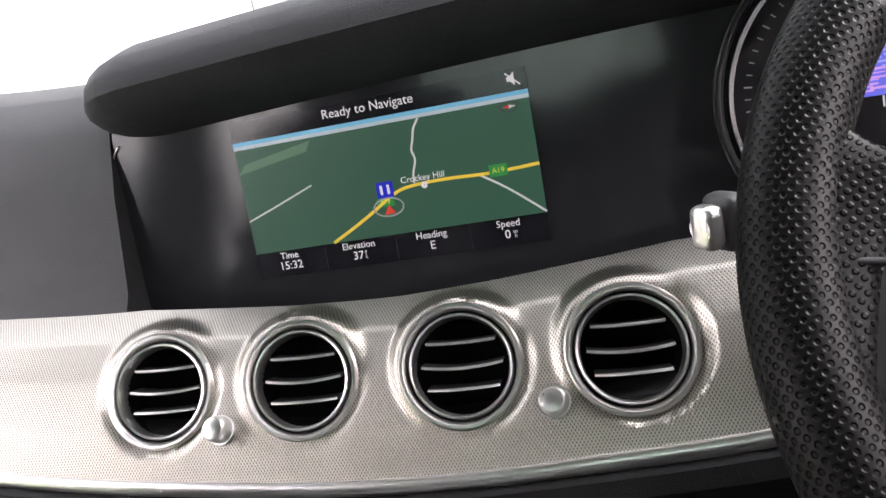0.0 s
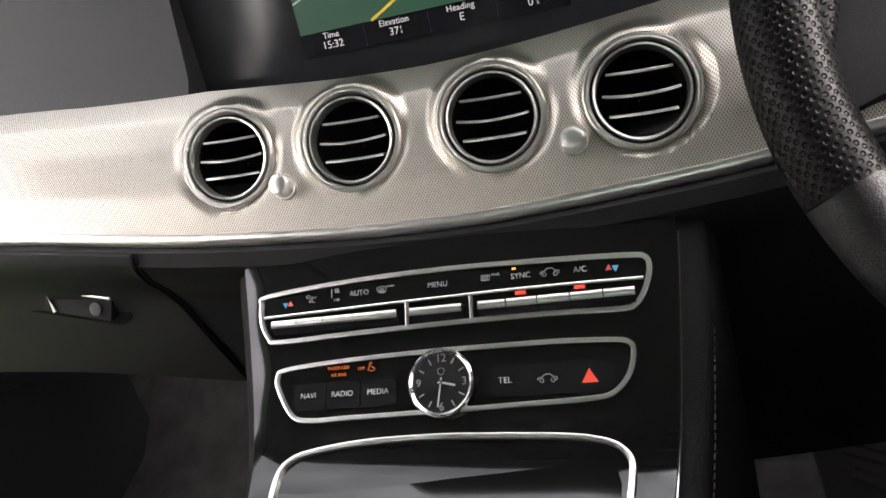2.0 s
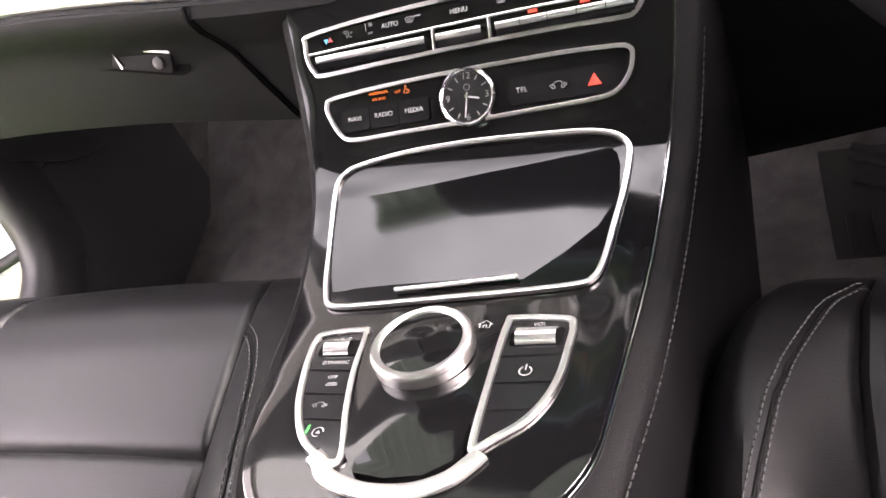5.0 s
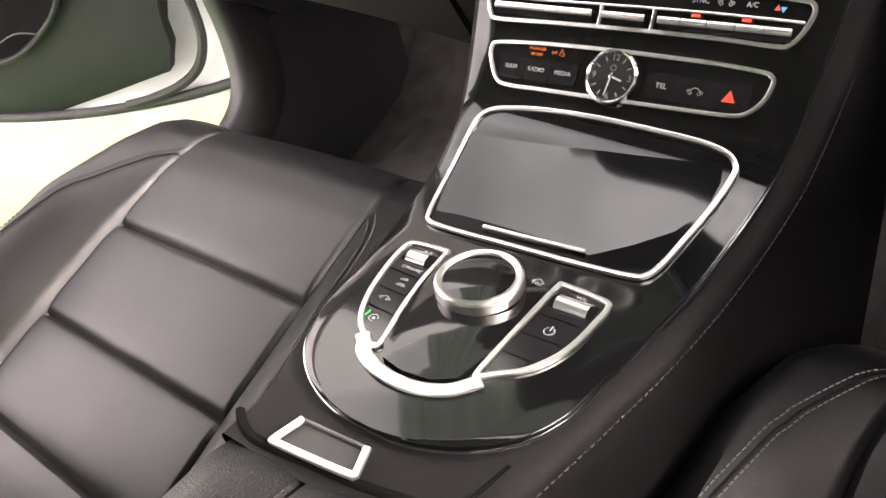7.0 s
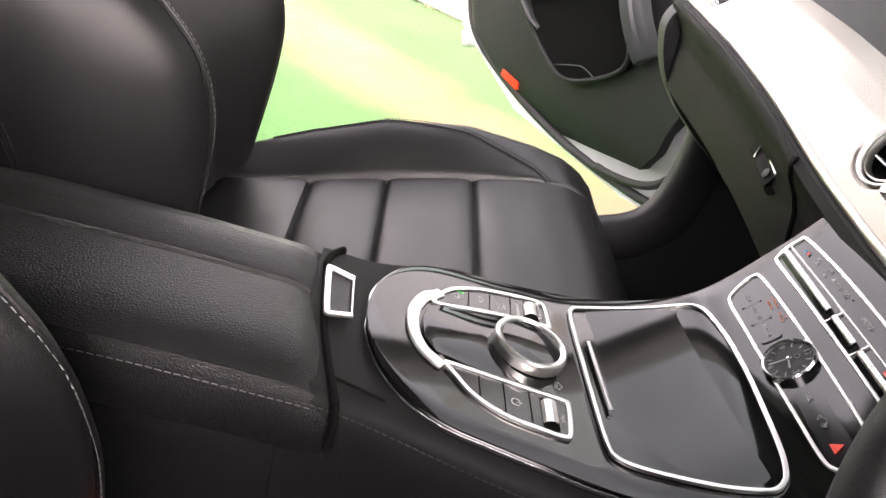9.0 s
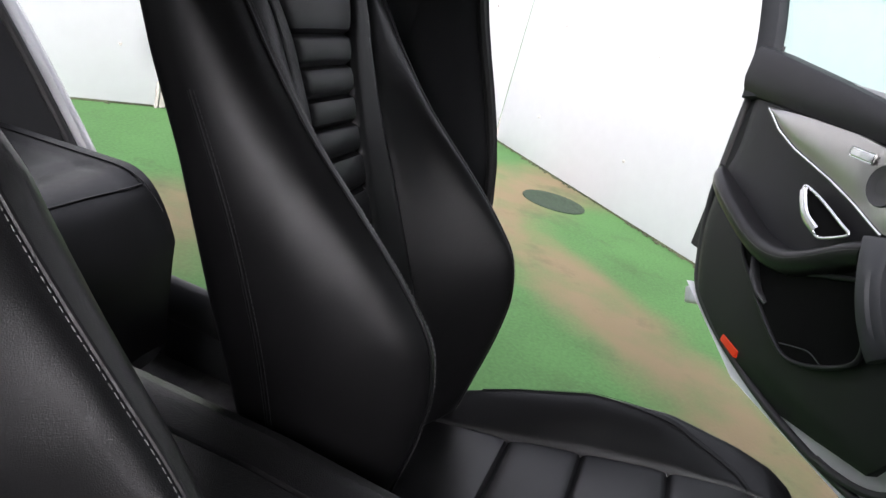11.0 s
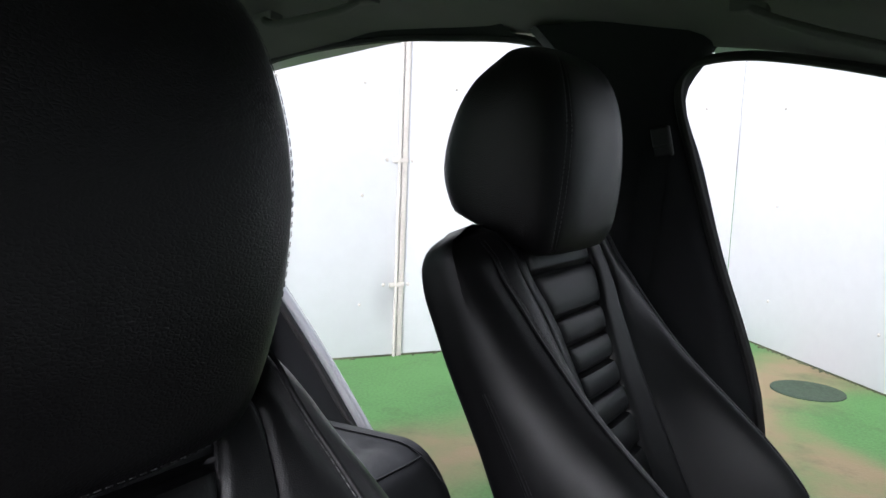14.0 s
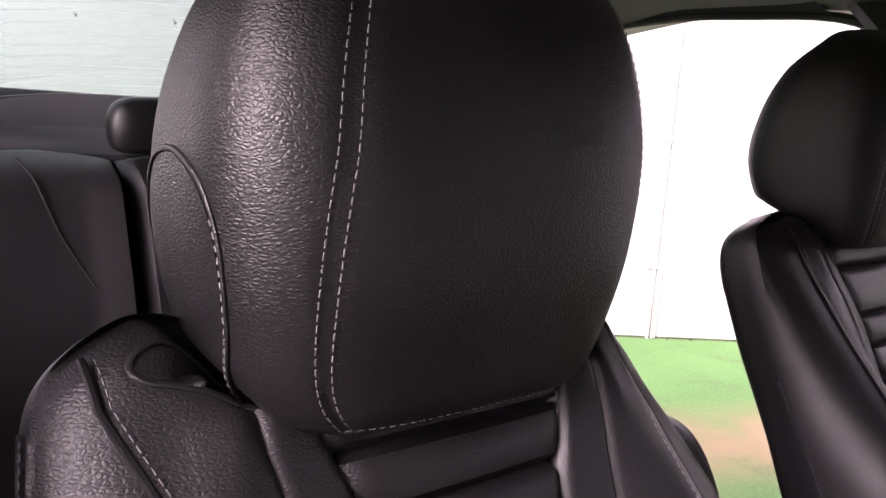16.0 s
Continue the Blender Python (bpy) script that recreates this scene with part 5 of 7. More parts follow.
def wheel_ring(a0, a1, n):
    out = []
    for i in range(n + 1):
        a = radians(a0 + (a1 - a0) * i / n)
        x, y = 0.1815 * math.cos(a), 0.1815 * math.sin(a)
        out.append(tuple(W @ Vector((x, max(y, -0.168), 0))))
    return out


def lay_uv(me, path, n, girth):
    """Unrolls a bar of n sides: along its path, and round it, in metres."""
    along = [0.0]
    for a, b in zip(path[:-1], path[1:]):
        along.append(along[-1] + (Vector(b) - Vector(a)).length)
    uv = me.uv_layers.new(name="unrolled")
    for f in me.polygons:
        js = [me.loops[k].vertex_index % n for k in f.loop_indices]
        for k, j in zip(f.loop_indices, js):
            if max(js) - min(js) > 2 and j == 0:
                j = n
            uv.data[k].uv = (along[me.loops[k].vertex_index // n], girth * j / n)


for name, a0, a1, material, label in (("grip", 145, LOWER, PERFORATED, "perforated leather grip"), ("rim", LOWER, 540 - LOWER, LEATHER_FINE, "smooth leather lower rim"), ("grip", 540 - LOWER, 395, PERFORATED, "perforated leather grip"), ("rim", 35, 145, LEATHER_FINE, "smooth leather upper rim")):
    ring = wheel_ring(a0, a1, 48)
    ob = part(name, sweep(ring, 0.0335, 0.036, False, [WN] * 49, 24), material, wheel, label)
    lay_uv(ob.data, ring, 24, 0.109)
# hub and spokes
hub = [(0.075 * math.cos(a) * (1.15 if math.sin(a) > 0 else 1), 0.062 * math.sin(a)) for a in [2 * math.pi * i / 40 for i in range(40)]]
part("airbag_cover", plate(hub, 0.035, W @ pose(0, -0.005, -0.012), 0.010), LEATHER_FINE, wheel, "black hub cover")
for sx in (-1, 1):
    rows = [[(sx * x, y0 + dy, z + dz) for dy, dz in ((-h, -0.010), (-h, 0.006), (-h * 0.6, 0.011), (h * 0.6, 0.011), (h, 0.006), (h, -0.010))] for x, y0, h, z in ((0.06, 0.004, 0.036, -0.006), (0.11, 0.004, 0.032, -0.006), (0.15, -0.006, 0.034, -0.008), (0.176, -0.014, 0.036, -0.012))]
    bm = sheet(rows, True, True)
    bm.transform(W)
    part("spoke", bm, PLASTIC, wheel, "black spoke with controls")
    # perforated leather that runs from the grip into the spoke
    inner = smoothed([(0.066, 0.1650), (0.060, 0.1560), (0.053, 0.1480), (0.048, 0.1360), (0.045, 0.1220), (0.036, 0.1320), (0.028, 0.1470), (0.0187, 0.1530), (0.0, 0.1590), (-0.022, 0.1640)], 3)
    rows, flat = [], []
    for y, xi in inner:
        xr = math.sqrt(0.176 ** 2 - y * y)
        flat += [(sx * (xr + (xi - xr) * k / 8), y) for k in range(9)]
        rows.append([(sx * (xr + (xi - xr) * k / 8), y, 0.0130 - 0.0045 * k / 8 - 0.0035 * max(0.0, k / 8 - 0.85) / 0.15) for k in range(9)])
    bm = sheet(rows)
    bm.transform(W)
    web = part("spoke_web", bm, PERFORATED, wheel, "perforated leather web of the spoke")
    uv = web.data.uv_layers.new(name="unrolled")
    for loop in web.data.loops:
        uv.data[loop.index].uv = flat[loop.vertex_index]
    part("spoke_edge", sweep([tuple(W @ Vector((sx * x, y, 0.009))) for x, y in ((0.075, 0.020), (0.11, 0.017), (0.15, 0.013), (0.170, 0.016))], 0.003), PLASTIC, wheel, "dark spoke edge")
part("spoke", block((0.045, 0.11, 0.016), W @ pose(0, -0.115, -0.006), 0.006), SATIN, wheel, "metal lower spoke")
part("column", turned([(0.05, 0.0), (0.055, -0.05), (0.07, -0.16)], 32, W @ pose(0, 0, -0.012)), PLASTIC, wheel, "black column shroud")
stalk = thing("column_stalk", "gear lever stalk with a satin metal end", "stalk")
SMX = frame_from((0.184, -0.115, 1.0215), (0, 0, 1), (-0.80, -0.60, 0.0))
part("metal_end", block((0.0195, 0.0130, 0.010), SMX @ pose(0, 0, 0.005), 0.0048, 4), RING, stalk, "satin metal end")
part("dish", turned([(0.006, 0.0094), (0.004, 0.0088), (0.0005, 0.0086)], 20, SMX), CHROME, stalk)
part("collar", block((0.0250, 0.0185, 0.012), SMX @ pose(0, 0, -0.0055), 0.0055, 4), PLASTIC, stalk)
part("arm", sweep([(0.195, -0.114, 1.0215), (0.24, -0.105, 1.015), (0.31, -0.09, 1.005)], 0.018, 0.022, n=12), PLASTIC, stalk)

# ---------------------------------------------------------------- front seats
SEAT_X = 0.365
POCKET = (0.440, -0.924, 0.110, 0.020)


def seat(sx, label, dy=0.0, dz=0.0, cy=0.0, broad=1.0, bz=0.0, cw=1.0, corner=0.0, cz=0.0, taper=0.0, hu=0.0, skin=LEATHER_FINE):
    root = thing("front_seat", label, "seat", group="front seats")

    def P(u, y, z):
        return (sx * (SEAT_X - u), y + dy, z + dz)

    seams_y = [-0.363, -0.483, -0.589]
    ins = 0.155
    us = sorted(set([round(-0.275 + 0.55 * i / 60, 4) for i in range(61)] + [round(s * (ins + d), 4) for s in (-1, 1) for d in (-0.006, -0.003, 0, 0.003, 0.006)]))
    yy = sorted(set([round(-0.76 + 0.55 * i / 50, 4) for i in range(51)] + [-0.20, -0.19, -0.18, -0.174, -0.168, -0.164, -0.161, -0.160] + [round(s + d, 4) for s in seams_y for d in (-0.006, -0.003, 0, 0.003, 0.006)]))

    def top(u, y):
        base = lerp(y, [-0.76, -0.589, -0.483, -0.363, -0.28, -0.23, -0.20, -0.18, -0.168, -0.162, -0.160], [0.588, 0.620, 0.647, 0.674, 0.690, 0.692, 0.684, 0.668, 0.648, 0.628, 0.60])
        side = lerp(y, [-0.76, -0.66, -0.60, -0.50, -0.38, -0.28, -0.20, -0.16], [0.0, 0.030, 0.046, 0.060, 0.050, 0.022, 0.004, 0.0])
        a = abs(u)
        if a < ins:
            z = base + 0.004 * (1 - (a / ins) ** 2)
            for i, s in enumerate(seams_y):
                z -= 0.007 * math.exp(-((y - s) / 0.003) ** 2)
                z -= 0.003 * math.exp(-((y - s) / 0.012) ** 2)
        else:
            f = (a - ins) / 0.12
            z = base + side * math.sin(min(1, f * 1.45) * math.pi / 2) ** 1.1 - 0.13 * max(0, f - 0.6) ** 2.0 * 4.0
        if y < -0.19:
            z -= 0.007 * math.exp(-((a - ins) / 0.003) ** 2)
        return z

    def wide(y):
        return lerp(y, [-0.76, -0.4, -0.28, -0.22, -0.18, -0.165, -0.16], [1.0, 1.0, 0.985 - 0.04 * corner, 0.955 - 0.11 * corner, 0.91 - 0.25 * corner, 0.88 - 0.36 * corner, 0.86 - 0.42 * corner]) * cw

    rows = [[P(u * wide(y), y + cy, top(u, y) + cz) for u in us] for y in yy]
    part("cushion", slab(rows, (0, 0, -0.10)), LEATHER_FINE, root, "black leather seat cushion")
    part("seat_base", block((0.46, 0.50, 0.14), Matrix.Translation(P(0, -0.47, 0.46)), 0.03, 3), PLASTIC, root, "black plastic seat base")
    for s in (-1, 1):
        path = smoothed([(0.224, -0.66), (0.223, -0.56), (0.220, -0.46), (0.206, -0.376), (0.198, -0.351), (0.185, -0.313), (0.169, -0.281), (0.150, -0.261)], 10)
        shift = 0.06 * corner / 0.6
        for off in (0.0, 0.003, 0.009):
            row = []
            for k, (u, y) in enumerate(path):
                q, r = path[max(0, k - 1)], path[min(len(path) - 1, k + 1)]
                t = Vector((r[0] - q[0], r[1] - q[1])).normalized()
                u2, y2 = u + t.y * (off + 0.003), min(-0.20, y - t.x * (off + 0.003) + shift)
                row.append(P(s * u2 * wide(y2), y2 + cy, top(u2, y2) + cz + 0.0008))
            if off == 0.003:
                part("piping", sweep(row, 0.0026, 0.0016, n=6), DECK, root, "raised seam")
            else:
                stitches(row, [(0, 0, 1)] * len(row), root, 0.0055, 0.0040, 0.0012, STITCH if s > 0 else THREAD_DARK)
    # backrest
    B, e, nn = Vector((0, -0.745, 0.66)), Vector((0, -0.387, 0.922)), Vector((0, 0.922, 0.387))
    qv = [0.546 if taper else 0.570, 0.510, 0.472, 0.435, 0.399, 0.361, 0.314, 0.262, 0.200]
    vs = sorted(set([round(-0.06 + 0.66 * i / 60, 4) for i in range(61)] + [0.605, 0.610, 0.614, 0.618, 0.622, 0.626, 0.630, 0.633, 0.636, 0.638, 0.640, 0.6415, 0.6425, 0.643] + [round(q + d, 4) for q in qv for d in (-0.005, -0.0025, 0, 0.0025, 0.005)]))
    bp = soft_table([-0.06, 0.0, 0.054, 0.116, 0.18, 0.25, 0.30, 0.35, 0.40, 0.50, 0.57, 0.63], [0.04, 0.08, 0.115, 0.148, 0.158, 0.132, 0.108, 0.082, 0.056, 0.020, 0.002, 0.0], -0.06, 0.63, 0.018)
    bw = soft_table([-0.06, 0.0, 0.10, 0.25, 0.40, 0.50, 0.575, 0.61, 0.626, 0.637, 0.643], [0.205, 0.212, 0.225, 0.235, 0.237, 0.237, 0.235, 0.231, 0.224, 0.210, 0.180], -0.06, 0.643, 0.005)
    bt = soft_table([-0.06, 0.2, 0.4, 0.5, 0.59, 0.625, 0.643], [0.070, 0.070, 0.072, 0.082, 0.086, 0.078, 0.060], -0.06, 0.643, 0.01)
    ridge_l, ridge_r = [], []

    def nar(v, u=1):
        return 1 - taper * (1.0 if u > 0 else 0.1) * lerp(v, [0.30, 0.40, 0.50, 0.60, 0.643], [0.0, 0.03, 0.08, 0.15, 0.18])

    def droop(u, v):
        return taper * (0.045 if u > 0 else 0.014) * max(0.0, (abs(u) - 0.10) / 0.12) ** 2 * max(0.0, min(1.0, (v - 0.46) / 0.16))

    def lip(u, v):
        a = max(0.0, min(1.0, (0.178 - abs(u)) / 0.05))
        b = max(0.0, min(1.0, (v - 0.565) / 0.075))
        return taper * 0.046 * a * a * (3 - 2 * a) * b * b * (3 - 2 * b)

    def ridge_u(v, w):
        return 0.176 + (0.033 * taper * lerp(v, [0.50, 0.53, 0.56, 0.60, 0.64], [0.0, 0.06, 0.4, 0.88, 1.0]) if w < 0 else 0.0)

    rows = []
    for v in vs:
        p, w, t = bp(v) * (1 - 0.17 * taper), bw(v), bt(v)
        top_in = lerp(v, [0.53, 0.60, 0.63, 0.643], [0.0, 0.006, 0.018, 0.036]) if not taper else 0.004 * max(0.0, min(1.0, (v - 0.53) / 0.06)) + 0.046 * (1 - math.sqrt(max(0.0, 1 - (max(0.0, v - 0.595) / 0.0482) ** 2)))
        r = 0.176
        quilt = lerp(v, [0.42, 0.50, 0.56, 0.60], [0.0, 0.012, 0.034, 0.036])
        half = smoothed([(0.0, 0.0), (0.030, 0.0), (0.058 + quilt, 0.0), (0.066 + quilt, 0.001), (0.104 + quilt * 0.7, 0.006 + 0.12 * p), (0.112 + quilt * 0.6, 0.005 + 0.17 * p), (0.138 + quilt * 0.2, 0.008 + 0.50 * p), (0.160, 0.004 + 0.90 * p), (r, p), (r + (w - r) * 0.45, 0.86 * p - 0.003), (r + (w - r) * 0.82, 0.52 * p - 0.012), (w, 0.15 * p - 0.026),
                         (w * 0.995, -t * 0.6), (w * 0.965, -t * 0.88), (w * 0.84, -t), (w * 0.4, -t * 1.05), (0.0, -t * 1.06)], 5)
        ring = []
        for u, d in half:
            front = d > -0.02
            if front:
                d -= top_in
            if u < 0.062 + quilt and front:
                d += 0.0035 * (1 - (u / (0.062 + quilt)) ** 2)
                for q in qv:
                    d -= 0.008 * math.exp(-((v - q) / 0.003) ** 2) + 0.003 * math.exp(-((v - q) / 0.009) ** 2)
            if front:
                d -= 0.006 * math.exp(-((u - 0.062 - quilt) / 0.0035) ** 2)
                d -= 0.003 * math.exp(-((u - 0.109 - quilt * 0.65) / 0.003) ** 2)
            ring.append((u, d))
        full = ring + [(-u, d) for u, d in ring[-2:0:-1]]
        sink = 0.030 * max(0.0, (v - 0.575) / 0.068)
        rows.append([P(u * nar(v, u), (B + e * v + nn * d).y, (B + e * v + nn * d).z + bz - droop(u, v) - lip(u, v) * max(0.0, min(1.0, (d + 0.075) / 0.03)) - sink * (1.0 if d < -0.030 else 0.0) * min(1.0, max(0.0, (0.150 - abs(u)) / 0.04))) for u, d in full])
        if v < 0.630:
            fr = [q for q in ring[:45]]
            for w, ridge in ((1, ridge_l), (-1, ridge_r)):
                ur = ridge_u(v, w)
                dr = float(np.interp(ur, [q[0] for q in fr], [q[1] for q in fr]))
                c = B + e * v + nn * (dr + 0.0008) + Vector((0, 0, bz))
                ridge.append(P(w * ur * nar(v, w), c.y, c.z - droop(w * ur, v) - lip(ur, v)))
    # the top closes in a soft hollow under the headrest
    mid = sum((Vector(q) for q in rows[-1]), Vector()) / len(rows[-1])
    last = [Vector(q) for q in rows[-1]]
    for f, h in ((0.965, 0.0022), (0.92, 0.0030), (0.86, 0.0022), (0.78, -0.001), (0.66, -0.006), (0.5, -0.010), (0.3, -0.012), (0.1, -0.012)):
        rows.append([tuple(mid + (q - mid) * f + Vector((0, 0, h))) for q in last])
    bm = sheet(rows, True, True)
    if taper:
        # a broad soft roll over the shoulders, and an oval hollow for the posts
        bm.verts.ensure_lookup_table()
        n = len(rows[0])
        high = [q for q in bm.verts[vs.index(0.6) * n:]]
        for _ in range(14):
            bmesh.ops.smooth_vert(bm, verts=high, factor=0.5, use_axis_x=True, use_axis_y=True, use_axis_z=True)
        for q in high:
            f = math.hypot((q.co.x - POCKET[0]) / POCKET[2], (q.co.y - POCKET[1]) / POCKET[3])
            if f < 1 and q.co.z > 1.14:
                q.co.z -= 0.016 * min(1.0, 2.5 * (1 - f))
    bmesh.ops.recalc_face_normals(bm, faces=bm.faces)
    skin_tree = BVHTree.FromBMesh(bm)
    back = part("backrest", bm, skin, root, "black leather backrest with quilted centre")
    if taper:
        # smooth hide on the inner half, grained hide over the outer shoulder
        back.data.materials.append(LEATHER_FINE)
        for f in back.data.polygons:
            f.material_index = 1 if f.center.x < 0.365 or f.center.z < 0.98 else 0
    for ridge in (ridge_l, ridge_r):
        part("piping", sweep(ridge, 0.0042, 0.0030, ups=[tuple(nn)] * len(ridge), n=6), LEATHER_FINE, root, "raised seam")
    for ridge, w in ((ridge_l, 1), (ridge_r, -1)):
        stitches([(q[0] + sx * w * 0.0055, q[1] + 0.0016, q[2] + 0.0006) for q in ridge], [tuple(nn)] * len(ridge), root, 0.0060, 0.0042, 0.0008, STITCH)
    # stitched seam along each side of the backrest
    for w in (-1, 1):
        line = []
        for k in range(41):
            v = 0.04 + (0.42 if not taper else 0.56) * k / 40
            q = B + e * v + nn * (-0.030 + 0.02 * math.sin(math.pi * k / 40)) + Vector((0, 0, bz))
            line.append(P(w * (bw(v) * nar(v, w) + 0.0012), q.y, q.z - droop(w * bw(v), v)))
        side_up = [(-sx * w, 0, 0)] * 41
        part("piping", sweep(line, 0.0040, 0.0022, ups=side_up, n=6), LEATHER_FINE, root, "raised seam")
        stitches([(q[0], q[1] + 0.005, q[2] + 0.002) for q in line], side_up, root, 0.0060, 0.0042, 0.0011, THREAD_DARK)
    # rounded pocket round the headrest posts
    if taper:
        ring = []
        for k in range(64):
            a = 2 * math.pi * k / 64
            hit = skin_tree.ray_cast(Vector((POCKET[0] + POCKET[2] * math.cos(a), POCKET[1] + POCKET[3] * math.sin(a), 1.4)), Vector((0, 0, -1)))[0]
            ring.append(tuple(hit + Vector((0, 0, 0.0004))))
        part("post_pocket", sweep(ring, 0.0042, 0.0030, True, [(0, 0.3, 1)] * 64, 8), LEATHER_FINE, root, "sewn rim round the posts")
        part("post_socket", turned([(0.0085, -0.012), (0.0085, 0.002), (0.0070, 0.0036), (0.001, 0.0036)], 24, Matrix.Translation((0.5235, -0.9185, 1.190))), CHROME, root, "chrome post socket")
    else:
        PM = Matrix.Translation(P(0.0, -1.012, 1.222 + bz)) @ Matrix.Diagonal((2.2, 0.85, 1, 1))
        part("post_pocket", turned([(0.044, 0.0), (0.050, 0.004), (0.056, 0.004), (0.060, -0.002)], 32, PM, False), LEATHER_FINE, root, "sewn rim round the posts")
        part("post_well", turned([(0.044, 0.001), (0.001, 0.0005)], 24, PM, True), PLASTIC, root)
    # headrest
    if taper:
        prof = [(1.206, -0.965, -1.012, 0.056), (1.209, -0.950, -1.031, 0.088), (1.218, -0.937, -1.054, 0.113), (1.245, -0.930, -1.090, 0.134), (1.30, -0.920, -1.112, 0.1475), (1.366, -0.920, -1.101, 0.149), (1.424, -0.933, -1.074, 0.135),
                (1.460, -0.952, -1.042, 0.110), (1.478, -0.975, -1.028, 0.077), (1.483, -0.988, -1.006, 0.041)]
    else:
        prof = [(1.206, -0.965, -1.012, 0.060), (1.209, -0.950, -1.030, 0.095), (1.218, -0.937, -1.052, 0.115), (1.245, -0.926, -1.086, 0.129), (1.30, -0.920, -1.108, 0.137), (1.36, -0.923, -1.098, 0.138), (1.41, -0.935, -1.074, 0.127),
                (1.442, -0.953, -1.042, 0.105), (1.458, -0.975, -1.028, 0.075), (1.462, -0.988, -1.006, 0.040)]
    prof = smoothed(prof, 6)

    def head_point(q, k, grow=0.0):
        z, yf, yk, a = prof[k]
        c, h = (yf + yk) / 2, (yf - yk) / 2 + grow
        cx, cy = math.cos(q), math.sin(q)
        return P(hu + abs(cx) ** (2 / 3.4) * math.copysign(a * broad + grow, cx), c + abs(cy) ** (2 / 3.0) * math.copysign(h, cy), z + 0.034 * max(0.0, 1 - (z - 1.206) / 0.050) * max(0.0, min(1.0, 0.35 - cy)))

    inboard = 0.42 if taper else 0.0

    def seam_at(k):
        return 1.05 - 0.14 * max(0.0, min(1.0, (1.36 - prof[k][0]) / 0.13))

    rows = []
    for k in range(len(prof)):
        row = []
        for i in range(96):
            q = 2 * math.pi * i / 96
            seam = 0.0
            for qs in (seam_at(k) - inboard, math.pi - seam_at(k)):
                seam -= 0.0022 * math.exp(-((q - qs) / 0.022) ** 2)
            row.append(head_point(q, k, seam))
        rows.append(row)
    head = part("headrest", sheet(rows, True, True), LEATHER, root, "padded black leather headrest")
    for side in (0, 1):
        for d in (-0.045, 0.045):
            ks = range(3, len(prof) - 8)
            qs = {k: (seam_at(k) - inboard if side == 0 else math.pi - seam_at(k)) + d for k in ks}
            line = [head_point(qs[k], k, 0.0004) for k in ks]
            ups = [tuple(Vector(head_point(qs[k], k, 0.05)) - Vector(head_point(qs[k], k, 0.0))) for k in ks]
            stitches(line, ups, head, 0.0060, 0.0040, 0.0009)
    if taper:
        qs = [math.pi - 0.93 - 1.5 * i / 50 for i in range(51)]
        line = [head_point(q, 11, 0.0004) for q in qs]
        stitches(line, [tuple(Vector(head_point(q, 11, 0.05)) - Vector(head_point(q, 11, 0.0))) for q in qs], head, 0.0060, 0.0042, 0.0009, THREAD_DARK)
    # arch seam on the side
    flat = smoothed([(-0.988, 1.215), (-0.983, 1.237), (-0.970, 1.27), (-0.967, 1.31), (-0.978, 1.338), (-1.006, 1.352), (-1.040, 1.346), (-1.062, 1.32), (-1.075, 1.29), (-1.075, 1.25)], 6)

    def on_side(side, y, z, out):
        yf, yk, a = (float(np.interp(z, [q[0] for q in prof], [q[k] for q in prof])) for k in (1, 2, 3))
        t = max(-0.985, min(0.985, (y - (yf + yk) / 2) / ((yf - yk) / 2)))
        return P(hu + side * (a * broad * (1 - abs(t) ** 3.0) ** (1 / 3.4) + out), y, z)

    for side in (-1,):
        arch = [on_side(side, y, z, 0.0002) for y, z in flat]
        ups = [(-sx * side, -0.4, 0)] * len(arch)
        part("side_seam", sweep(arch, 0.0036, 0.0026, ups=ups, n=8), LEATHER, head, "sewn arch on the side")
        part("seam_gap", sweep([on_side(side, y - 0.0026, z - 0.0012, 0.0003) for y, z in flat], 0.0014, 0.0012, ups=ups, n=6), GAP_SHADE, head)
        stitches([on_side(side, y, z, 0.0016) for y, z in flat[:22]], ups[:22], head, 0.0060, 0.0038, 0.0011, STITCH)
    for u in (-0.066, 0.085):
        part("post", turned([(0.006, 0), (0.006, 0.10)], 12, Matrix.Translation(P(u, -1.035, 1.15))), CHROME, head, "chrome headrest post")
    return root


seat(-1, "black leather passenger seat with quilted backrest", broad=0.96, hu=0.012)
seat(1, "black leather driver seat with stitched headrest", 0.068, -0.048, -0.090, 1.0, 0.034, 0.875, 0.6, 0.028, 1.0, -0.0095, LEATHER)
part_belt = thing("belt_buckle", "seat belt buckle with a red release button", "seat belt buckle")
part("body", block((0.03, 0.045, 0.10), pose(0.178, -0.585, 0.665, 10), 0.006), PLASTIC, part_belt)
part("button", block((0.022, 0.034, 0.010), pose(0.178, -0.577, 0.716, 10), 0.003), RED_PLASTIC, part_belt, "red release button")

# ---------------------------------------------------------------- armrest
arm = thing("armrest", "black leather split armrest on the centre console", "armrest")


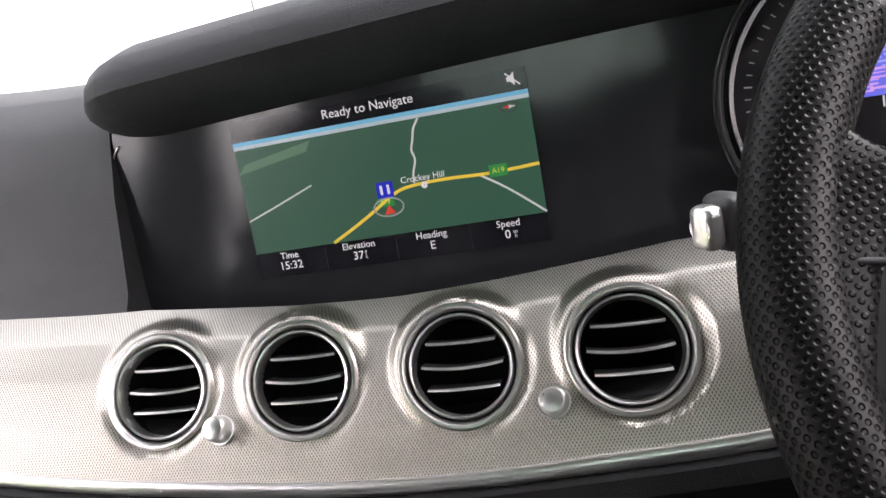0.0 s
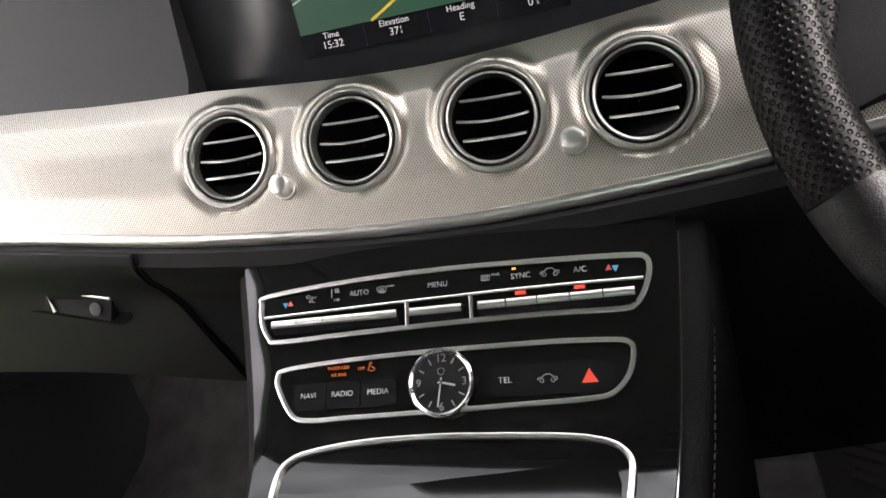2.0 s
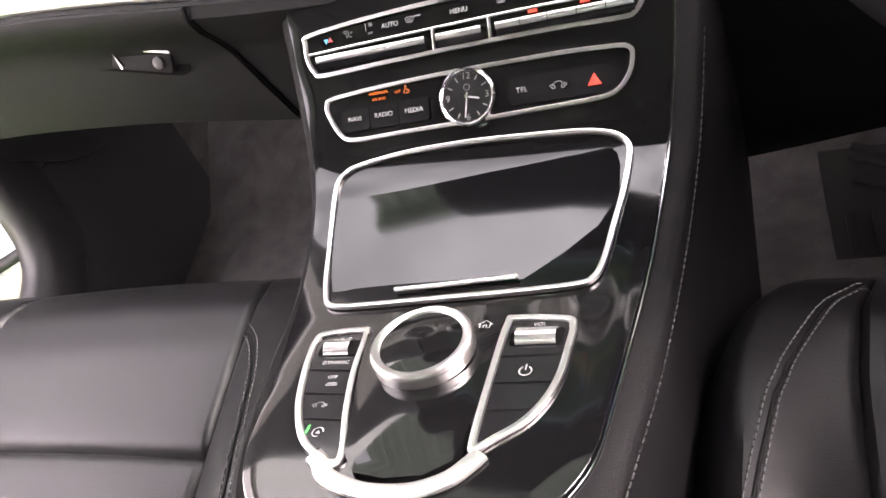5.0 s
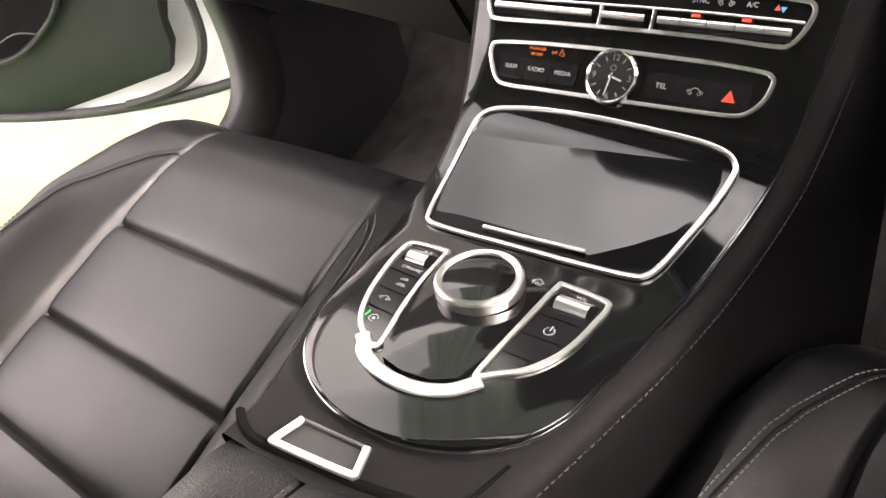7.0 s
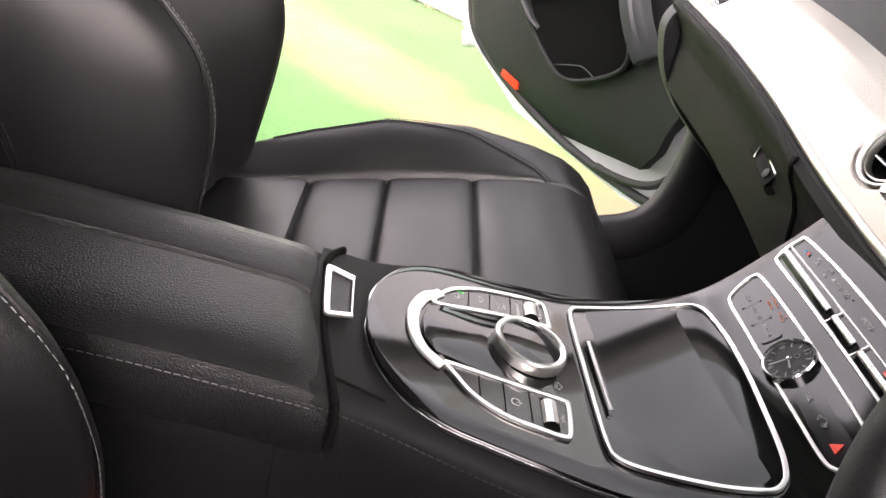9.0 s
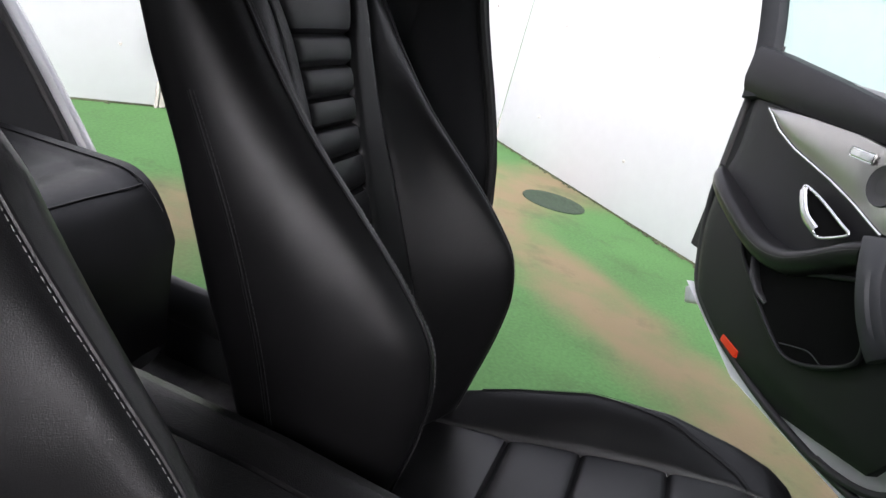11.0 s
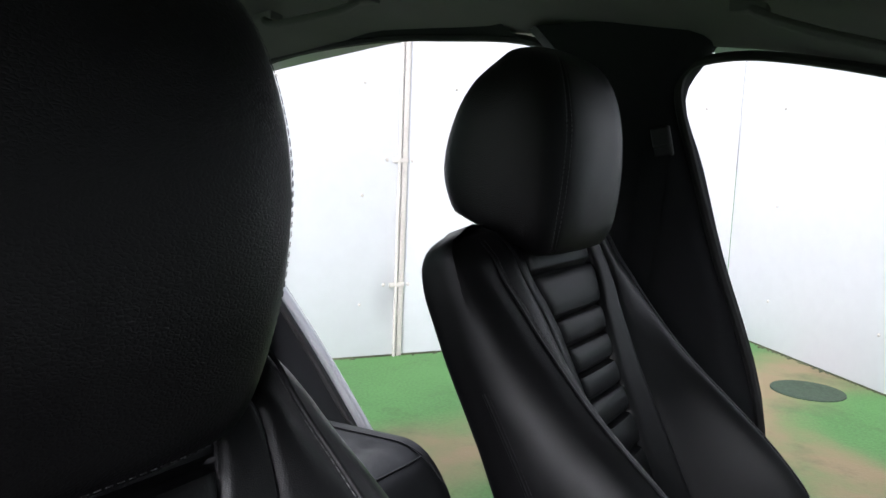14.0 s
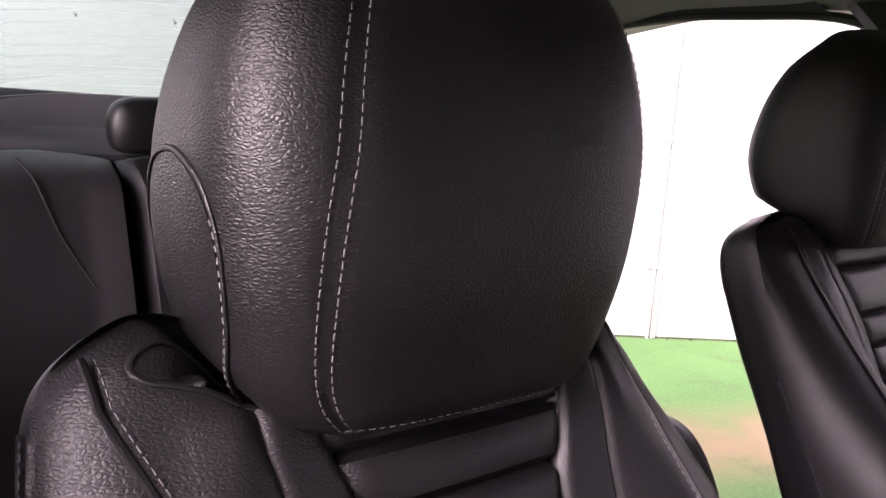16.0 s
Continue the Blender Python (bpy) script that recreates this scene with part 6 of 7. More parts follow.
def lid(x0, x1, r0, r1, name):
    """A padded lid whose edges are rounded by r0 and r1."""
    rows = []
    for i in range(41):
        def at(x, dz):
            y = lerp(x, [-0.06, -0.036, 0.0376, 0.091, 0.114], [-0.5170, -0.5235, -0.5150, -0.5025, -0.4960]) - 0.45 * i / 40
            return (x, y, con_z(max(y, -0.75)) - 0.003 + dz)

        e = 0.010 * max(0, 1 - i / 2.5) ** 2
        rows.append([at(x, dz) for x, dz in ((x0, -0.055), (x0, -r0 - e), (x0 + r0 * 0.25, -r0 * 0.4 - e), (x0 + r0, -0.002 - e), (x0 + (x1 - x0) * 0.4, 0.001 - e), (x0 + (x1 - x0) * 0.6, 0.001 - e), (x1 - r1, -0.001 - e), (x1 - r1 * 0.3, -r1 * 0.35 - e), (x1, -r1 - e), (x1 + 0.001, -0.055))])
    return part(name, sheet(rows, True, True), ARM_LEATHER, arm, "padded leather lid")


lid(-0.062, 0.0065, 0.022, 0.006, "lid")
lid(0.0095, 0.114, 0.006, 0.022, "lid")
part("base", block((0.166, 0.46, 0.40), pose(0.026, -0.757, 0.555), 0.012), DECK, arm, "leather armrest box")
part("front_gap", sweep([tuple(on_console(x, y, -0.0090)) for x, y in smoothed([(-0.062, -0.5100), (-0.052, -0.5165), (-0.036, -0.5205), (0.0, -0.5165), (0.0376, -0.5120), (0.070, -0.5050), (0.091, -0.4995), (0.112, -0.4935)], 5)] + [(0.1165, -0.4935, 0.777), (0.1180, -0.4950, 0.757)], 0.006, 0.007), GAP_SHADE, arm)
stitches([(0.1142, y, con_z(max(y, -0.75)) - 0.0200) for y in [-0.512 - 0.43 * i / 60 for i in range(61)]], [(0.6, 0, 0.8)] * 61, arm, 0.0058, 0.0040, 0.0008, STITCH)
release = thing("armrest_button", "chrome framed release button of the armrest", "button")
panel_on(release, "button", [(-0.0175, -0.5000), (0.0270, -0.4965), (0.0325, -0.5115), (-0.0195, -0.5168)], 0.0010, PLASTIC, -0.006, "black push button")
for k, w in (([(-0.0182, -0.4980), (-0.0200, -0.5080), (-0.0216, -0.5165), (-0.0195, -0.5185), (0.008, -0.5160), (0.0328, -0.5128), (0.0348, -0.5105), (0.0282, -0.4945)], 0.0052), ([(0.0278, -0.4948), (0.006, -0.4966), (-0.0178, -0.4984)], 0.0016)):
    p, u = loop_on(k, -0.0030, 5, False)
    part("frame", sweep(p, w, 0.0030, False, u, 8, 3), RING, release, "chrome frame")

# ---------------------------------------------------------------- car body shell
body = thing("car_body", "white car body shell around the cabin", "car body", "structure")
edge_z = soft_table([-2.6, -2.19, -2.0, -1.56, -1.23, -0.92, -0.80, -0.52, -0.3, 0.1, 0.4], [1.20, 1.40, 1.505, 1.566, 1.553, 1.516, 1.506, 1.446, 1.38, 1.225, 1.12], -2.6, 0.4, 0.04)
EDGE_X = 0.715


def roof_z(x, y):
    front = max(0.0, min(1.0, (y + 0.42) / 0.22))
    return edge_z(min(y, -0.42)) - 0.05 * front * front + lerp(y, [-2.4, -1.8, -0.6, -0.35], [0.10, 0.075, 0.075, 0.07]) * (1 - min(1, abs(x) / EDGE_X) ** 2.2)


def front_y(x):
    return -0.20 - 0.22 * (x / 0.7) ** 2


rows = []
for j in range(41):
    rows.append([(x, y, roof_z(x, y)) for x, y in [(q, -2.02 + (2.02 + front_y(q)) * j / 40) for q in [-EDGE_X + 2 * EDGE_X * i / 32 for i in range(33)]]])
tagged(part("headliner", slab(rows, (0, 0, 0.035)), HEADLINER), "grey cloth headliner over the cabin", "headliner", kind="structure")
rows = []
for j in range(31):
    rows.append([(x * 1.12, y, roof_z(x, y) + 0.05 - 0.05 * (abs(x) / EDGE_X) ** 4) for x, y in [(q, -2.06 + (2.11 + front_y(q)) * j / 30) for q in [-EDGE_X + 2 * EDGE_X * i / 24 for i in range(25)]]])
part("roof_skin", slab(rows, (0, 0, 0.02)), PAINT, body, "white roof skin")
# windscreen header and A pillars
part("windscreen_header", sweep([(x, front_y(x) + 0.02, roof_z(x, front_y(x)) + 0.005) for x in [-0.70 + 1.4 * i / 20 for i in range(21)]], 0.10, 0.03, ups=[(0, 0.3, 1)] * 21), HEADLINER, body, "grey header rail")
for sx in (-1, 1):
    part("a_pillar", sweep(smoothed([(sx * 0.665, -0.44, 1.43), (sx * 0.69, -0.2, 1.345), (sx * 0.72, 0.1, 1.235), (sx * 0.745, 0.40, 1.12)], 6), 0.085, 0.05, ups=[(sx, 0, 0.3)] * 19), HEADLINER, body, "grey pillar trim")
    # B pillar: widens downwards, dark trim
    prof = [(0.47, -0.74, -1.02, 0.745), (0.70, -0.755, -1.02, 0.745), (0.946, -0.784, -1.03, 0.74), (1.174, -0.862, -1.06, 0.728), (1.32, -0.905, -1.085, 0.72), (1.432, -0.939, -1.11, 0.705), (1.50, -0.90, -1.16, 0.69), (1.55, -0.86, -1.20, 0.665)]
    rows = []
    for z, y0, y1, x in smoothed(prof, 4):
        m = (y0 + y1) / 2
        rows.append([(sx * (x + 0.045), y0 + 0.002, z), (sx * (x + 0.01), y0, z), (sx * (x - 0.012), y0 - 0.012, z), (sx * (x - 0.028), y0 - 0.035, z), (sx * (x - 0.033), m, z), (sx * (x - 0.026), y1 + 0.03, z), (sx * (x + 0.01), y1, z), (sx * (x + 0.045), y1 - 0.002, z)])
    part("b_pillar", sheet(rows, True, True), PILLAR, body, "black trimmed pillar")
    seal = [(sx * 0.745, y, z) for y, z in ((-0.735, 0.50), (-0.752, 0.70), (-0.782, 0.946), (-0.860, 1.174), (-0.905, 1.32), (-0.936, 1.43), (-0.925, 1.478), (-0.88, 1.494), (-0.80, 1.494), (-0.66, 1.470), (-0.52, 1.434), (-0.3, 1.366), (0.1, 1.215))]
    seal = [(sx * (EDGE_X + 0.03 - 0.04 * max(0, min(1, (z - 1.0) / 0.45))), y, z) for _, y, z in seal]
    part("front_door_seal", sweep(smoothed(seal, 5), 0.016, 0.016, ups=[(1, 0, 0)] * 61, n=8), RUBBER, body, "black rubber door seal")
    rear = [(-1.10, 1.43), (-1.14, 1.50), (-1.23, 1.540), (-1.40, 1.553), (-1.563, 1.557), (-1.80, 1.537), (-1.998, 1.490), (-2.12, 1.43), (-2.19, 1.365), (-2.185, 1.30), (-2.15, 1.225), (-2.08, 1.165), (-2.005, 1.105), (-1.91, 1.035), (-1.79, 0.918), (-1.675, 0.795), (-1.555, 0.655), (-1.47, 0.52)]
    curve = smoothed(rear, 4)
    part("rear_door_seal", sweep([(sx * 0.715, y, z) for y, z in curve], 0.018, 0.018, ups=[(1, 0, 0)] * len(curve), n=8), RUBBER, body, "black rubber door seal")
    # quarter trim behind the rear door opening
    low = curve[24:]
    rows = []
    for y, z in low:
        f = max(0, min(1, (1.2 - z) / 0.6))
        rows.append([(sx * 0.715, y, z), (sx * 0.700, y - 0.015, z - 0.012), (sx * 0.690, y - 0.05, z - 0.02), (sx * 0.672, y - 0.12, z - 0.035), (sx * 0.655, y - 0.22 - 0.1 * f, z - 0.06), (sx * 0.645, y - 0.45, z - 0.12), (sx * 0.640, min(y - 0.7, -2.2), z - 0.2)])
    part("quarter_trim", sheet(rows), PILLAR, body, "dark trim beside the rear seat")
    rows = []
    for y, z in curve[34:]:
        rows.append([(sx * 0.722, y + 0.002, z), (sx * 0.738, y + 0.012, z + 0.004), (sx * 0.752, y + 0.010, z + 0.004), (sx * 0.78, y - 0.006, z - 0.008), (sx * 0.83, y - 0.05, z - 0.03), (sx * 0.86, y - 0.4, z - 0.1)])
    part("rear_quarter", sheet(rows), PAINT, body, "white painted rear quarter")
    # rear roof side and C pillar
    up = curve[8:40]
    rows = [[(sx * 0.712, y, z), (sx * 0.69, y - 0.015, z + 0.012), (sx * 0.66, y - 0.03, z + 0.03), (sx * 0.62, y - 0.06 - 0.10 * max(0, 1.5 - z), z + 0.05), (sx * 0.58, y - 0.10 - 0.25 * max(0, 1.5 - z), min(z + 0.06, 1.60))] for y, z in up]
    part("c_pillar", sheet(rows), PILLAR, body, "dark pillar trim beside the rear window")
    # sills
    part("sill", block((0.10, 3.1, 0.14), pose(sx * 0.835, -0.95, 0.35), 0.03, 3), PAINT, body, "white painted sill")
    path = [(sx * 0.745, -1.6, 0.475), (sx * 0.745, -0.9, 0.47), (sx * 0.745, -0.4, 0.475), (sx * 0.745, -0.16, 0.49), (sx * 0.745, -0.04, 0.515), (sx * 0.75, 0.02, 0.56), (sx * 0.755, 0.045, 0.63), (sx * 0.755, 0.05, 0.72), (sx * 0.755, 0.04, 0.85), (sx * 0.755, 0.03, 0.95)]
    part("sill_trim", sweep(smoothed(path, 5), 0.085, 0.06, ups=[(-sx, 0, 0.4)] * 46, n=14, power=3), PLASTIC, body, "black sill and kick trim")
    rows = [[(sx * 0.79, 0.06 - 0.01 * k, z), (sx * 0.82, 0.085, z), (sx * 0.86, 0.12, z), (sx * 0.90, 0.20, z)] for k, z in enumerate((0.40, 0.55, 0.75, 0.95, 1.12))]
    part("hinge_pillar", sheet(rows), PAINT, body, "white painted hinge pillar")
    side = frame_from((sx * 0.755, 0, 0), (0, 1, 0), (1, 0, 0)) if sx < 0 else frame_from((sx * 0.755 - 0.035, 0, 0), (0, 1, 0), (1, 0, 0))
    cap_line = smoothed([(-0.085, 0.940), (-0.104, 0.915), (-0.106, 0.885), (-0.085, 0.830), (-0.049, 0.781), (0.002, 0.736), (0.064, 0.689), (0.138, 0.633), (0.25, 0.60)], 4) + [(0.36, 0.60), (0.36, 1.02), (0.05, 1.02), (-0.04, 0.975)]
    part("dash_end_cap", plate(cap_line, 0.035, side, 0.006), GREY_PLASTIC, body, "grey end cap of the dashboard")
    low_line = [(-1.6, 0.31), (0.35, 0.31), (0.35, 0.66), (0.07, 0.66), (0.035, 0.575), (-0.03, 0.525), (-0.15, 0.495), (-0.4, 0.478), (-1.6, 0.478)]
    part("sill_inner", plate(low_line, 0.02, frame_from((sx * 0.74 - 0.01, 0, 0), (0, 1, 0), (1, 0, 0))), GREY_PLASTIC, body, "black inner sill cover")
for sx in (-1, 1):
    part("kick_panel", block((0.03, 0.60, 0.66), pose(sx * 0.748, 0.345, 0.66), 0.01), CARPET, body, "carpeted kick panel")
part("firewall", block((1.5, 0.04, 0.80), pose(0, 0.62, 0.70, -18)), CARPET, body, "carpeted bulkhead")
part("rear_bulkhead", block((1.5, 0.05, 0.95), pose(0, -2.25, 0.75)), CARPET, body)
floor_bm = sheet([[(x, y, z) for x in (-0.76, -0.3, 0.3, 0.76)] for y, z in ((-2.1, 0.36), (-1.25, 0.345), (-0.2, 0.335), (0.15, 0.34), (0.30, 0.37), (0.55, 0.58), (0.62, 0.70))])
tagged(part("cabin_floor", floor_bm, CARPET), "black carpeted cabin floor", "floor", kind="structure")
part("underbody", block((1.6, 3.4, 0.06), pose(0, -0.9, 0.285)), PLASTIC, body)

# glass
SCREEN_GLASS = glass("windscreen_glass", (0.70, 0.745, 0.73))
REAR_GLASS = glass("rear_glass_tint", (0.25, 0.33, 0.295))
GREEN_GLASS = glass("green_glass", (0.72, 0.90, 0.84))
rows = [[(x * (0.92 + 0.08 * f), front_y(x) + 0.02 + (0.82 - 0.05 * (x / 0.7) ** 2) * f, roof_z(x * 0.9, front_y(x)) + (1.08 - roof_z(x * 0.9, front_y(x))) * f) for x in [-0.70 + 1.4 * i / 20 for i in range(21)]] for f in [i / 10 for i in range(11)]]
ws = tagged(part("windscreen", sheet(rows), SCREEN_GLASS), "clear curved windscreen", "windscreen", kind="structure")
# dark shade band and cloth lip along the top of the windscreen
part("shade_band", slab([[(p[0], p[1], p[2] - 0.006) for p in r] for r in rows[:2]], (0, 0, -0.002)), PILLAR, body, "dark band along the windscreen top")
lip = [[(x, front_y(x) - 0.02 + 0.09 * f, roof_z(x * 0.9, front_y(x)) - 0.016 - 0.036 * f) for x in [-0.62 + 1.24 * i / 20 for i in range(21)]] for f in (0, 0.35, 0.7, 1)]
part("header_lip", slab(lip, (0, 0.004, 0.010)), HEADLINER, body, "grey header lip over the windscreen")
def rear_point(x, f):
    return (x * (0.86 + 0.06 * f), -2.00 - 0.46 * f + 0.06 * (x / 0.6) ** 2, 1.60 - 0.28 * f - 0.05 * (x / 0.6) ** 2)
rows = [[rear_point(x, f) for x in [-0.62 + 1.24 * i / 16 for i in range(17)]] for f in [i / 8 for i in range(9)]]
rear_glass = thing("rear_window", "rear window with fine heater lines", "window", "structure")
pane = part("pane", sheet(rows), REAR_GLASS, rear_glass, "pale green glass")
pane.visible_shadow = False
HEATER = mat("heater_line", (0.62, 0.66, 0.64), 0.5)
for k in range(13):
    f = 0.10 + 0.85 * k / 12
    part("heater_line", sweep([(p[0], p[1] + 0.003, p[2] - 0.001) for p in [rear_point(x, f) for x in (-0.58, -0.3, 0, 0.3, 0.58)]], 0.0006, 0.0004, n=4), HEATER, rear_glass)
BLUE_STRIP = mat("blue_sticker", (0.03, 0.20, 0.70), 0.5, vary=0.05)
strip = thing("window_sticker", "blue sticker strip with white lettering bars on the rear window", "sticker")
part("strip", sheet([[(p[0], p[1] + 0.004, p[2] - 0.002) for p in [rear_point(x, f) for x in [-0.46 + 0.92 * i / 12 for i in range(13)]]] for f in (0.165, 0.225)]), BLUE_STRIP, strip)
for i in range(26):
    x = -0.41 + 0.82 * i / 25
    if i % 7 != 6:
        part("bar", sheet([[(p[0], p[1] + 0.006, p[2] - 0.003) for p in [rear_point(q, f) for q in (x - 0.009, x + 0.009)]] for f in (0.186, 0.206)]), WHITE_PRINT, strip, smooth=False)

# ---------------------------------------------------------------- roof fittings
visor = thing("sun_visor", "grey cloth sun visor folded against the roof", "sun visor", group="sun visors")
VM = frame_from((-0.40, -0.475, 1.452), (-1, 0.10, -0.10), (0, 0.12, -1))
part("panel", plate(rounded(0.40, 0.15, 0.03), 0.016, VM, 0.006), HEADLINER, visor, "grey cloth panel")
part("vanity_flap", plate(rounded(0.10, 0.05, 0.004), 0.003, VM @ pose(-0.01, 0.01, 0.0155), 0.001), mat("pale_flap", (0.45, 0.44, 0.42), 0.3), visor, "pale vanity flap")
copy_thing(visor, Matrix.Translation((0.80, 0, 0)))
overhead = thing("overhead_console", "grey overhead console with map lights", "overhead console")
part("housing", plate(rounded(0.42, 0.25, 0.09), 0.036, frame_from((0.0, -0.375, 1.492), (1, 0, 0), (0, 0.12, -1)), 0.012), HEADLINER, overhead)
for x in (-0.06, 0.06):
    part("lens", turned([(0.026, 0.0), (0.024, 0.004), (0.001, 0.006)], 24, frame_from((x, -0.465, 1.4465), (1, 0, 0), (0, 0.12, -1))), mat("frosted_lens", (0.55, 0.55, 0.52), 0.3), overhead)
mirror = thing("rear_view_mirror", "black framed rear view mirror under the windscreen header", "mirror")
MM = frame_from((0.0, -0.365, 1.385), (1, 0, 0.02), (0.18, -0.96, -0.20))
part("housing", plate(rounded(0.21, 0.066, 0.028), 0.03, MM @ pose(0, 0, -0.03), 0.008), PLASTIC, mirror)
part("glass", plate(rounded(0.20, 0.056, 0.024), 0.002, MM), mat("mirror_glass", (0.75, 0.77, 0.78), 0.02, 1.0, vary=0.01, rvary=0.005), mirror, "mirror glass")
part("stem", sweep([(0.0, -0.35, 1.385), (0.0, -0.335, 1.42), (0.0, -0.335, 1.492)], 0.03, 0.03), PLASTIC, mirror)
sensor = thing("sensor_cover", "small black sensor cover behind the windscreen", "sensor cover")
part("cover", block((0.085, 0.055, 0.030), pose(-0.055, -0.185, 1.378, -20), 0.010, 3), PLASTIC, sensor)
part("foot", block((0.05, 0.03, 0.03), pose(-0.055, -0.178, 1.398, -20), 0.004), PLASTIC, sensor)
for sx in (-1, 1):
    for y0, y1 in ((-0.80, -0.56), (-1.70, -1.46)):
        grab = thing("grab_handle", "grey roof grab handle", "grab handle", group="grab handles")
        za, zb_ = roof_z(sx * 0.50, y0), roof_z(sx * 0.50, y1)
        pts = [(sx * 0.535, y0, za - 0.004), (sx * 0.510, y0 + 0.03, za - 0.028), (sx * 0.500, (y0 + y1) / 2, (za + zb_) / 2 - 0.034), (sx * 0.510, y1 - 0.03, zb_ - 0.028), (sx * 0.535, y1, zb_ - 0.004)]
        part("bar", sweep(smoothed(pts, 6), 0.022, 0.014, n=12), HEADLINER, grab)
        for y, z in ((y0, za), (y1, zb_)):
            part("mount", block((0.035, 0.05, 0.02), pose(sx * 0.535, y, z - 0.006), 0.006), HEADLINER, grab)
for sx in (-1, 1):
    anchor = thing("belt_anchor", "seat belt anchor on the door pillar", "seat belt", group="seat belts")
    part("guide", block((0.012, 0.032, 0.050), pose(sx * 0.680, -0.95, 1.36, 14), 0.006, 3), PLASTIC, anchor)
    part("slot", block((0.004, 0.024, 0.006), pose(sx * 0.675, -0.95, 1.352, 14), 0.001), PLASTIC, anchor)
    part("strap", sweep([(sx * 0.676, -0.955, 1.35), (sx * 0.672, -0.98, 1.10), (sx * 0.665, -1.0, 0.75), (sx * 0.67, -1.0, 0.50)], 0.046, 0.0015, ups=[(1, 0, 0)] * 4, n=8), PILLAR, anchor, "black belt webbing")

# ---------------------------------------------------------------- front left door, standing open
DOOR_TRIM = mat("brushed_silver_trim", (0.42, 0.41, 0.395), 0.34, 1.0, vary=0.05, scale=20, fine=900, bump=0.00004, rvary=0.04)
door = thing("front_door", "open white car door with black and silver inner trim", "car door")
FD = frame_from((-0.85, 0.25, 0), (-0.851, -0.525, 0), (0, 0, 1))


def dp(s, z, n=0.0):
    return tuple(FD @ Vector((s, n, z)))


def door_sheet(name, cols, material, label="", back=0.03):
    """Columns of (s, z, n) laid over the door."""
    d = FD.to_3x3() @ Vector((0, -back, 0))
    return part(name, slab([[dp(*q) for q in c] for c in cols], d), material, door, label)


rear_s = soft_table([0.44, 0.56, 0.64, 0.757, 0.893, 0.969, 1.12], [1.00, 1.09, 1.135, 1.18, 1.198, 1.180, 1.195], 0.44, 1.13, 0.02)
cols = []
for i in range(31):
    f = i / 30
    col = []
    for j in range(24):
        z = lerp(f, [0, 0.3, 0.6, 0.8, 1], [0.50, 0.448, 0.458, 0.50, 0.60]) * (1 - j / 23) + 1.125 * (j / 23)
        s0 = lerp(z, [0.45, 0.47, 0.50, 0.556, 0.628, 0.75, 0.95], [0.44, 0.37, 0.32, 0.285, 0.275, 0.22, 0.10])
        s = s0 + (rear_s(max(z, 0.46)) - s0) * f
        edge = max(0, f - 0.93) / 0.07
        col.append((s, z, 0.012 * math.sin(math.pi * min(1, (z - 0.44) / 0.5)) - 0.035 * edge ** 2 - 0.02 * max(0, 0.52 - z) / 0.07))
    cols.append(col)
door_sheet("inner_panel", cols, DOOR_SKIN, "black moulded inner panel")
cols = []
for i in range(25):
    s = 0.10 + 1.09 * i / 24
    zt = lerp(s, [0.1, 0.45, 0.782, 1.114, 1.2], [1.15, 1.185, 1.225, 1.258, 1.262])
    cols.append([(s, 1.128, 0.008), (s, 1.145, 0.022), (s, 1.17, 0.030), (s, zt - 0.02, 0.028), (s, zt - 0.004, 0.016), (s, zt, 0.0)])
door_sheet("upper_pad", cols, DOOR_SKIN, "dark padded window sill")
# silver trim with a scooped speaker
TRIM_LO = soft_table([0.418, 0.435, 0.453, 0.50, 0.529, 0.566, 0.635, 0.727, 0.886, 0.968, 1.022, 1.036], [1.060, 1.025, 0.997, 0.965, 0.958, 0.970, 0.993, 1.017, 1.049, 1.077, 1.110, 1.116], 0.418, 1.036, 0.004)
cols = []
for i in range(49):
    s = 1.036 - 0.618 * i / 48
    lo = TRIM_LO(s)
    hi = lerp(s, [0.418, 0.432, 0.483, 0.568, 0.706, 0.888, 1.036], [1.064, 1.094, 1.109, 1.120, 1.130, 1.127, 1.118])
    col = []
    for j in range(17):
        z = lo + (hi - lo) * j / 16
        r = math.hypot(s - 0.575, z - 1.051)
        col.append((s, z, 0.026 + 0.010 * math.sin(math.pi * j / 16) - 0.012 * max(0.0, 1 - r / 0.075)))
    cols.append(col)
door_sheet("silver_trim", cols, DOOR_TRIM, "brushed silver trim panel", 0.02)
part("trim_edge", sweep([dp(s, TRIM_LO(s) - 0.003, 0.030) for s in [1.036 - 0.507 * i / 40 for i in range(41)]], 0.005, 0.006), CHROME, door, "chrome trim edge")
part("speaker", turned([(0.046, 0.0), (0.044, 0.003), (0.040, 0.001), (0.001, -0.001)], 36, FD @ pose(0.575, 0.0325, 1.051, -90)), PLASTIC, door, "round black speaker")
part("seat_switch", block((0.074, 0.006, 0.024), FD @ pose(0.660, 0.038, 1.094), 0.006, 3), CHROME, door, "silver seat switch plate")
ring = smoothed([(0.800, 0.976, 0.026), (0.735, 0.968, 0.029), (0.640, 0.938, 0.030), (0.608, 0.926, 0.030), (0.640, 0.905, 0.030), (0.690, 0.886, 0.030), (0.735, 0.905, 0.029), (0.770, 0.938, 0.028)], 6, True)
part("handle_ring", sweep([dp(*q) for q in ring], 0.009, 0.008, True, [tuple(FD.to_3x3().col[1])] * len(ring)), CHROME, door, "chrome door handle surround")
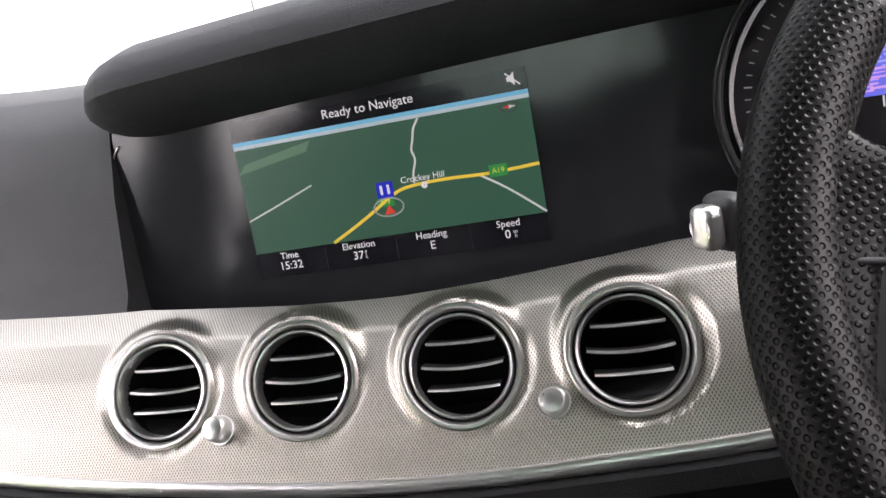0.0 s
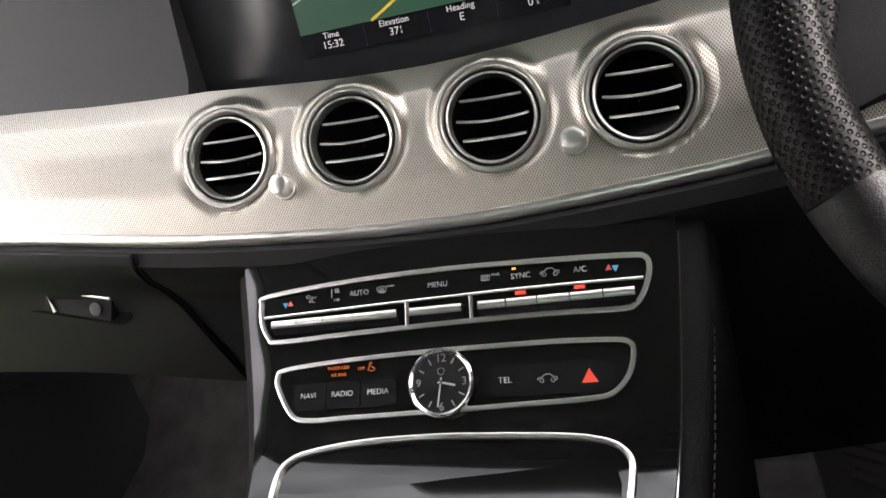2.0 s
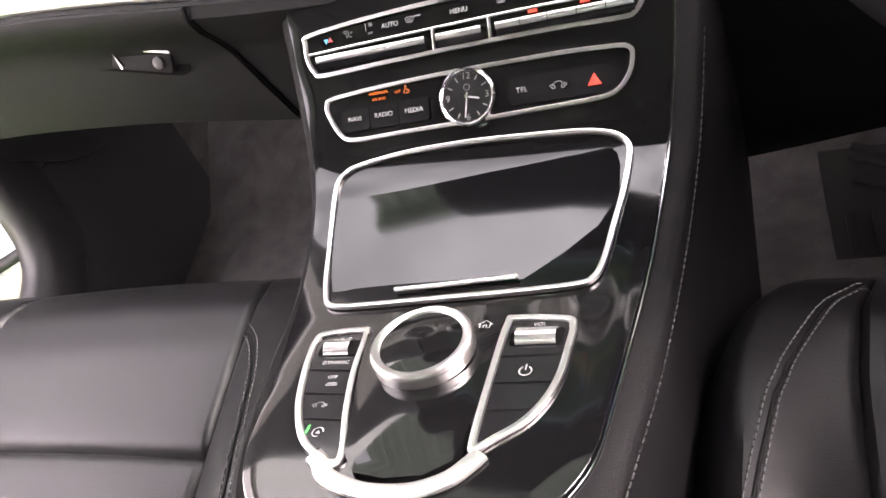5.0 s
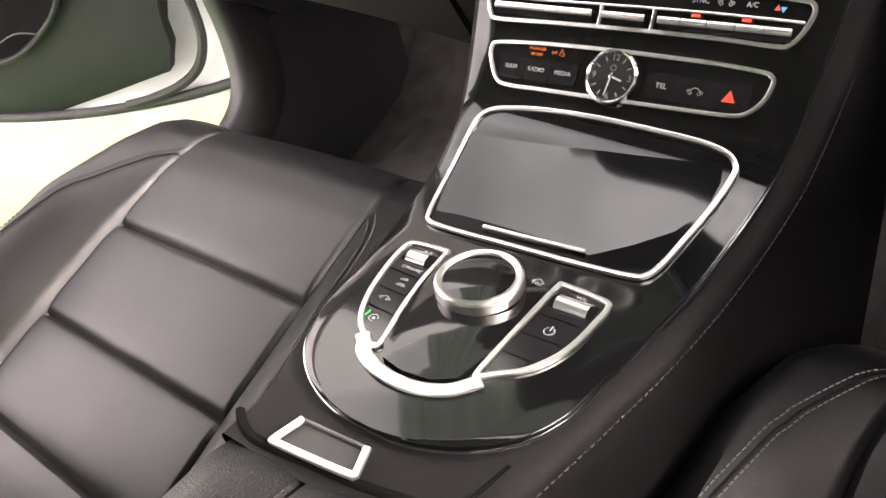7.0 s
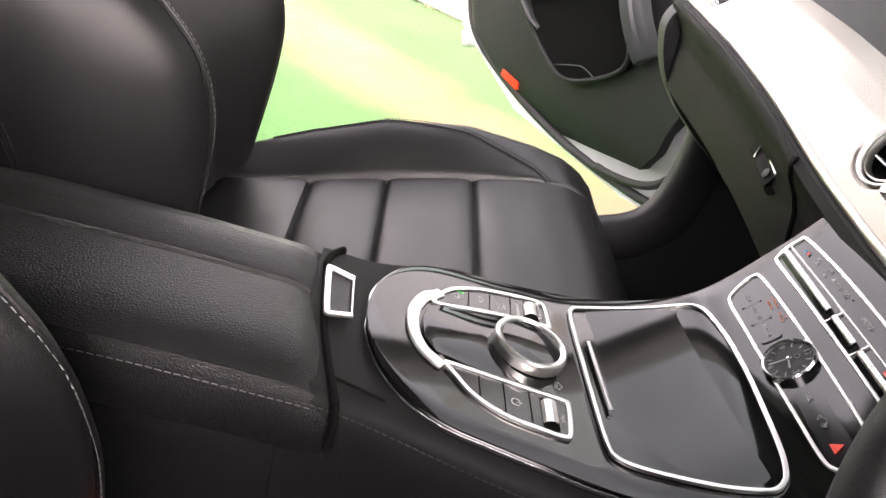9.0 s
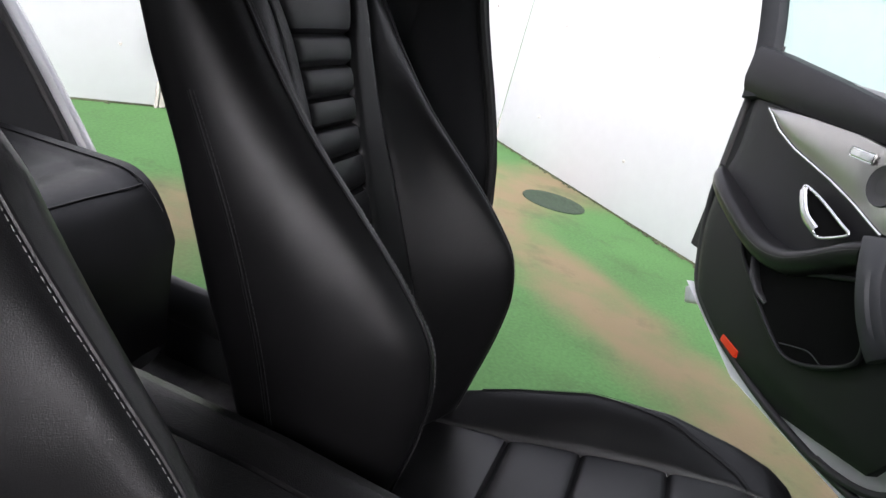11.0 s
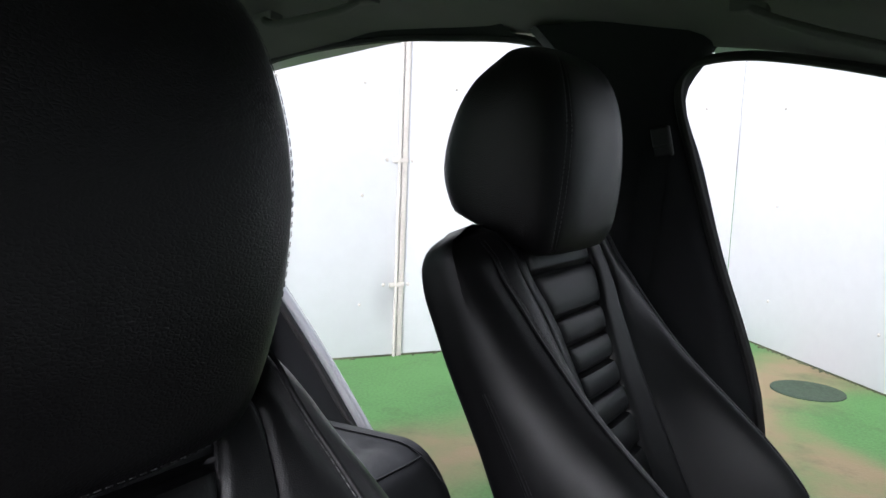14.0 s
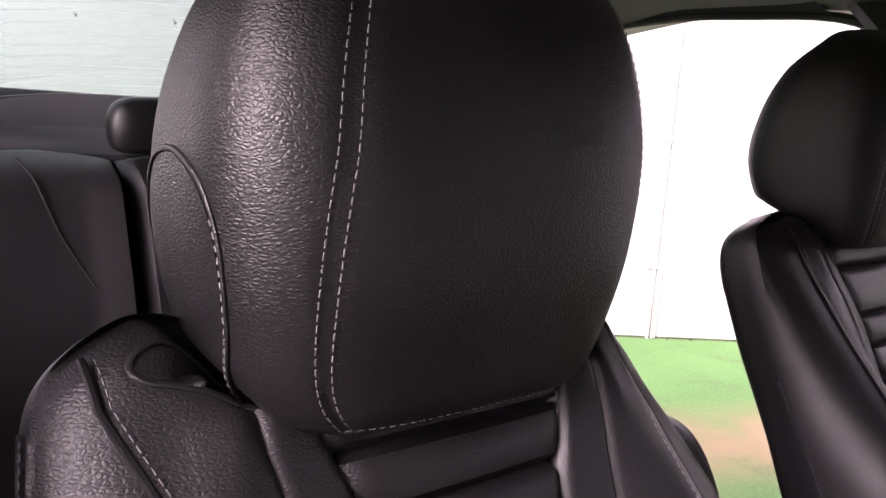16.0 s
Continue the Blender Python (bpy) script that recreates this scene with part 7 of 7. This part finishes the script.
# shallow dish; the shade behind the handle is painted near-black
part("handle_well", sheet([[dp(s, z, 0.026) for s, z, n in ring], [dp(0.71 + (s - 0.71) * 0.7, 0.928 + (z - 0.928) * 0.7, 0.0185) for s, z, n in ring], [dp(0.71 + (s - 0.71) * 0.05, 0.928 + (z - 0.928) * 0.05, 0.018) for s, z, n in ring]], True, True), GAP_SHADE, door)
lever = smoothed([(0.792, 0.969, 0.033), (0.772, 0.945, 0.038), (0.742, 0.917, 0.040), (0.700, 0.898, 0.036)], 5)
part("handle_lever", sweep([dp(*q) for q in lever], 0.024, 0.008, ups=[tuple(FD.to_3x3().col[1])] * len(lever), n=12), CHROME, door, "chrome door lever")
# armrest: a padded ledge that dips and rises to the pull
arm_path = smoothed([(1.172, 0.908, 0.015), (1.135, 0.900, 0.042), (1.07, 0.882, 0.062), (0.98, 0.852, 0.072), (0.887, 0.823, 0.076), (0.80, 0.810, 0.077), (0.719, 0.822, 0.076), (0.642, 0.862, 0.072), (0.585, 0.900, 0.066), (0.535, 0.926, 0.060)], 6)
rows = []
for s, z, n in arm_path:
    rows.append([dp(s, z + a, b) for a, b in ((0.010, -0.004), (0.014, n * 0.45), (0.012, n - 0.016), (0.006, n - 0.005), (-0.004, n), (-0.020, n - 0.001), (-0.036, n - 0.008), (-0.046, n - 0.024), (-0.052, n * 0.3), (-0.054, -0.004))])
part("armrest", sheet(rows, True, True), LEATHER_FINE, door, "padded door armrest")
stitches([dp(s, z - 0.010, n + 0.0008) for s, z, n in arm_path], [tuple(FD.to_3x3().col[1])] * len(arm_path), door, 0.006, 0.0042, 0.0011, STITCH)
rows = []
for (a, b), (c, e2), n in zip(smoothed([(0.545, 0.945), (0.519, 0.901), (0.486, 0.839), (0.453, 0.777), (0.412, 0.712)], 4), smoothed([(0.480, 0.965), (0.462, 0.911), (0.441, 0.861), (0.407, 0.802), (0.373, 0.751)], 4), [0.062 + 0.016 * math.sin(math.pi * k / 16) - 0.02 * (k / 16) ** 4 for k in range(17)]):
    rows.append([dp(a + (c - a) * f, b + (e2 - b) * f, n - q) for f, q in ((0, 0.050), (0, 0.008), (0.10, 0.001), (0.28, 0.0), (0.55, 0.003), (0.66, 0.010), (0.85, 0.012), (1.0, 0.020), (1.0, 0.050))])
part("pull", sheet(rows, True, True), GREY_PLASTIC, door, "grey door pull")
pocket = smoothed([(0.930, 0.790), (0.911, 0.748), (0.816, 0.686), (0.721, 0.631), (0.632, 0.598), (0.541, 0.624), (0.446, 0.691), (0.455, 0.76), (0.50, 0.85), (0.60, 0.825), (0.72, 0.785), (0.85, 0.785)], 5, True)
part("pocket_rim", sweep([dp(s, z, 0.026) for s, z in pocket], 0.012, 0.012, True, [tuple(FD.to_3x3().col[1])] * len(pocket)), DOOR_SKIN, door, "rim of the door pocket")
# almost flat; the pocket's depth is shade put into the colour
part("pocket", sheet([[dp(s, z, 0.024) for s, z in pocket], [dp(0.69 + (s - 0.69) * 0.92, 0.71 + (z - 0.71) * 0.92, 0.0220) for s, z in pocket], [dp(0.69 + (s - 0.69) * 0.03, 0.71 + (z - 0.71) * 0.03, 0.0215) for s, z in pocket]], True, True), GAP_SHADE, door, "shallow door pocket, near-black for its shade")
part("bottle_holder", sweep([dp(0.86, 0.765, 0.020), dp(0.825, 0.72, 0.034), dp(0.790, 0.69, 0.030), dp(0.765, 0.675, 0.018)], 0.034, 0.014, n=12), PLASTIC, door, "moulded bottle holder")
part("net_cord", sweep([dp(*q) for q in smoothed([(0.66, 0.618, 0.030), (0.60, 0.640, 0.034), (0.56, 0.650, 0.034), (0.52, 0.640, 0.030)], 5)], 0.003, 0.003, n=6), GREY_PLASTIC, door)
# emission stands in for the light this reflector throws back
part("reflector", block((0.078, 0.012, 0.022), FD @ pose(0.845, 0.0, 0.506, 0, -9), 0.003), glow("red_reflector", (0.9, 0.05, 0.01), 0.9), door, "red door reflector given a glow")
jamb = smoothed([(0.45, 0.442, -0.006), (0.395, 0.446, -0.006), (0.32, 0.462, -0.008), (0.265, 0.492, -0.010), (0.232, 0.54, -0.012), (0.218, 0.60, -0.012), (0.212, 0.72, -0.012)], 5)
part("jamb_seal", sweep([dp(*q) for q in jamb], 0.020, 0.018, ups=[tuple(FD.to_3x3().col[1])] * len(jamb), n=8), RUBBER, door, "black rubber jamb seal")
# shell, window frame and glass
cols = []
for i in range(21):
    f = i / 20
    s0 = 0.02 + 1.13 * f
    cols.append([(s0, lerp(f, [0, 0.3, 0.7, 1], [0.44, 0.41, 0.43, 0.56]), -0.05), (s0, 0.55, -0.105), (s0, 0.8, -0.125), (s0, 1.05, -0.105), (s0, 1.17, -0.075), (s0, 1.23, -0.045)])
d = FD.to_3x3() @ Vector((0, 0.035, 0))
part("outer_shell", slab([[dp(*q) for q in c] for c in cols], d), PAINT, door, "white painted door shell")
rim = smoothed([(0.06, 0.56, -0.03), (0.12, 0.47, -0.02), (0.3, 0.435, -0.015), (0.6, 0.438, -0.015), (0.88, 0.488, -0.015), (1.08, 0.56, -0.02), (1.15, 0.66, -0.022), (1.192, 0.80, -0.020), (1.202, 0.92, -0.020), (1.198, 1.12, -0.014)], 5)
part("edge_tip", block((0.034, 0.05, 0.055), FD @ pose(1.205, -0.10, 0.495, 0, 30), 0.012, 3), PAINT, door, "white corner of the door shell")
door_sheet("closing_edge", [[(s, z, -0.020) for z in (0.66, 0.75, 0.85, 0.95, 1.05, 1.14)] for s in (1.14, 1.16, 1.18, 1.206)], DOOR_SKIN, "black closing edge of the door", 0.05)
part("door_seal", sweep([dp(*q) for q in rim], 0.022, 0.022, ups=[tuple(FD.to_3x3().col[1])] * len(rim)), RUBBER, door, "black door seal")
frame_path = smoothed([(1.165, 1.12, -0.01), (1.205, 1.26, -0.02), (1.295, 1.40, -0.04), (1.40, 1.54, -0.06), (1.40, 1.580, -0.06), (1.29, 1.582, -0.06), (1.0, 1.515, -0.055), (0.7, 1.42, -0.05), (0.4, 1.30, -0.04), (0.12, 1.17, -0.03)], 5)
part("window_frame", sweep([dp(*q) for q in frame_path], 0.085, 0.05, ups=[tuple(FD.to_3x3().col[1])] * len(frame_path), n=12, power=3), PILLAR, door, "black window frame")
rows = [[dp(s, 1.19 + (lerp(s, [0.2, 0.4, 0.7, 1.0, 1.27, 1.34], [1.20, 1.30, 1.42, 1.515, 1.575, 1.57]) - 1.19) * f, -0.03 - 0.02 * f) for s in [0.2 + (1.02 + 0.12 * f) * i / 14 for i in range(15)]] for f in [j / 6 for j in range(7)]]
gl = part("window_glass", sheet(rows), GREEN_GLASS, door, "pale green side window")
gl.visible_shadow = False
part("lock_pin", turned([(0.004, 0), (0.004, 0.012), (0.002, 0.014)], 10, Matrix.Translation(dp(1.105, 1.258, 0.008))), PLASTIC, door)

# rear left door, open, of which the window frame shows
rdoor = thing("rear_door", "open rear car door with a black window frame", "car door")
RD = frame_from((-0.80, -1.10, 0), (-0.93, -0.37, 0), (0, 0, 1))
fr = smoothed([(0.05, 1.30, 0), (0.12, 1.45, 0), (0.25, 1.56, 0), (0.45, 1.60, 0), (0.75, 1.58, 0), (1.0, 1.48, 0), (1.08, 1.36, 0), (1.0, 1.25, 0)], 5)
part("window_frame", sweep([tuple(RD @ Vector((s, n, z))) for s, z, n in fr], 0.05, 0.04, ups=[tuple(RD.to_3x3().col[1])] * len(fr), n=10), PILLAR, rdoor, "black window frame")
part("frame_seal", sweep([tuple(RD @ Vector((s, 0.028, z - 0.01))) for s, z, n in fr], 0.014, 0.014, n=8), RUBBER, rdoor)
part("shell", block((1.02, 0.11, 0.78), RD @ pose(0.54, -0.03, 0.84), 0.05, 4), PAINT, rdoor, "white painted door shell")
part("inner_panel", block((0.98, 0.03, 0.74), RD @ pose(0.53, 0.04, 0.84), 0.012, 3), SOFT, rdoor, "black inner panel")

# ---------------------------------------------------------------- rear bench
bench = thing("rear_bench", "black leather rear bench with low headrests", "bench")
for x0, x1 in ((-0.60, -0.266), (-0.262, 0.262), (0.266, 0.60)):
    rows = []
    xm, hw = (x0 + x1) / 2, (x1 - x0) / 2
    for i in range(33):
        y = -1.235 - 0.61 * i / 32
        e = max(0, 1 - (i / 32) / 0.26)
        base = 0.784 - 0.034 * (i / 32) - 0.115 * e ** 2.6
        row = []
        for j in range(25):
            f = -1 + 2 * j / 24
            b = 0.016 * abs(f) ** 3 - 0.05 * max(0, abs(f) - 0.9) ** 2 / 0.01
            g = -0.006 * math.exp(-((abs(f) - 0.62) / 0.03) ** 2) - 0.006 * math.exp(-((i / 32 - 0.3) / 0.02) ** 2) * (abs(f) < 0.62)
            row.append((xm + hw * f, y - 0.03 * abs(f) ** 4 * e, base + b + g))
        rows.append(row)
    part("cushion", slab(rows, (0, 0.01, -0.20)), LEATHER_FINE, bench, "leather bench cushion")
    rows = []
    for i in range(31):
        v = i / 30
        y, z = -1.76 - 0.20 * v, 0.72 + 0.503 * v
        e = max(0, v - 0.9) / 0.1
        row = []
        for j in range(25):
            f = -1 + 2 * j / 24
            b = 0.03 * abs(f) ** 3 - 0.05 * max(0, abs(f) - 0.9) ** 2 / 0.01
            g = -0.006 * math.exp(-((abs(f) - 0.55) / 0.03) ** 2)
            row.append((xm + hw * f, y + 0.02 + b + g - 0.06 * e ** 2, z - 0.015 * abs(f) ** 4 * v))
        rows.append(row)
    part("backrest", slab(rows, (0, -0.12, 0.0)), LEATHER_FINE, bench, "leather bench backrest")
for x0, x1 in ((-0.60, -0.266), (0.266, 0.60)):
    xm, hw = (x0 + x1) / 2, (x1 - x0) / 2

    def cushion_z(x, y):
        k = (-1.235 - y) / 0.61
        f = (x - xm) / hw
        return 0.784 - 0.034 * k - 0.115 * max(0, 1 - k / 0.26) ** 2.6 + 0.016 * abs(f) ** 3 + 0.0012

    for line in ([(x0 + 0.035, y) for y in np.linspace(-1.272, -1.72, 24)], [(x, -1.312 - 0.012 * math.cos((x - xm) / hw * 1.4)) for x in np.linspace(x0 + 0.04, x1 - 0.04, 24)], [(x1 - 0.035, y) for y in np.linspace(-1.272, -1.72, 24)]):
        part("piping", sweep([(float(x), float(y), cushion_z(x, y)) for x, y in line], 0.004, 0.0028, n=6), LEATHER_FINE, bench, "raised seam")
    sw = 1 if xm > 0 else -1
    seam = smoothed([(0.425, 0.985), (0.415, 0.95), (0.405, 0.908), (0.379, 0.758), (0.348, 0.638), (0.312, 0.508), (0.300, 0.42)], 4)
    part("piping", sweep([(sw * x, -1.736 - 0.20 * v - 0.05 * max(0.0, v - 0.9) / 0.1 * max(0.0, v - 0.9) / 0.1, 0.72 + 0.503 * v) for x, v in seam], 0.0036, 0.0026, ups=[(0, 1, 0.3)] * len(seam), n=6), DECK, bench, "raised seam")
for xm in (-0.42, 0.166, 0.56):
    rows = []
    for z, h, d in smoothed([(1.225, 0.085, 0.03), (1.235, 0.105, 0.04), (1.27, 0.112, 0.045), (1.305, 0.105, 0.04), (1.322, 0.08, 0.028), (1.327, 0.03, 0.01)], 4):
        rows.append([(xm + abs(math.cos(q)) ** 0.6 * math.copysign(h, math.cos(q)), -2.00 + abs(math.sin(q)) ** 0.7 * math.copysign(d, math.sin(q)), z) for q in [2 * math.pi * k / 32 for k in range(32)]])
    part("headrest", sheet(rows, True, True), LEATHER_FINE, bench, "low rear headrest")
tagged(part("parcel_shelf", block((1.30, 0.55, 0.03), pose(0, -2.30, 1.225, -4), 0.01), PILLAR), "dark cloth parcel shelf behind the rear seat", "shelf", kind="structure")
tagged(part("window_ledge", block((1.28, 0.03, 0.17), pose(0, -2.44, 1.24), 0.008), GREY_PLASTIC), "grey ledge under the rear window", "trim", kind="structure")

# ---------------------------------------------------------------- footwells
mat_pad = thing("floor_mat", "black rubber floor mat with a ribbed heel pad", "floor mat")
part("base", block((0.42, 0.52, 0.012), pose(0.40, 0.05, 0.352, 1), 0.004), CARPET, mat_pad, "carpet mat")
part("heel_pad", block((0.22, 0.19, 0.008), pose(0.385, 0.185, 0.362, 4), 0.003), RUBBER, mat_pad, "rubber heel pad")
for i in range(4):
    for sx in (-1, 1):
        part("rib", block((0.075 - 0.012 * (i % 2), 0.012, 0.010), pose(0.385 + sx * 0.042, 0.205 + 0.020 * i, 0.368 + 0.0014 * i, 4, 0, sx * 28), 0.003), RUBBER, mat_pad)
for i in range(7):
    part("rib", block((0.012, 0.065, 0.010), pose(0.385 - 0.087 + 0.029 * i, 0.125, 0.366, 4), 0.003), RUBBER, mat_pad)
for x, w in ((0.29, 0.09), (0.47, 0.055)):
    pedal = thing("pedal", "black rubber faced foot pedal", "pedal", group="foot pedals")
    part("pad", block((w, 0.075, 0.012), pose(x, 0.40, 0.50, 50), 0.004), RUBBER, pedal)
    part("arm", sweep([(x, 0.37, 0.48), (x, 0.42, 0.60), (x, 0.44, 0.74)], 0.016), PLASTIC, pedal)
part_mat = thing("passenger_mat", "black carpet floor mat in the passenger footwell", "floor mat")
part("base", block((0.44, 0.55, 0.014), pose(-0.42, 0.06, 0.352, 1), 0.005), CARPET, part_mat)

# ---------------------------------------------------------------- doors on the driver's side, shut
def shut_door(name, y0, y1, label):
    root = thing(name, label, "car door")
    L = y1 - y0
    rows = []
    for i in range(21):
        y = y0 + L * i / 20
        rows.append([(0.775, y, 0.46), (0.765, y, 0.60), (0.752, y, 0.80), (0.742, y, 0.95), (0.745, y, 1.10), (0.742, y, 1.17), (0.752, y, 1.215)])
    part("inner_panel", slab(rows, (0.03, 0, 0)), SOFT, root, "black moulded inner panel")
    rows = [[(0.735, y0 + L * i / 12, 1.0), (0.733, y0 + L * i / 12, 1.05), (0.737, y0 + L * i / 12, 1.09)] for i in range(13)]
    part("silver_trim", slab(rows, (0.01, 0, 0)), WEAVE, root, "brushed silver trim panel")
    part("armrest", sweep([(0.722, y0 + 0.12, 0.84), (0.715, y0 + L * 0.5, 0.86), (0.725, y1 - 0.15, 0.92)], 0.05, 0.045, n=12), LEATHER_FINE, root, "padded door armrest")
    rows = [[(0.80, y0 + L * i / 12, 0.42), (0.86, y0 + L * i / 12, 0.60), (0.875, y0 + L * i / 12, 0.85), (0.85, y0 + L * i / 12, 1.05), (0.80, y0 + L * i / 12, 1.20)] for i in range(13)]
    part("outer_shell", slab(rows, (-0.012, 0, 0)), PAINT, root, "white painted door shell")
    return root


# the driver door is unseen; it is added shut, with no glass
shut_door("driver_door", -0.80, 0.20, "unseen driver door put in shut and without window glass")
shut_door("rear_door", -1.75, -0.84, "shut rear door with black and silver trim")

# ---------------------------------------------------------------- outside of the car
def shell_rows(stations):
    """Cross sections (y, half width, height at the middle, height at the side)."""
    rows = []
    for y, w, zm, zs in smoothed(stations, 5):
        rows.append([(w * q, y, zs + (zm - zs) * (1 - abs(q) ** 2.6)) for q in [-1 + 2 * i / 20 for i in range(21)]])
    return rows


part("bonnet", slab(shell_rows([(0.66, 0.80, 1.085, 1.02), (0.9, 0.82, 1.06, 0.99), (1.3, 0.82, 1.00, 0.93), (1.62, 0.76, 0.90, 0.82), (1.72, 0.70, 0.80, 0.74)]), (0, 0, -0.012)), PAINT, body, "white bonnet")
part("boot_lid", slab(shell_rows([(-2.47, 0.74, 1.285, 1.20), (-2.75, 0.76, 1.26, 1.16), (-2.98, 0.74, 1.24, 1.13), (-3.06, 0.72, 1.16, 1.06)]), (0, 0, -0.012)), PAINT, body, "white boot lid")
part("front_bumper", slab([[(0.86 * q, 1.78 - 0.16 * abs(q) ** 3 - 0.05 * abs(z - 0.5), z) for q in [-1 + i / 10 for i in range(21)]] for z in (0.22, 0.35, 0.5, 0.65, 0.78)], (0, -0.02, 0)), PAINT, body, "white front bumper")
part("rear_bumper", slab([[(0.86 * q, -3.14 + 0.16 * abs(q) ** 3 + 0.05 * abs(z - 0.6), z) for q in [-1 + i / 10 for i in range(21)]] for z in (0.26, 0.45, 0.65, 0.85, 1.08)], (0, 0.02, 0)), PAINT, body, "white rear bumper")
for sx in (-1, 1):
    for name, y0, y1, ztop, cy in (("front_wing", 0.21, 1.68, 0.98, 1.06), ("rear_wing", -3.02, -2.20, 1.14, -2.06)):
        rows = []
        for i in range(41):
            y = y0 + (y1 - y0) * i / 40
            r2 = 0.36 ** 2 - (y - cy) ** 2
            low = 0.30 if r2 <= 0 else max(0.30, 0.33 + math.sqrt(r2))
            top = ztop - (0.16 * ((y - y0) / (y1 - y0)) ** 2 if name == "front_wing" else 0.06 * ((y1 - y) / (y1 - y0)) ** 2)
            rows.append([(sx * (0.865 - 0.05 * abs(f - 0.55) ** 1.5 * 2), y, low + (top - low) * f) for f in (0, 0.25, 0.5, 0.75, 1)])
        part(name, slab(rows, (-sx * 0.012, 0, 0)), PAINT, body, "white wing")
    for y in (1.06, -2.06):
        wheel_m = frame_from((sx * 0.77, y, 0.33), (0, 1, 0), (sx, 0, 0))
        tyre = part("tyre", turned([(0.235, -0.10), (0.31, -0.105), (0.328, -0.08), (0.330, 0.0), (0.328, 0.08), (0.31, 0.105), (0.235, 0.10)], 48, wheel_m, False), RUBBER, body, "black road tyre")
        part("rim", turned([(0.236, -0.09), (0.225, 0.0), (0.236, 0.09)], 40, wheel_m, False), SATIN, tyre, "alloy rim")
        for k in range(10):
            part("spoke", block((0.045, 0.22, 0.03), wheel_m @ pose(0, 0, 0.055, 0, 0, 36 * k) @ pose(0, 0.12, 0), 0.008), SATIN, tyre)
